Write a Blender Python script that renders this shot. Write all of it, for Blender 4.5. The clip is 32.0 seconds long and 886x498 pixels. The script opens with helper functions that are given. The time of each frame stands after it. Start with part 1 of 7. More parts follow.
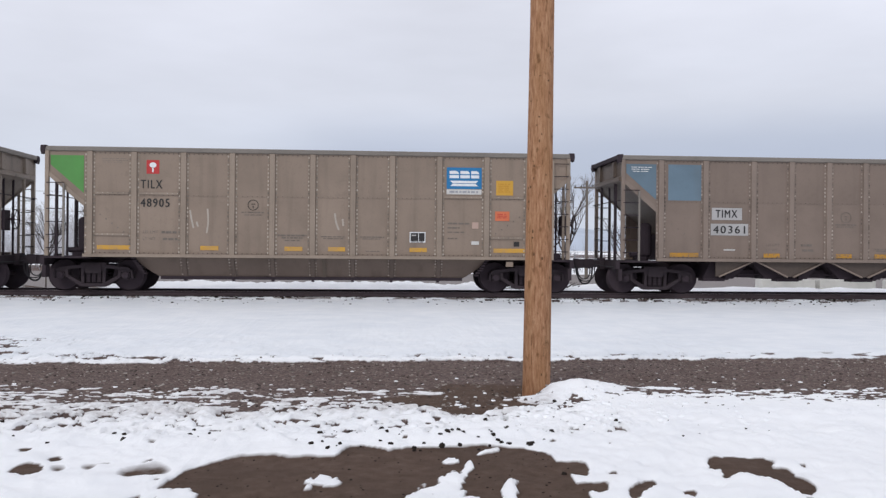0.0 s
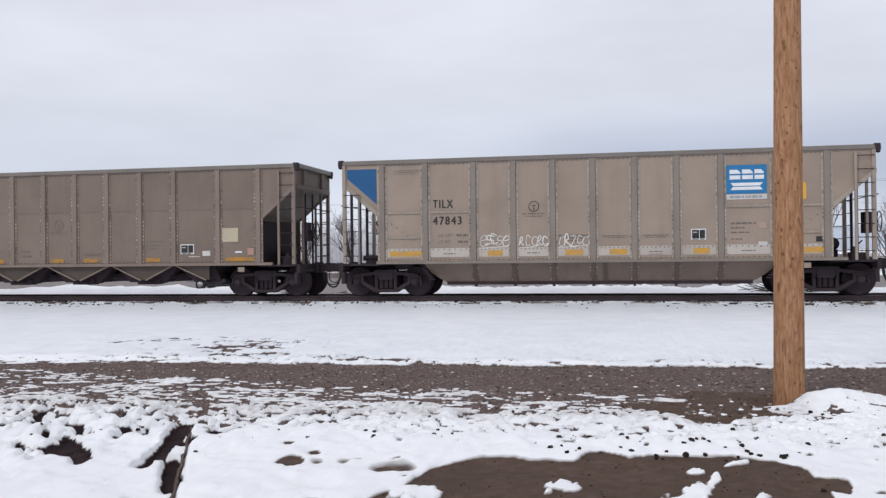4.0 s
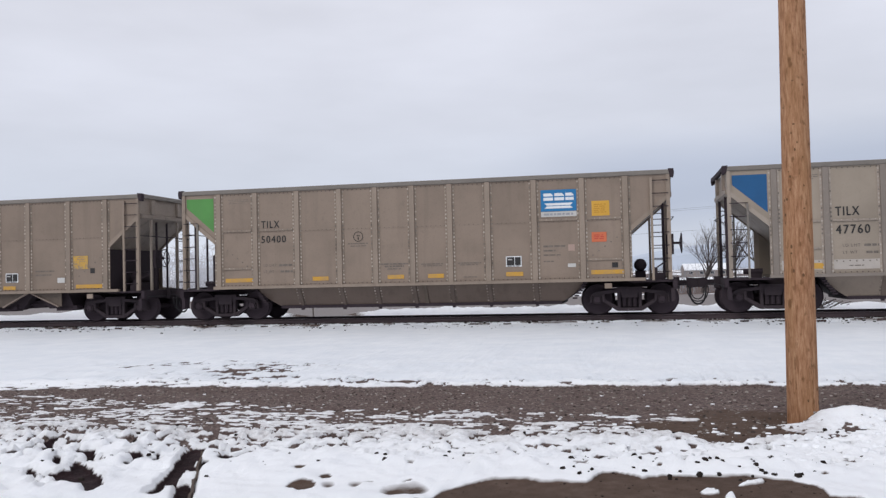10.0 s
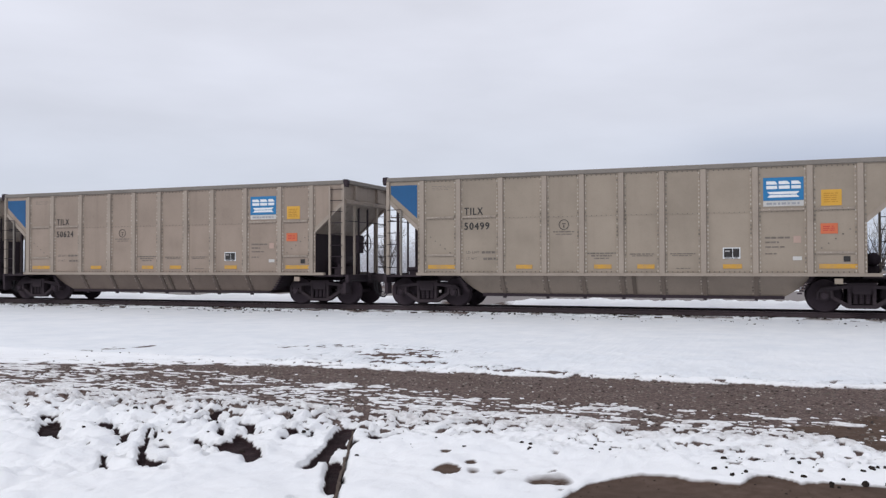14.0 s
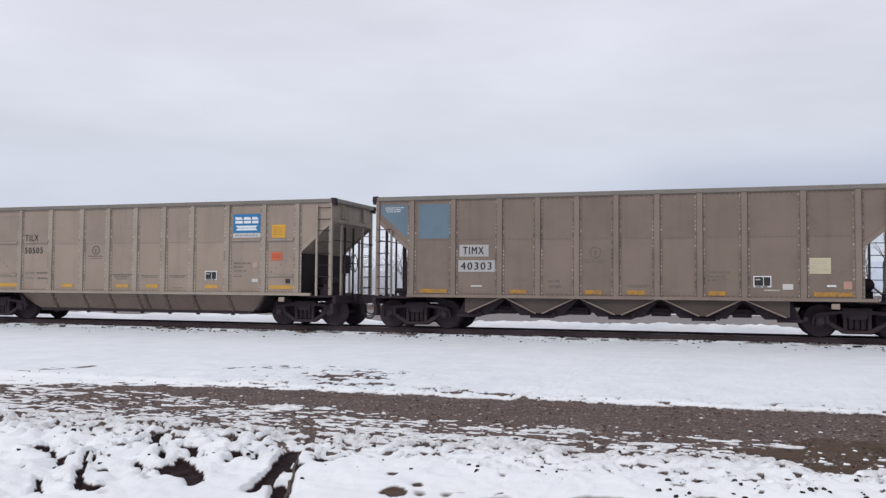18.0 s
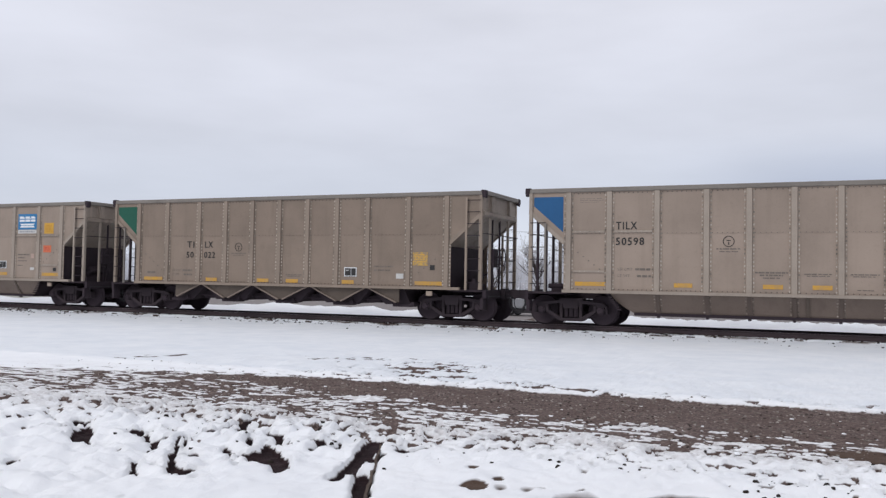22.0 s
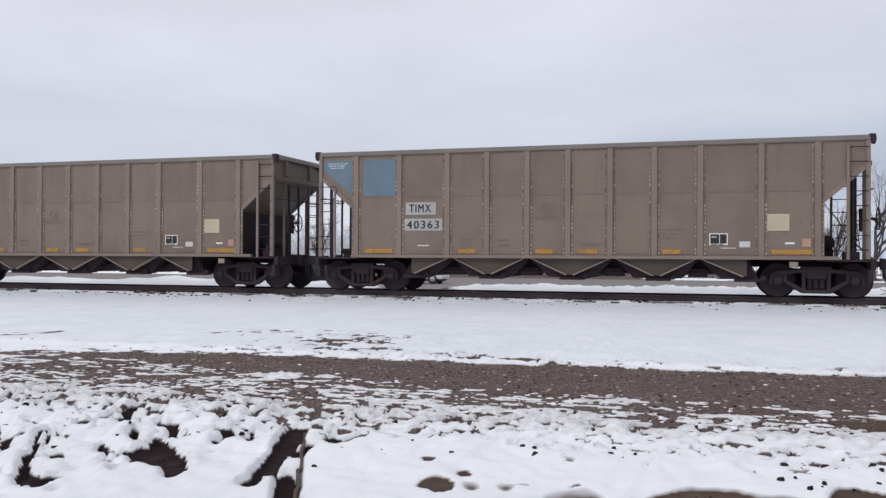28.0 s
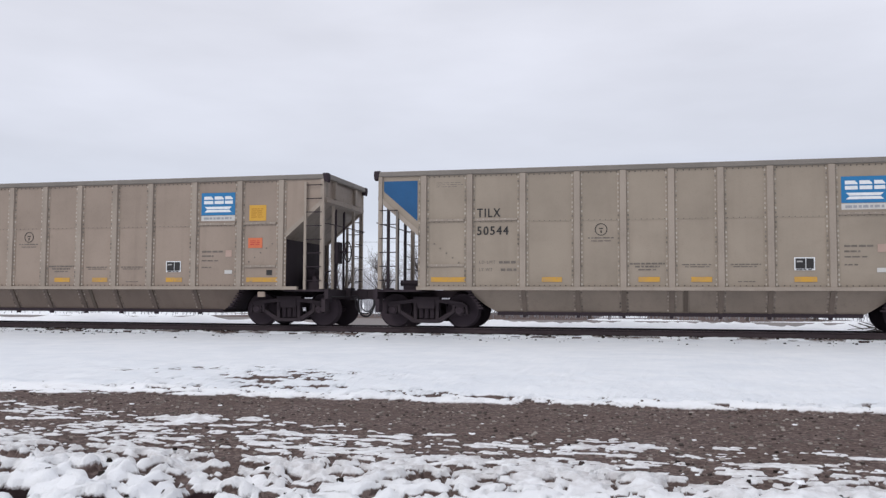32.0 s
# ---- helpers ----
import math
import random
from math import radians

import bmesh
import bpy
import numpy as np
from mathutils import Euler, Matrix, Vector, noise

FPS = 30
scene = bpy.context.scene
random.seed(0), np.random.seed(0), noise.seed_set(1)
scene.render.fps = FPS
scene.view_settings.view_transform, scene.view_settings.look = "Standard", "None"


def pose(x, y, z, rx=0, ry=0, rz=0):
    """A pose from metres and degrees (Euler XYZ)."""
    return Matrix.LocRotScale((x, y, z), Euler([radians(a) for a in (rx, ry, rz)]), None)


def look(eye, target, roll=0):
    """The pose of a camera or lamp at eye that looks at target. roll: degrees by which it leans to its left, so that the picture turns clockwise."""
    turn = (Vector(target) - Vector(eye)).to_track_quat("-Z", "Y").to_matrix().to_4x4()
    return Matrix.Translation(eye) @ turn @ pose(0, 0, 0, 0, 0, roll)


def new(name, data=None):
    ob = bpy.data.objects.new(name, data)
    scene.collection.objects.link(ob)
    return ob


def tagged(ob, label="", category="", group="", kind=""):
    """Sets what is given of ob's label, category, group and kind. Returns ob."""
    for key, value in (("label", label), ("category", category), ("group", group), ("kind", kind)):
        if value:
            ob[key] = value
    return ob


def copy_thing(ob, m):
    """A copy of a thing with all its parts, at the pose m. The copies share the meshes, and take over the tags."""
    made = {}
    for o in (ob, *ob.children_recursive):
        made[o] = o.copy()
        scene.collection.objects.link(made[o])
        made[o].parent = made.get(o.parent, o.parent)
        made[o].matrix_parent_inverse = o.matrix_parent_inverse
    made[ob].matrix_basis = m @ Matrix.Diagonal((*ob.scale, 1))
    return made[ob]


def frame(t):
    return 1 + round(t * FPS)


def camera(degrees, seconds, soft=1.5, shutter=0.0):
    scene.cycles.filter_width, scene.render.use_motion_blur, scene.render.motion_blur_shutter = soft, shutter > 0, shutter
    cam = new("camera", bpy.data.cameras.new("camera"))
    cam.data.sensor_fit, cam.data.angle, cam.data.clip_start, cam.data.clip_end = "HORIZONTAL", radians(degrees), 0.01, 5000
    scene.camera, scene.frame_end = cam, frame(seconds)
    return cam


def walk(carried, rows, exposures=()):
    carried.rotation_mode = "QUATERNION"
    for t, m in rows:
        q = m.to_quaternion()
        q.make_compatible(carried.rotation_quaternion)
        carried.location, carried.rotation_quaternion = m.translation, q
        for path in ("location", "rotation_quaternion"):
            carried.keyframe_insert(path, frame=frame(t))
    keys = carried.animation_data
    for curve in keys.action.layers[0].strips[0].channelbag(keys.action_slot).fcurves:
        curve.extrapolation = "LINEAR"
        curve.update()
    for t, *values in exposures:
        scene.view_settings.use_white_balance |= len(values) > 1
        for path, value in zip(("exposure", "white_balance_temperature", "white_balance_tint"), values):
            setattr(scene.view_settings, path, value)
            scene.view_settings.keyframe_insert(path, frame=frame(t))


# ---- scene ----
# A loaded-coal train of hopper cars rolls past a snowy roadside; a hand-held phone pans after it.
# World: x along the track (the train runs to +x), y away from the camera, z = 0 at the rail tops.
cam = camera(53.86, 32.0, soft=1.35)
PATH = [
    (0, pose(0, 0, 1.269, 90.01, -0.504, -3.86)),
    (0.5, pose(0, 0, 1.269, 89.446, 1.004, -3.044)),
    (1, pose(0, 0, 1.269, 89.909, 0.519, 0.034)),
    (1.5, pose(0, 0, 1.269, 89.849, 0.899, 4.184)),
    (2, pose(0, 0, 1.269, 90.583, 0.986, 7.552)),
    (2.5, pose(0, 0, 1.269, 90.619, 1.026, 9.246)),
    (4.5, pose(0, 0, 1.269, 90.025, 0.382, 13.839)),
    (5, pose(0, 0, 1.269, 90.26, 1.352, 17.806)),
    (5.5, pose(0, 0, 1.269, 90.606, 0.361, 17.126)),
    (6, pose(0, 0, 1.269, 89.875, -0.043, 16.562)),
    (6.5, pose(0, 0, 1.269, 89.676, 0.825, 16.751)),
    (7, pose(0, 0, 1.269, 90.118, 0.869, 17.165)),
    (7.5, pose(0, 0, 1.269, 91.106, 0.405, 16.034)),
    (8, pose(0, 0, 1.269, 91.177, 0.591, 15.792)),
    (8.5, pose(0, 0, 1.269, 91.437, 0.6, 15.62)),
    (9, pose(0, 0, 1.269, 91.401, 0.555, 14.75)),
    (9.5, pose(0, 0, 1.269, 91.127, 1.379, 14.088)),
    (10, pose(0, 0, 1.269, 91.689, 1.356, 12.095)),
    (10.5, pose(0, 0, 1.269, 90.972, 2.853, 10.787)),
    (11, pose(0, 0, 1.269, 89.738, 3.606, 13.078)),
    (11.5, pose(0, 0, 1.269, 89.67, 3.751, 15.411)),
    (12, pose(0, 0, 1.269, 89.921, 3.433, 16.097)),
    (12.5, pose(0, 0, 1.269, 88.17, 2.034, 16.531)),
    (13, pose(0, 0, 1.269, 89.534, 1.464, 15.815)),
    (13.5, pose(0, 0, 1.269, 91.657, -0.27, 19.275)),
    (14, pose(0, 0, 1.269, 91.109, 0.11, 21.812)),
    (14.5, pose(0, 0, 1.269, 92.423, 0.949, 24.476)),
    (16.5, pose(0, 0, 1.269, 92.319, -1.134, 18.346)),
    (17, pose(0, 0, 1.269, 93.682, -0.846, 16.517)),
    (17.5, pose(0, 0, 1.269, 93.196, -0.392, 17.063)),
    (18, pose(0, 0, 1.269, 92.523, -0.446, 18.468)),
    (18.5, pose(0, 0, 1.269, 92.086, -0.549, 19.666)),
    (19, pose(0, 0, 1.269, 92.203, -0.751, 21.597)),
    (19.5, pose(0, 0, 1.269, 92.147, -0.787, 23.212)),
    (20, pose(0, 0, 1.269, 91.814, -0.735, 25.086)),
    (20.5, pose(0, 0, 1.269, 91.446, -0.448, 25.779)),
    (21, pose(0, 0, 1.269, 91.25, -0.441, 25.863)),
    (21.5, pose(0, 0, 1.269, 92.039, -0.895, 24.545)),
    (22, pose(0, 0, 1.269, 92.057, -0.982, 23.827)),
    (22.5, pose(0, 0, 1.269, 92.101, -0.904, 23.962)),
    (23, pose(0, 0, 1.269, 92.194, -0.769, 23.854)),
    (23.5, pose(0, 0, 1.269, 92.246, -0.73, 23.866)),
    (24, pose(0, 0, 1.269, 92.059, -0.509, 23.814)),
    (24.5, pose(0, 0, 1.269, 91.949, -0.539, 24.16)),
    (25, pose(0, 0, 1.269, 92.204, -0.394, 24.488)),
    (25.5, pose(0, 0, 1.269, 92.486, -0.479, 24.597)),
    (27.5, pose(0, 0, 1.269, 92.104, -0.911, 18.606)),
    (28, pose(-0.967, 1.466, 1.03, 90.453, -0.269, 17.302)),
    (28.5, pose(-2.97, 4.739, 0.56, 92.092, -0.048, 13.453)),
    (29, pose(-3.24, 5.102, 0.5, 93.253, -0.027, 12.751)),
    (29.5, pose(-1.895, 3.286, 0.717, 93.069, -0.654, 14.905)),
    (30, pose(-1.909, 3.245, 0.724, 93.368, -0.564, 15.19)),
    (30.5, pose(-1.849, 3.151, 0.742, 93.183, -0.486, 15.208)),
    (31, pose(-1.826, 3.194, 0.738, 93.163, -0.364, 14.892)),
    (31.5, pose(-1.769, 3.23, 0.736, 93.078, -0.236, 14.372)),
    (32, pose(-1.673, 3.28, 0.729, 93.331, -0.282, 13.494)),
]
# the camera's own exposure drifts a little
walk(cam, PATH, [(0, -0.03), (5, -0.02), (8, 0.02), (9, 0.0), (10, -0.08), (13, -0.06), (17, -0.06), (19, -0.09), (22, -0.09), (25, -0.09), (28, -0.10), (30, -0.04), (32, -0.03)])

# ---------------------------------------------------------------- light
SUN_ELEV, SUN_TURN = radians(38), radians(215)


def build_world():
    w = bpy.data.worlds.new("overcast_sky")
    scene.world = w
    w.use_nodes = True
    nt = w.node_tree
    nt.nodes.clear()
    out = nt.nodes.new("ShaderNodeOutputWorld")
    bg = nt.nodes.new("ShaderNodeBackground")
    sky = nt.nodes.new("ShaderNodeTexSky")
    sky.sky_type = "NISHITA"
    sky.sun_disc = False
    sky.sun_elevation, sky.sun_rotation = SUN_ELEV, SUN_TURN
    tc = nt.nodes.new("ShaderNodeTexCoord")
    sep = nt.nodes.new("ShaderNodeSeparateXYZ")
    nt.links.new(tc.outputs["Generated"], sep.inputs[0])
    # cloud deck: height gradient
    ramp = nt.nodes.new("ShaderNodeValToRGB")
    e = ramp.color_ramp.elements
    e[0].position, e[0].color = 0.0, (0.57, 0.63, 0.755, 1)
    e[1].position, e[1].color = 1.0, (0.85, 0.87, 0.94, 1)
    for p, c in ((0.03, (0.70, 0.74, 0.84, 1)), (0.09, (0.64, 0.68, 0.785, 1)), (0.17, (0.70, 0.725, 0.82, 1)), (0.30, (0.775, 0.79, 0.88, 1))):
        k = e.new(p)
        k.color = c
    nt.links.new(sep.outputs["Z"], ramp.inputs[0])
    # soft, stretched cloud bands
    mp = nt.nodes.new("ShaderNodeMapping")
    mp.inputs["Scale"].default_value = (1.3, 1.3, 5.0)
    nt.links.new(tc.outputs["Generated"], mp.inputs[0])
    nz = nt.nodes.new("ShaderNodeTexNoise")
    nz.inputs["Scale"].default_value = 2.2
    nz.inputs["Detail"].default_value = 5
    nz.inputs["Roughness"].default_value = 0.5
    nt.links.new(mp.outputs[0], nz.inputs[0])
    mr = nt.nodes.new("ShaderNodeMapRange")
    mr.inputs[1].default_value, mr.inputs[2].default_value = 0.3, 0.7
    mr.inputs[3].default_value, mr.inputs[4].default_value = 0.92, 1.08
    nt.links.new(nz.outputs["Fac"], mr.inputs[0])
    mul = nt.nodes.new("ShaderNodeMix")
    mul.data_type, mul.blend_type = "RGBA", "MULTIPLY"
    mul.inputs[0].default_value = 1.0
    nt.links.new(ramp.outputs[0], mul.inputs[6])
    nt.links.new(mr.outputs[0], mul.inputs[7])
    # a little of the clear-sky light behind the cloud
    dim = nt.nodes.new("ShaderNodeMix")
    dim.data_type, dim.blend_type = "RGBA", "MULTIPLY"
    dim.inputs[0].default_value = 1.0
    dim.inputs[7].default_value = (0.08, 0.08, 0.08, 1)
    nt.links.new(sky.outputs[0], dim.inputs[6])
    mix = nt.nodes.new("ShaderNodeMix")
    mix.data_type = "RGBA"
    mix.inputs[0].default_value = 0.93
    nt.links.new(dim.outputs[2], mix.inputs[6])
    nt.links.new(mul.outputs[2], mix.inputs[7])
    # cloud-wrapped mountains low towards +x
    side = nt.nodes.new("ShaderNodeMapRange")
    side.interpolation_type = "SMOOTHSTEP"
    side.inputs[1].default_value, side.inputs[2].default_value = -0.22, 0.02
    nt.links.new(sep.outputs["X"], side.inputs[0])
    low = nt.nodes.new("ShaderNodeValToRGB")
    low.color_ramp.interpolation = "EASE"
    v = low.color_ramp.elements
    v[0].position, v[0].color = 0.0, (0.30, 0.30, 0.30, 1)
    v[1].position, v[1].color = 0.17, (0, 0, 0, 1)
    for p, f in ((0.035, 0.42), (0.08, 0.95), (0.105, 0.90)):
        v.new(p).color = (f, f, f, 1)
    nt.links.new(sep.outputs["Z"], low.inputs["Fac"])
    wave = nt.nodes.new("ShaderNodeMath")
    wave.operation = "MULTIPLY"
    nt.links.new(side.outputs[0], wave.inputs[0])
    nt.links.new(low.outputs[0], wave.inputs[1])
    soft = nt.nodes.new("ShaderNodeMath")
    soft.operation = "MULTIPLY"
    soft.inputs[1].default_value = 0.62
    nt.links.new(wave.outputs[0], soft.inputs[0])
    hills = nt.nodes.new("ShaderNodeMix")
    hills.data_type = "RGBA"
    hills.inputs[7].default_value = (0.38, 0.44, 0.58, 1)
    nt.links.new(soft.outputs[0], hills.inputs[0])
    nt.links.new(mix.outputs[2], hills.inputs[6])
    nt.links.new(hills.outputs[2], bg.inputs[0])
    bg.inputs[1].default_value = 1.07
    nt.links.new(bg.outputs[0], out.inputs[0])


build_world()
sun = new("sun", bpy.data.lights.new("sun", "SUN"))
sun.data.energy, sun.data.angle, sun.data.color = 0.95, radians(18), (1.0, 0.97, 0.93)
sun.matrix_world = look((0, 0, 0), (-math.sin(SUN_TURN) * math.cos(SUN_ELEV), -math.cos(SUN_TURN) * math.cos(SUN_ELEV), -math.sin(SUN_ELEV)))
scene.view_settings.exposure = 0.0


# ---------------------------------------------------------------- materials
def nodes_of(name, rough=0.6, metal=0.0):
    m = bpy.data.materials.new(name)
    m.use_nodes = True
    nt = m.node_tree
    b = nt.nodes["Principled BSDF"]
    b.inputs["Roughness"].default_value = rough
    b.inputs["Metallic"].default_value = metal
    return m, nt, b


def add_noise(nt, scale, detail=4, rough=0.55, stretch=(1, 1, 1), coord="Object", shift=True):
    tc = nt.nodes.new("ShaderNodeTexCoord")
    mp = nt.nodes.new("ShaderNodeMapping")
    mp.inputs["Scale"].default_value = stretch
    nt.links.new(tc.outputs[coord], mp.inputs[0])
    if shift:
        oi = nt.nodes.new("ShaderNodeObjectInfo")
        vm = nt.nodes.new("ShaderNodeVectorMath")
        vm.operation = "SCALE"
        vm.inputs[0].default_value = (37.0, 11.0, 23.0)
        nt.links.new(oi.outputs["Random"], vm.inputs["Scale"])
        nt.links.new(vm.outputs[0], mp.inputs["Location"])
    nz = nt.nodes.new("ShaderNodeTexNoise")
    nz.inputs["Scale"].default_value = scale
    nz.inputs["Detail"].default_value = detail
    nz.inputs["Roughness"].default_value = rough
    nt.links.new(mp.outputs[0], nz.inputs[0])
    return nz.outputs["Fac"]


def ramp_of(nt, fac, stops):
    r = nt.nodes.new("ShaderNodeValToRGB")
    e = r.color_ramp.elements
    e[0].position, e[0].color = stops[0][0], (*stops[0][1], 1)
    e[1].position, e[1].color = stops[-1][0], (*stops[-1][1], 1)
    for p, c in stops[1:-1]:
        k = e.new(p)
        k.color = (*c, 1)
    nt.links.new(fac, r.inputs[0])
    return r.outputs[0]


def mix_of(nt, fac, a, b, blend="MIX"):
    m = nt.nodes.new("ShaderNodeMix")
    m.data_type, m.blend_type = "RGBA", blend
    for i, v in ((0, fac), (6, a), (7, b)):
        if isinstance(v, (int, float)):
            m.inputs[i].default_value = v
        elif isinstance(v, tuple):
            m.inputs[i].default_value = (*v, 1)
        else:
            nt.links.new(v, m.inputs[i])
    return m.outputs[2]


def range_of(nt, v, a, b, c=0.0, d=1.0):
    m = nt.nodes.new("ShaderNodeMapRange")
    for i, x in ((1, a), (2, b), (3, c), (4, d)):
        m.inputs[i].default_value = x
    nt.links.new(v, m.inputs[0])
    return m.outputs[0]


def mul_of(nt, a, b):
    m = nt.nodes.new("ShaderNodeMath")
    m.operation = "MULTIPLY"
    nt.links.new(a, m.inputs[0])
    nt.links.new(b, m.inputs[1])
    return m.outputs[0]


def add_bump(nt, b, h, strength=0.3, dist=0.01):
    k = nt.nodes.new("ShaderNodeBump")
    k.inputs["Strength"].default_value, k.inputs["Distance"].default_value = strength, dist
    nt.links.new(h, k.inputs["Height"])
    nt.links.new(k.outputs[0], b.inputs["Normal"])


def scaled(c, f):
    return tuple(min(1.0, v * f) for v in c)


def weathered(name, col, grime, rough=0.52, metal=0.0, streak=0.5, amount=0.45, spec=0.25):
    """Old paint: patches, vertical streaks and fine grain; each piece a little different."""
    m, nt, b = nodes_of(name, rough, metal)
    b.inputs["Specular IOR Level"].default_value = spec
    big = add_noise(nt, 0.9, 5)
    fine = add_noise(nt, 22, 5, 0.65)
    drip = add_noise(nt, 1.6, 4, 0.5, (2.2, 2.2, 0.16))
    spot_ = add_noise(nt, 4.5, 4, 0.6)
    c = ramp_of(nt, big, [(0.3, scaled(col, 0.86)), (0.52, col), (0.72, scaled(col, 1.08))])
    c = mix_of(nt, range_of(nt, drip, 0.54, 0.80, 0, streak * 0.75), c, grime)
    c = mix_of(nt, range_of(nt, spot_, 0.60, 0.80, 0, streak * 0.7), c, scaled(grime, 1.1))
    c = mix_of(nt, range_of(nt, fine, 0.55, 0.85, 0, amount), c, scaled(grime, 0.8))
    oi = nt.nodes.new("ShaderNodeObjectInfo")
    c = mix_of(nt, 1.0, c, ramp_of(nt, oi.outputs["Random"], [(0, (0.95, 0.95, 0.95)), (1, (1.03, 1.03, 1.03))]), "MULTIPLY")
    nt.links.new(c, b.inputs["Base Color"])
    nt.links.new(range_of(nt, fine, 0.3, 0.8, rough - 0.08, rough + 0.15), b.inputs["Roughness"])
    add_bump(nt, b, fine, 0.12, 0.004)
    return m


def rivet_material(name, dull, bright):
    """Rivet heads: worn bright in places, painted over in others."""
    m, nt, b = nodes_of(name, 0.55)
    b.inputs["Specular IOR Level"].default_value = 0.2
    geo = nt.nodes.new("ShaderNodeNewGeometry")
    patch = add_noise(nt, 0.9, 4, 0.6)
    add = nt.nodes.new("ShaderNodeMath")
    add.operation = "MULTIPLY_ADD"
    add.inputs[1].default_value = 0.45
    nt.links.new(geo.outputs["Random Per Island"], add.inputs[0])
    nt.links.new(patch, add.inputs[2])
    nt.links.new(ramp_of(nt, range_of(nt, add.outputs[0], 0.34, 1.0), [(0.0, scaled(dull, 0.32)), (0.30, scaled(dull, 0.55)), (0.48, dull), (0.70, scaled(dull, 1.2)), (1.0, bright)]), b.inputs["Base Color"])
    return m


def plain(name, col, rough=0.6, metal=0.0, var=0.08, scale=9.0, spec=0.4):
    m, nt, b = nodes_of(name, rough, metal)
    b.inputs["Specular IOR Level"].default_value = spec
    f = add_noise(nt, scale, 5, 0.6)
    nt.links.new(ramp_of(nt, f, [(0.3, scaled(col, 1 - var)), (0.7, scaled(col, 1 + var))]), b.inputs["Base Color"])
    return m


def chipped(name, col, dirt, under, edge):
    """Reflective tape with dirt over it and flakes gone, down to the paint under it."""
    m, nt, b = nodes_of(name, 0.55)
    b.inputs["Specular IOR Level"].default_value = 0.25
    big, fine = add_noise(nt, 4.0, 4, 0.6), add_noise(nt, 14, 5, 0.65)
    c = mix_of(nt, range_of(nt, big, 0.40, 0.70, 0, 0.8), col, dirt)
    c = mix_of(nt, range_of(nt, fine, edge, edge + 0.06, 0, 0.85), c, under)
    nt.links.new(c, b.inputs["Base Color"])
    return m


TAUPE = (0.316, 0.251, 0.204)
BROWN = (0.212, 0.163, 0.134)
M_TAUPE = weathered("taupe_paint", TAUPE, (0.19, 0.15, 0.12), streak=0.4, amount=0.3)
M_TAUPE_DULL = weathered("dull_dusty_taupe", (0.240, 0.186, 0.146), (0.14, 0.105, 0.085), streak=0.5, amount=0.35)
M_TAUPE_UP = weathered("taupe_upper_sheet", scaled(TAUPE, 0.93), (0.175, 0.138, 0.11), streak=0.45, amount=0.3)
M_BROWN_UP = weathered("brown_upper_sheet", scaled(BROWN, 0.94), (0.115, 0.087, 0.07), streak=0.45, amount=0.3)
M_DULL_UP = weathered("dull_taupe_upper_sheet", (0.224, 0.173, 0.136), (0.13, 0.097, 0.078), streak=0.55, amount=0.35)
M_DULL_EDGE = weathered("dull_worn_edge", (0.268, 0.213, 0.170), (0.15, 0.115, 0.09), streak=0.4, amount=0.35)
M_RIVETROW = plain("dark_rivet_row", (0.085, 0.07, 0.06), 0.7, var=0.4, scale=2.0)
M_TAUPE_EDGE = weathered("worn_taupe_edge", (0.33, 0.278, 0.232), (0.18, 0.14, 0.11), streak=0.35, amount=0.35)
M_BROWN = weathered("brown_dusty_paint", BROWN, (0.125, 0.095, 0.077), streak=0.4, amount=0.3)
M_BROWN_EDGE = weathered("brown_worn_edge", (0.228, 0.179, 0.149), (0.11, 0.085, 0.068), streak=0.35, amount=0.35)
M_TAN = weathered("tan_rusty_paint", (0.195, 0.137, 0.099), (0.115, 0.075, 0.05), streak=0.55, amount=0.3)
M_TAN_EDGE = weathered("tan_worn_edge", (0.235, 0.172, 0.122), (0.125, 0.088, 0.062), streak=0.4, amount=0.35)
# dirt, plus shade of the inward, downward slope darkened into the base
M_BELLY = weathered("dirty_shaded_belly_paint", (0.180, 0.138, 0.113), (0.10, 0.071, 0.058), streak=0.55, amount=0.4)
# darker than the sheet: the rib's shading is put into its colour
M_BELLYRIB = weathered("dirty_shaded_belly_rib", (0.125, 0.095, 0.080), (0.07, 0.05, 0.042), streak=0.5, amount=0.4)
M_BELLY_B = weathered("brown_belly_paint", (0.088, 0.068, 0.057), (0.05, 0.040, 0.035), streak=0.5, amount=0.4)
M_BLACK = weathered("sooty_black_steel", (0.042, 0.032, 0.038), (0.066, 0.051, 0.052), rough=0.75, streak=0.5, amount=0.5, spec=0.1)
M_SLOPE = weathered("sooty_slope_sheet", (0.285, 0.235, 0.195), (0.085, 0.068, 0.06), streak=0.85, amount=0.55)
M_SLOPE_DARK = weathered("brown_sooty_slope", (0.13, 0.10, 0.082), (0.045, 0.038, 0.033), streak=0.6, amount=0.5)
M_GUSSET = weathered("dirty_gusset_paint", (0.112, 0.087, 0.070), (0.05, 0.038, 0.032), streak=0.55, amount=0.4)
M_SOOTRAIL = weathered("sooty_top_rail", (0.205, 0.184, 0.163), (0.10, 0.088, 0.078), streak=0.3, amount=0.5)
M_BOGIE = weathered("brake_dusted_cast_steel", (0.046, 0.036, 0.041), (0.078, 0.060, 0.060), rough=0.8, streak=0.4, amount=0.55, spec=0.1)
M_WHEEL = weathered("dusty_wheel_steel", (0.052, 0.039, 0.047), (0.078, 0.059, 0.061), rough=0.75, spec=0.12)
M_TREAD = plain("polished_tread", (0.30, 0.29, 0.28), 0.35, 0.9, 0.15)
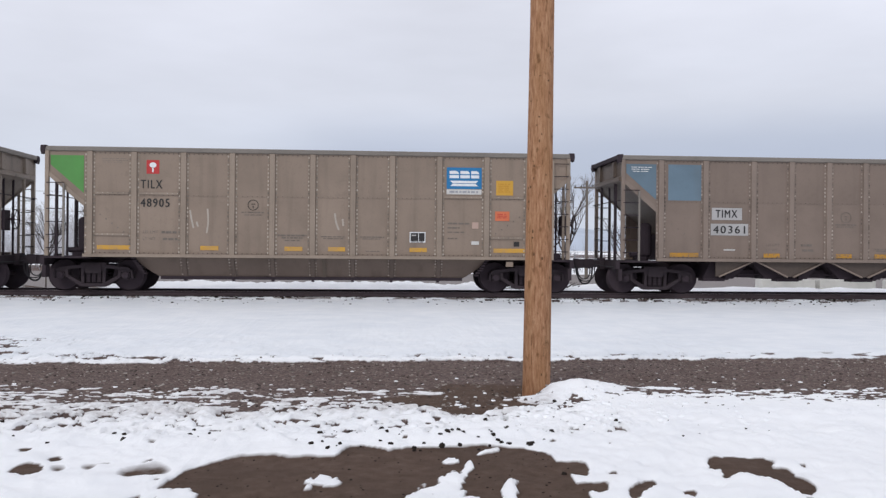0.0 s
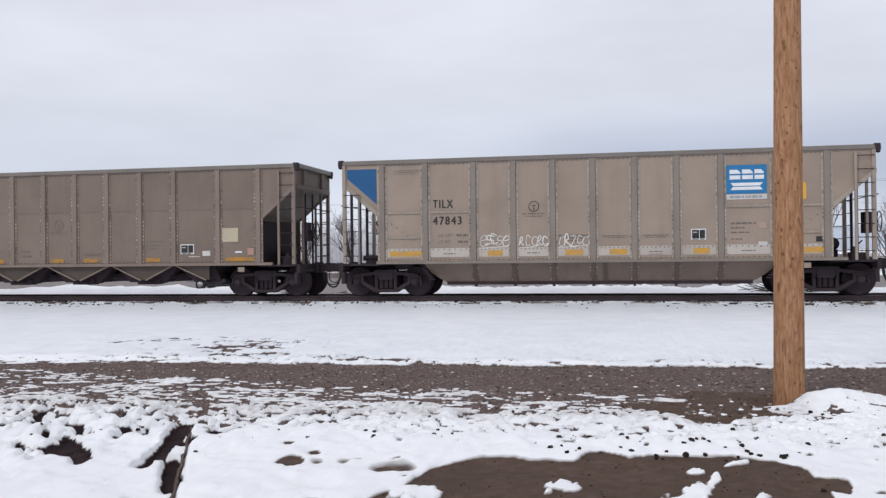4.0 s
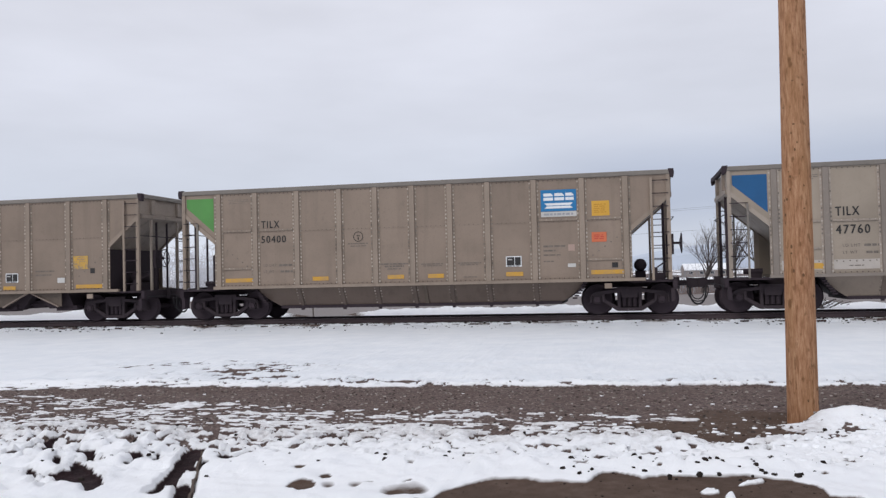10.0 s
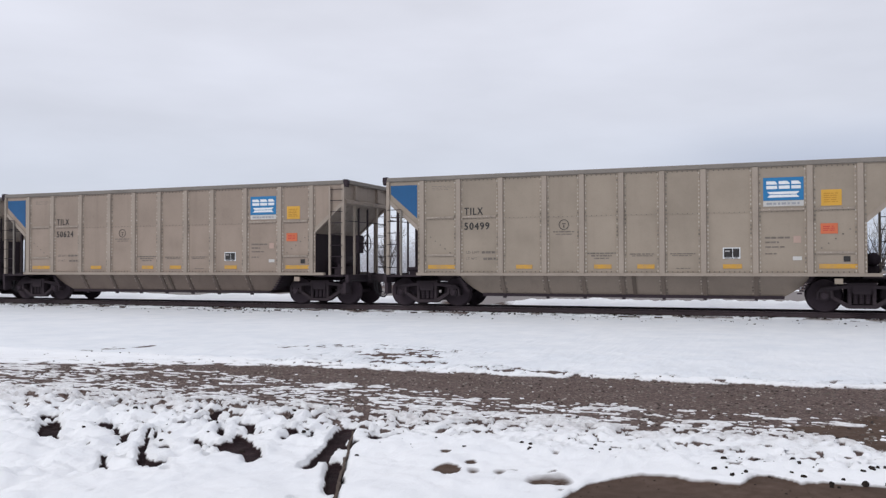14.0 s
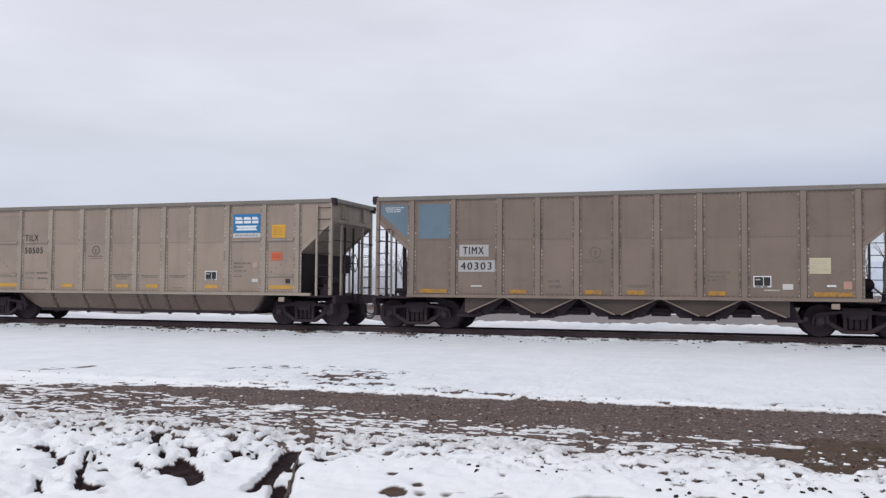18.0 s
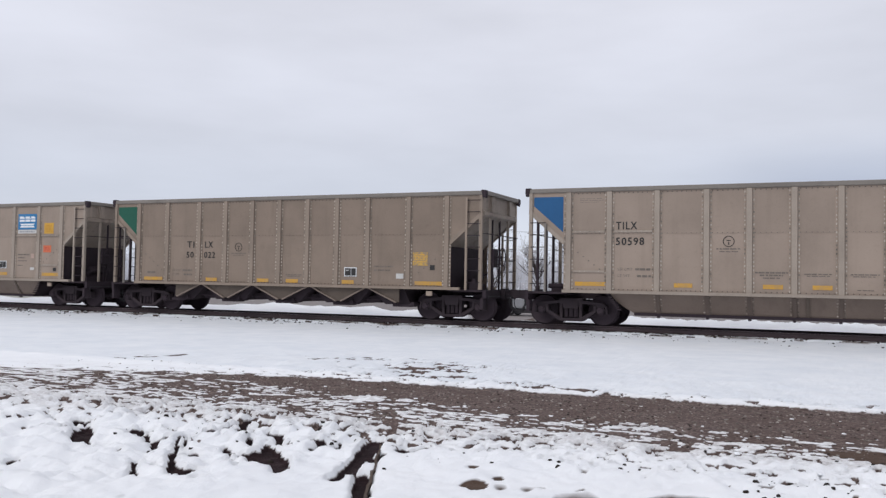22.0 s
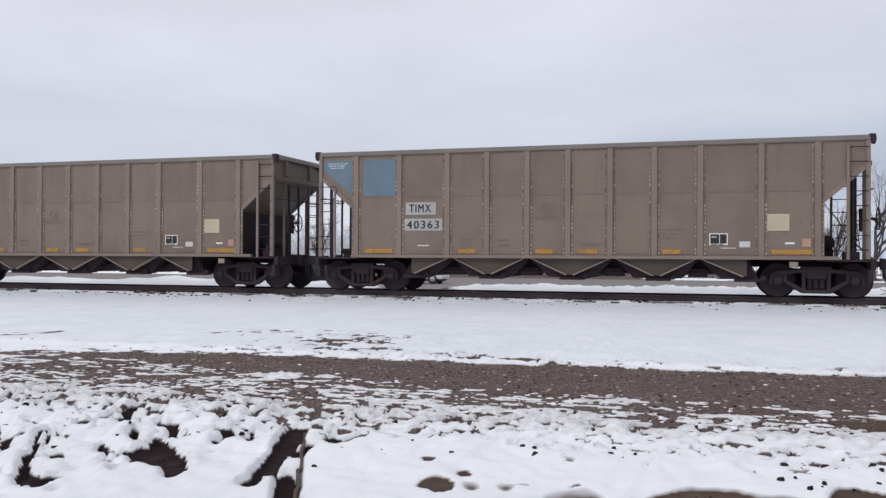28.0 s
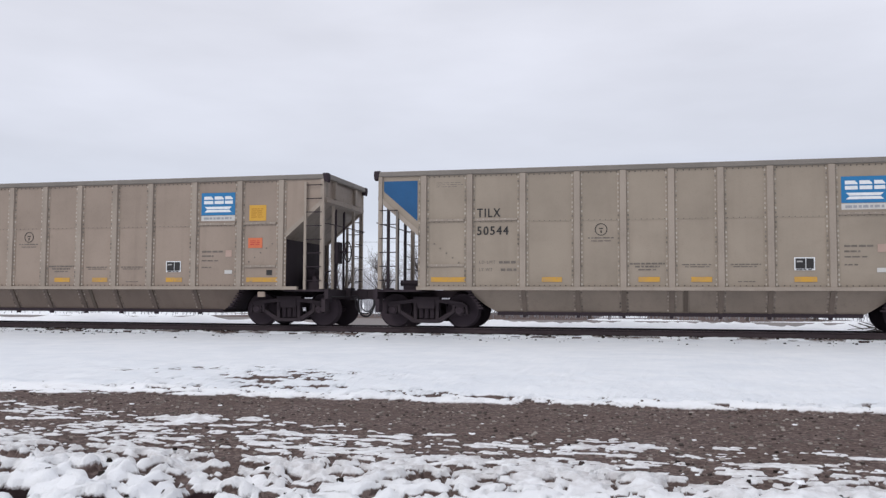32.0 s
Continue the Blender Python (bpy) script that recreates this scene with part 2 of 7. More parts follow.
M_RAIL = weathered("rusty_rail_side", (0.070, 0.052, 0.057), (0.10, 0.072, 0.068), rough=0.8, amount=0.6)
M_RAILTOP = plain("polished_rail_head", (0.30, 0.29, 0.28), 0.4, 0.85, 0.12)
M_RUBBER = plain("black_rubber", (0.030, 0.028, 0.031), 0.75, var=0.2)
M_BLUE = weathered("blue_end_paint", (0.020, 0.098, 0.235), (0.03, 0.06, 0.13), streak=0.3, amount=0.2)
M_GREEN = weathered("light_green_end_paint", (0.095, 0.275, 0.075), (0.10, 0.16, 0.08), streak=0.3, amount=0.2)
M_DGREEN = weathered("dark_green_end_paint", (0.012, 0.095, 0.062), (0.03, 0.06, 0.045), streak=0.3, amount=0.2)
M_GREYBLUE = weathered("faded_grey_blue_paint", (0.135, 0.195, 0.245), (0.13, 0.13, 0.13), streak=0.35, amount=0.25)
M_SIGN = plain("sign_blue", (0.016, 0.165, 0.37), 0.45, var=0.06)
M_WHITE = plain("sign_white", (0.72, 0.73, 0.74), 0.5, var=0.06)
M_OFFWHITE = weathered("dusty_white_plate", (0.55, 0.54, 0.52), (0.36, 0.33, 0.30), streak=0.3, amount=0.3)
M_PLATE = weathered("dusty_pale_plate", (0.41, 0.40, 0.395), (0.27, 0.235, 0.21), streak=0.5, amount=0.5)
M_YELLOW = chipped("yellow_reflective_strip", (0.56, 0.31, 0.055), (0.40, 0.26, 0.12), (0.32, 0.24, 0.17), 0.60)
M_YELLOW_DULL = chipped("dusty_yellow_strip", (0.46, 0.235, 0.035), (0.30, 0.18, 0.07), (0.20, 0.145, 0.11), 0.54)
M_AMBER = weathered("amber_placard", (0.60, 0.335, 0.055), (0.44, 0.25, 0.07), streak=0.25, amount=0.2)
M_CREAM = weathered("cream_placard", (0.52, 0.455, 0.315), (0.40, 0.34, 0.25), streak=0.15, amount=0.2)
M_ORANGE = weathered("orange_placard", (0.58, 0.155, 0.075), (0.42, 0.15, 0.09), streak=0.2, amount=0.2)
M_TEAL = weathered("teal_placard", (0.040, 0.125, 0.165), (0.06, 0.11, 0.13), streak=0.1, amount=0.2)
M_RED = plain("red_badge", (0.45, 0.035, 0.035), 0.5)
M_INK = plain("dark_lettering", (0.024, 0.022, 0.022), 0.6, var=0.25)
M_FAINTRUN = weathered("faint_run", (0.255, 0.195, 0.147), (0.20, 0.145, 0.105), streak=0.6, amount=0.8)
# channel shadow painted as the grey base, reflections as paler streaks; also on sills
M_GREYRIB = weathered("shaded_grey_channel_rib", (0.225, 0.192, 0.166), (0.33, 0.28, 0.24), streak=0.6, amount=0.4)
M_FLANGE = weathered("pale_rib_flange", (0.365, 0.305, 0.258), (0.27, 0.22, 0.18), streak=0.5, amount=0.4)
M_PRIMER = weathered("scuffed_primer", (0.47, 0.425, 0.385), (0.33, 0.285, 0.245), streak=0.5, amount=0.45)
M_PALERUN = weathered("chalky_run", (0.40, 0.355, 0.31), (0.27, 0.225, 0.18), streak=0.6, amount=0.8)
M_INKSOFT = plain("faded_lettering", (0.150, 0.128, 0.110), 0.65, var=0.25)
M_INKWHITE = plain("white_lettering", (0.70, 0.70, 0.69), 0.6, var=0.1)
M_SPRAYBLACK = plain("black_spray_paint", (0.05, 0.05, 0.05), 0.6, var=0.4)
M_SPRAYGREEN = plain("dark_green_spray_paint", (0.03, 0.065, 0.045), 0.6, var=0.4)
M_SPRAYWHITE = plain("white_spray_paint", (0.62, 0.60, 0.56), 0.6, var=0.2)
M_SPRAYBLUE = plain("blue_grey_spray_paint", (0.12, 0.14, 0.24), 0.6, var=0.3)
M_PALE = plain("pale_scrawl_paint", (0.42, 0.39, 0.33), 0.6, var=0.3)


def ground_material():
    m, nt, b = nodes_of("snow_gravel_and_mud", 0.8)
    at = {}
    for k in ("snow", "mud", "road", "wet", "packed", "thin"):
        a = nt.nodes.new("ShaderNodeAttribute")
        a.attribute_name = k
        at[k] = a.outputs["Fac"]

    def nz(scale, detail=5, rough=0.6, st=(1, 1, 1)):
        return add_noise(nt, scale, detail, rough, st, shift=False)
    g1, g2, g3 = nz(38, 6, 0.75), nz(9, 5), nz(1.3, 4)
    vor = nt.nodes.new("ShaderNodeTexVoronoi")
    vor.inputs["Scale"].default_value = 30
    tc = nt.nodes.new("ShaderNodeTexCoord")
    nt.links.new(tc.outputs["Object"], vor.inputs["Vector"])
    gravel = ramp_of(nt, g1, [(0.30, (0.036, 0.026, 0.026)), (0.48, (0.114, 0.085, 0.080)), (0.62, (0.20, 0.153, 0.143)), (0.78, (0.43, 0.36, 0.345))])
    sepc = nt.nodes.new("ShaderNodeSeparateColor")
    nt.links.new(vor.outputs["Color"], sepc.inputs[0])
    gravel = mix_of(nt, 0.45, gravel, ramp_of(nt, sepc.outputs[0], [(0.0, (0.034, 0.025, 0.023)), (0.6, (0.145, 0.105, 0.093)), (1.0, (0.34, 0.275, 0.25))]))
    gravel = mix_of(nt, range_of(nt, g3, 0.35, 0.7, 0, 0.5), gravel, (0.102, 0.071, 0.061))
    mud = ramp_of(nt, g2, [(0.3, (0.080, 0.054, 0.042)), (0.55, (0.106, 0.073, 0.058)), (0.75, (0.130, 0.093, 0.075))])
    mud = mix_of(nt, range_of(nt, g1, 0.55, 0.8, 0, 0.6), mud, (0.062, 0.041, 0.032))
    mud = mix_of(nt, range_of(nt, g3, 0.48, 0.68, 0, 0.55), mud, (0.069, 0.048, 0.038))
    mud = mix_of(nt, range_of(nt, at["wet"], 0.25, 0.6), mud, ramp_of(nt, g2, [(0.3, (0.018, 0.0115, 0.013)), (0.7, (0.042, 0.027, 0.029))]))
    asphalt = ramp_of(nt, g2, [(0.3, (0.20, 0.18, 0.175)), (0.7, (0.275, 0.25, 0.245))])
    soil = mix_of(nt, range_of(nt, at["mud"], 0.4, 0.6), gravel, mud)
    soil = mix_of(nt, range_of(nt, at["road"], 0.4, 0.6), soil, asphalt)
    snow = ramp_of(nt, g3, [(0.3, (0.865, 0.878, 0.905)), (0.7, (0.925, 0.932, 0.948))])
    snow = mix_of(nt, range_of(nt, g1, 0.62, 0.85, 0, 0.3), snow, (0.66, 0.68, 0.72))
    snow = mix_of(nt, range_of(nt, at["packed"], 0.3, 0.7), snow, ramp_of(nt, g3, [(0.3, (0.735, 0.765, 0.808)), (0.7, (0.83, 0.848, 0.875))]))
    snow = mix_of(nt, mul_of(nt, at["thin"], range_of(nt, g2, 0.38, 0.64, 0.08, 0.65)), snow, (0.47, 0.435, 0.43))
    # ragged edge of the snow cover
    e1 = nt.nodes.new("ShaderNodeMath")
    e1.operation = "MULTIPLY_ADD"
    e1.inputs[1].default_value = 0.22
    nt.links.new(range_of(nt, g1, 0.25, 0.75, -0.5, 0.5), e1.inputs[0])
    nt.links.new(at["snow"], e1.inputs[2])
    e2 = nt.nodes.new("ShaderNodeMath")
    e2.operation = "MULTIPLY_ADD"
    e2.inputs[1].default_value = 0.18
    nt.links.new(range_of(nt, g2, 0.25, 0.75, -0.5, 0.5), e2.inputs[0])
    nt.links.new(e1.outputs[0], e2.inputs[2])
    crisp = range_of(nt, e2.outputs[0], 0.40, 0.60)
    e3 = nt.nodes.new("ShaderNodeMath")
    e3.operation = "MULTIPLY_ADD"
    e3.inputs[1].default_value = 0.10
    nt.links.new(range_of(nt, g2, 0.25, 0.75, -0.5, 0.5), e3.inputs[0])
    nt.links.new(at["snow"], e3.inputs[2])
    slush = range_of(nt, e3.outputs[0], 0.26, 0.72)
    pick = nt.nodes.new("ShaderNodeMix")
    nt.links.new(range_of(nt, at["mud"], 0.85, 0.98), pick.inputs[0])
    nt.links.new(crisp, pick.inputs[2])
    nt.links.new(slush, pick.inputs[3])
    cover = pick.outputs[0]
    nt.links.new(mix_of(nt, cover, soil, snow), b.inputs["Base Color"])
    nt.links.new(range_of(nt, cover, 0, 1, 0.72, 0.62), b.inputs["Roughness"])
    nt.links.new(range_of(nt, cover, 0, 1, 0.03, 0.22), b.inputs["Specular IOR Level"])
    h = nt.nodes.new("ShaderNodeMath")
    h.operation = "MULTIPLY_ADD"
    h.inputs[1].default_value = 0.6
    nt.links.new(cover, h.inputs[0])
    nt.links.new(g1, h.inputs[2])
    add_bump(nt, b, h.outputs[0], 0.55, 0.025)
    return m


def pole_material():
    m, nt, b = nodes_of("fresh_treated_pine", 0.75)
    grain = add_noise(nt, 9, 6, 0.7, (4, 4, 0.55))
    long = add_noise(nt, 2.0, 4, 0.5, (3, 3, 0.25))
    knots = add_noise(nt, 6.0, 3, 0.5, (2.2, 2.2, 1.1))
    fleck = add_noise(nt, 16, 5, 0.7, (2, 2, 0.5))
    c = ramp_of(nt, grain, [(0.30, (0.185, 0.084, 0.043)), (0.48, (0.322, 0.165, 0.089)), (0.66, (0.46, 0.270, 0.162))])
    c = mix_of(nt, range_of(nt, long, 0.45, 0.75, 0, 0.5), c, (0.30, 0.165, 0.075))
    c = mix_of(nt, range_of(nt, knots, 0.60, 0.70, 0, 0.75), c, (0.13, 0.062, 0.026))
    c = mix_of(nt, range_of(nt, fleck, 0.55, 0.75, 0, 0.4), c, (0.155, 0.072, 0.040))
    nt.links.new(c, b.inputs["Base Color"])
    b.inputs["Specular IOR Level"].default_value = 0.12
    add_bump(nt, b, grain, 0.4, 0.006)
    return m


def bark_material():
    m, nt, b = nodes_of("grey_winter_bark", 0.9)
    f = add_noise(nt, 6, 4, 0.6, (1, 1, 0.3))
    nt.links.new(ramp_of(nt, f, [(0.3, (0.05, 0.04, 0.037)), (0.7, (0.12, 0.10, 0.092))]), b.inputs["Base Color"])
    return m


M_GROUND = ground_material()
M_POLE = pole_material()
M_BARK = bark_material()
M_FROST = plain("frosted_twigs", (0.50, 0.50, 0.53), 0.9, var=0.2)
M_TWIG = plain("grey_twigs", (0.165, 0.145, 0.138), 0.9, var=0.2)
M_STONE = plain("mixed_gravel_stone", (0.15, 0.128, 0.115), 0.9, var=0.5, scale=3.0, spec=0.08)
M_CLOD = plain("wet_dark_earth", (0.03, 0.024, 0.021), 0.9, var=0.4, scale=5.0, spec=0.06)
M_SNOW = plain("clean_snow", (0.86, 0.872, 0.898), 0.6, var=0.03, scale=4.0, spec=0.25)
M_TIE = weathered("old_tie_wood", (0.075, 0.056, 0.052), (0.04, 0.032, 0.031), rough=0.9)
M_CONCRETE = weathered("pale_concrete", (0.50, 0.49, 0.46), (0.33, 0.32, 0.30), rough=0.85, streak=0.4, amount=0.3)
M_GREYWOOD = plain("weathered_grey_pole", (0.17, 0.145, 0.125), 0.85, var=0.2)
M_WIRE = plain("dark_cable", (0.03, 0.03, 0.032), 0.6)
# distance haze is painted into the next two base colours
M_HILL = plain("haze_tinted_far_slope", (0.50, 0.55, 0.63), 1.0, var=0.12, scale=0.004, spec=0.0)
M_FARWOOD = plain("haze_tinted_far_wood", (0.30, 0.30, 0.32), 1.0, var=0.25, scale=0.15, spec=0.0)
M_SIDING = plain("pale_siding", (0.52, 0.50, 0.48), 0.8, var=0.06)
M_SIDING2 = plain("grey_brown_siding", (0.30, 0.26, 0.24), 0.8, var=0.08)
M_GLASS = plain("dark_window_glass", (0.03, 0.035, 0.045), 0.12, var=0.1, spec=0.6)
M_CARDARK = plain("dark_blue_car_paint", (0.012, 0.015, 0.03), 0.25, 0.2, spec=0.6)
M_CARWHITE = plain("white_car_paint", (0.68, 0.69, 0.70), 0.3, var=0.04, spec=0.5)
M_CARGREY = plain("silver_grey_car_paint", (0.28, 0.285, 0.30), 0.3, 0.3, spec=0.5)
M_ALLOY = plain("alloy_rim", (0.45, 0.46, 0.47), 0.35, 0.8)
M_LAMP = plain("red_tail_lamp", (0.30, 0.015, 0.015), 0.3)

# ---------------------------------------------------------------- mesh helpers
def quad_box(bm, x0, x1, y0, y1, z0, z1, mi=0, skip=()):
    v = [bm.verts.new(p) for p in ((x0, y0, z0), (x1, y0, z0), (x1, y1, z0), (x0, y1, z0), (x0, y0, z1), (x1, y0, z1), (x1, y1, z1), (x0, y1, z1))]
    for k, f in enumerate(((3, 2, 1, 0), (4, 5, 6, 7), (0, 1, 5, 4), (1, 2, 6, 5), (2, 3, 7, 6), (3, 0, 4, 7))):
        if k not in skip:
            bm.faces.new([v[i] for i in f]).material_index = mi


def slab_xz(bm, pts, y0, y1, mi=0):
    """A plate: the outline pts (x, z) from y0 to y1."""
    a = [bm.verts.new((x, y0, z)) for x, z in pts]
    b = [bm.verts.new((x, y1, z)) for x, z in pts]
    n = len(pts)
    fs = [bm.faces.new(a), bm.faces.new(b[::-1])]
    for i in range(n):
        fs.append(bm.faces.new((a[(i + 1) % n], a[i], b[i], b[(i + 1) % n])))
    for f in fs:
        f.material_index = mi


def slab_yz(bm, pts, x0, x1, mi=0):
    a = [bm.verts.new((x0, y, z)) for y, z in pts]
    b = [bm.verts.new((x1, y, z)) for y, z in pts]
    n = len(pts)
    fs = [bm.faces.new(a), bm.faces.new(b[::-1])]
    for i in range(n):
        fs.append(bm.faces.new((a[(i + 1) % n], a[i], b[i], b[(i + 1) % n])))
    for f in fs:
        f.material_index = mi


def rod(bm, p0, p1, r0, r1=None, seg=6, mi=0, caps=True):
    r1 = r0 if r1 is None else r1
    p0, p1 = Vector(p0), Vector(p1)
    d = (p1 - p0)
    if d.length < 1e-6:
        return
    q = d.to_track_quat("Z", "Y")
    ring = [[bm.verts.new(p + q @ Vector((r * math.cos(2 * math.pi * i / seg), r * math.sin(2 * math.pi * i / seg), 0))) for i in range(seg)] for p, r in ((p0, r0), (p1, r1))]
    for i in range(seg):
        bm.faces.new((ring[0][i], ring[0][(i + 1) % seg], ring[1][(i + 1) % seg], ring[1][i])).material_index = mi
    if caps:
        bm.faces.new(ring[0][::-1]).material_index = mi
        bm.faces.new(ring[1]).material_index = mi


def tube(bm, pts, r, seg=6, mi=0):
    """One bent round bar through pts."""
    pts = [Vector(p) for p in pts]
    prev = None
    for k, p in enumerate(pts):
        d = (pts[min(k + 1, len(pts) - 1)] - pts[max(k - 1, 0)]).normalized()
        u = d.cross(Vector((0, 1, 0)) if abs(d.y) < 0.9 else Vector((1, 0, 0))).normalized()
        v = d.cross(u)
        ring = [bm.verts.new(p + r * (math.cos(2 * math.pi * i / seg) * u + math.sin(2 * math.pi * i / seg) * v)) for i in range(seg)]
        if prev:
            for i in range(seg):
                bm.faces.new((prev[i], prev[(i + 1) % seg], ring[(i + 1) % seg], ring[i])).material_index = mi
        else:
            bm.faces.new(ring[::-1]).material_index = mi
        prev = ring
    bm.faces.new(prev).material_index = mi


def lathe_y(bm, prof, cx, cz, seg=24, mi=0):
    """A turned body about the line along y through (cx, cz): prof is a list of (y, radius)."""
    rings = [[bm.verts.new((cx + r * math.cos(2 * math.pi * i / seg), y, cz + r * math.sin(2 * math.pi * i / seg))) for i in range(seg)] for y, r in prof]
    for k, (a, b) in enumerate(zip(rings, rings[1:])):
        for i in range(seg):
            f = bm.faces.new((a[i], a[(i + 1) % seg], b[(i + 1) % seg], b[i]))
            f.material_index, f.smooth = mi, True
    bm.faces.new(rings[0][::-1]).material_index = mi
    bm.faces.new(rings[-1]).material_index = mi


def to_mesh(name, bm, mats, fix=True):
    if fix:
        bmesh.ops.recalc_face_normals(bm, faces=bm.faces)
    me = bpy.data.meshes.new(name)
    bm.to_mesh(me)
    bm.free()
    for m in (mats if isinstance(mats, (list, tuple)) else [mats]):
        me.materials.append(m)
    return me


def piece(name, me, parent, m=None, label=""):
    ob = new(name, me)
    ob.parent = parent
    if m is not None:
        ob.matrix_basis = m
    return tagged(ob, label)


def part(name, bm, material, parent, label="", m=None):
    return piece(name, to_mesh(name, bm, material), parent, m, label)


def thing(name, label, category, m=None, group="", kind=""):
    ob = new(name)
    ob.empty_display_size = 0.3
    if m is not None:
        ob.matrix_basis = m
    return tagged(ob, label, category, group, kind)


def lattice(ix, iy, seed):
    h = (ix.astype(np.int64) * 374761393 + iy.astype(np.int64) * 668265263 + seed * 982451653) & 0xFFFFFFFF
    h = ((h ^ (h >> 13)) * 1274126177) & 0xFFFFFFFF
    return ((h ^ (h >> 16)) & 0xFFFF) / 65535.0


def value_noise(x, y, seed):
    ix, iy = np.floor(x), np.floor(y)
    fx, fy = x - ix, y - iy
    fx, fy = fx * fx * (3 - 2 * fx), fy * fy * (3 - 2 * fy)
    a, b = lattice(ix, iy, seed), lattice(ix + 1, iy, seed)
    c, d = lattice(ix, iy + 1, seed), lattice(ix + 1, iy + 1, seed)
    return (a * (1 - fx) + b * fx) * (1 - fy) + (c * (1 - fx) + d * fx) * fy


def fbm(x, y, freq, octaves=4, seed=0, gain=0.5):
    s, amp, tot = 0, 1.0, 0.0
    for o in range(octaves):
        s = s + amp * value_noise(x * freq + 17.3 * o, y * freq + 5.1 * o, seed + o)
        tot += amp
        amp *= gain
        freq *= 2.03
    return s / tot


def smooth(a, b, v):
    t = np.clip((v - a) / (b - a), 0, 1)
    return t * t * (3 - 2 * t)


# broken places in the snow, each a short stroke: x0, y0, x1, y1, half width, half depth (seen from the pad)
HOLES = [(-5.52, 6.4, -5.12, 5.94, 0.03, 0.17), (-5.12, 5.94, -4.87, 5.79, 0.045, 0.153), (-4.86, 5.78, -4.89, 5.96, 0.04, 0.11), (-4.65, 5.68, -4.65, 5.68, 0.025, 0.04),
         (-4.86, 6.77, -4.59, 6.69, 0.065, 0.205), (-4.92, 7.05, -4.43, 6.55, 0.061, 0.234), (-4.33, 6.31, -4.33, 6.31, 0.025, 0.09), (-5.01, 6.77, -4.85, 6.77, 0.04, 0.108),
         (-5.12, 7.53, -5.12, 7.53, 0.035, 0.16), (-5.29, 7.26, -5.29, 7.26, 0.035, 0.125), (-5.28, 6.86, -5.11, 6.76, 0.025, 0.111), (-5.7, 7.67, -5.7, 7.67, 0.035, 0.14)]
HOLES_FAR = [(-6.36, 7.0, -6.36, 7.0, 0.025, 0.227), (-6.07, 6.78, -6.07, 6.78, 0.035, 0.152), (-5.33, 5.95, -5.33, 5.95, 0.02, 0.092), (-5.57, 5.98, -5.25, 5.61, 0.025, 0.113),
             (-5.39, 6.53, -5.39, 6.53, 0.04, 0.107), (-5.75, 6.85, -5.75, 6.85, 0.016, 0.149), (-5.8, 6.79, -5.58, 6.51, 0.021, 0.142), (-7.04, 6.9, -7.04, 6.7, 0.03, 0.3),
             (-7.28, 5.8, -7.1, 5.75, 0.05, 0.2), (-6.57, 5.57, -6.57, 5.57, 0.05, 0.08), (-7.9, 7.2, -7.9, 7.2, 0.035, 0.12), (-7.6, 7.25, -7.5, 7.3, 0.045, 0.12)]
CREVICE = [(-4.17, 7.84, -3.97, 7.22, 0.065, 0.204), (-3.97, 7.22, -3.77, 6.56, 0.056, 0.143), (-3.76, 6.51, -3.71, 6.24, 0.04, 0.063), (-3.79, 7.04, -3.77, 7.19, 0.04, 0.103),
           (-3.53, 6.42, -3.18, 5.75, 0.056, 0.152), (-3.12, 5.61, -3.12, 5.61, 0.045, 0.078), (-3.7, 7.5, -3.7, 7.5, 0.05, 0.139), (-3.62, 7.49, -3.58, 7.68, 0.06, 0.085),
           (-3.29, 5.34, -3.2, 5.19, 0.015, 0.058), (-3.18, 5.18, -3.03, 5.12, 0.015, 0.047), (-4.38, 7.43, -4.46, 7.63, 0.02, 0.092), (-4.63, 6.15, -4.71, 6.3, 0.011, 0.068)]
MELTS = [(-2.56, 6.46, -2.56, 6.46, 0.095, 0.17), (-2.81, 7.1, -2.81, 7.1, 0.05, 0.075), (-2.49, 6.85, -2.49, 6.85, 0.05, 0.09), (-2.03, 5.5, -2.03, 5.5, 0.035, 0.04), (-4.36, 4.58, -4.32, 4.63, 0.03, 0.074),
         (1.3, 6.34, 1.44, 6.3, 0.07, 0.148), (1.28, 5.81, 1.5, 5.83, 0.05, 0.124), (1.7, 5.74, 1.84, 5.9, 0.05, 0.131), (2.04, 5.65, 2.04, 5.65, 0.06, 0.08), (1.65, 6.17, 1.65, 6.17, 0.035, 0.062),
         (2.55, 6.5, 2.92, 6.52, 0.055, 0.202), (2.56, 6.25, 2.9, 6.13, 0.07, 0.168), (2.82, 6.19, 2.86, 5.73, 0.06, 0.157), (3.17, 6.39, 3.17, 6.39, 0.025, 0.056)]
SLUSH = [(-2.36, 6.53, -2.36, 6.53, 0.07, 0.17), (-2.17, 6.61, -2.17, 6.61, 0.07, 0.14), (-1.81, 6.37, -1.62, 6.49, 0.09, 0.2)]
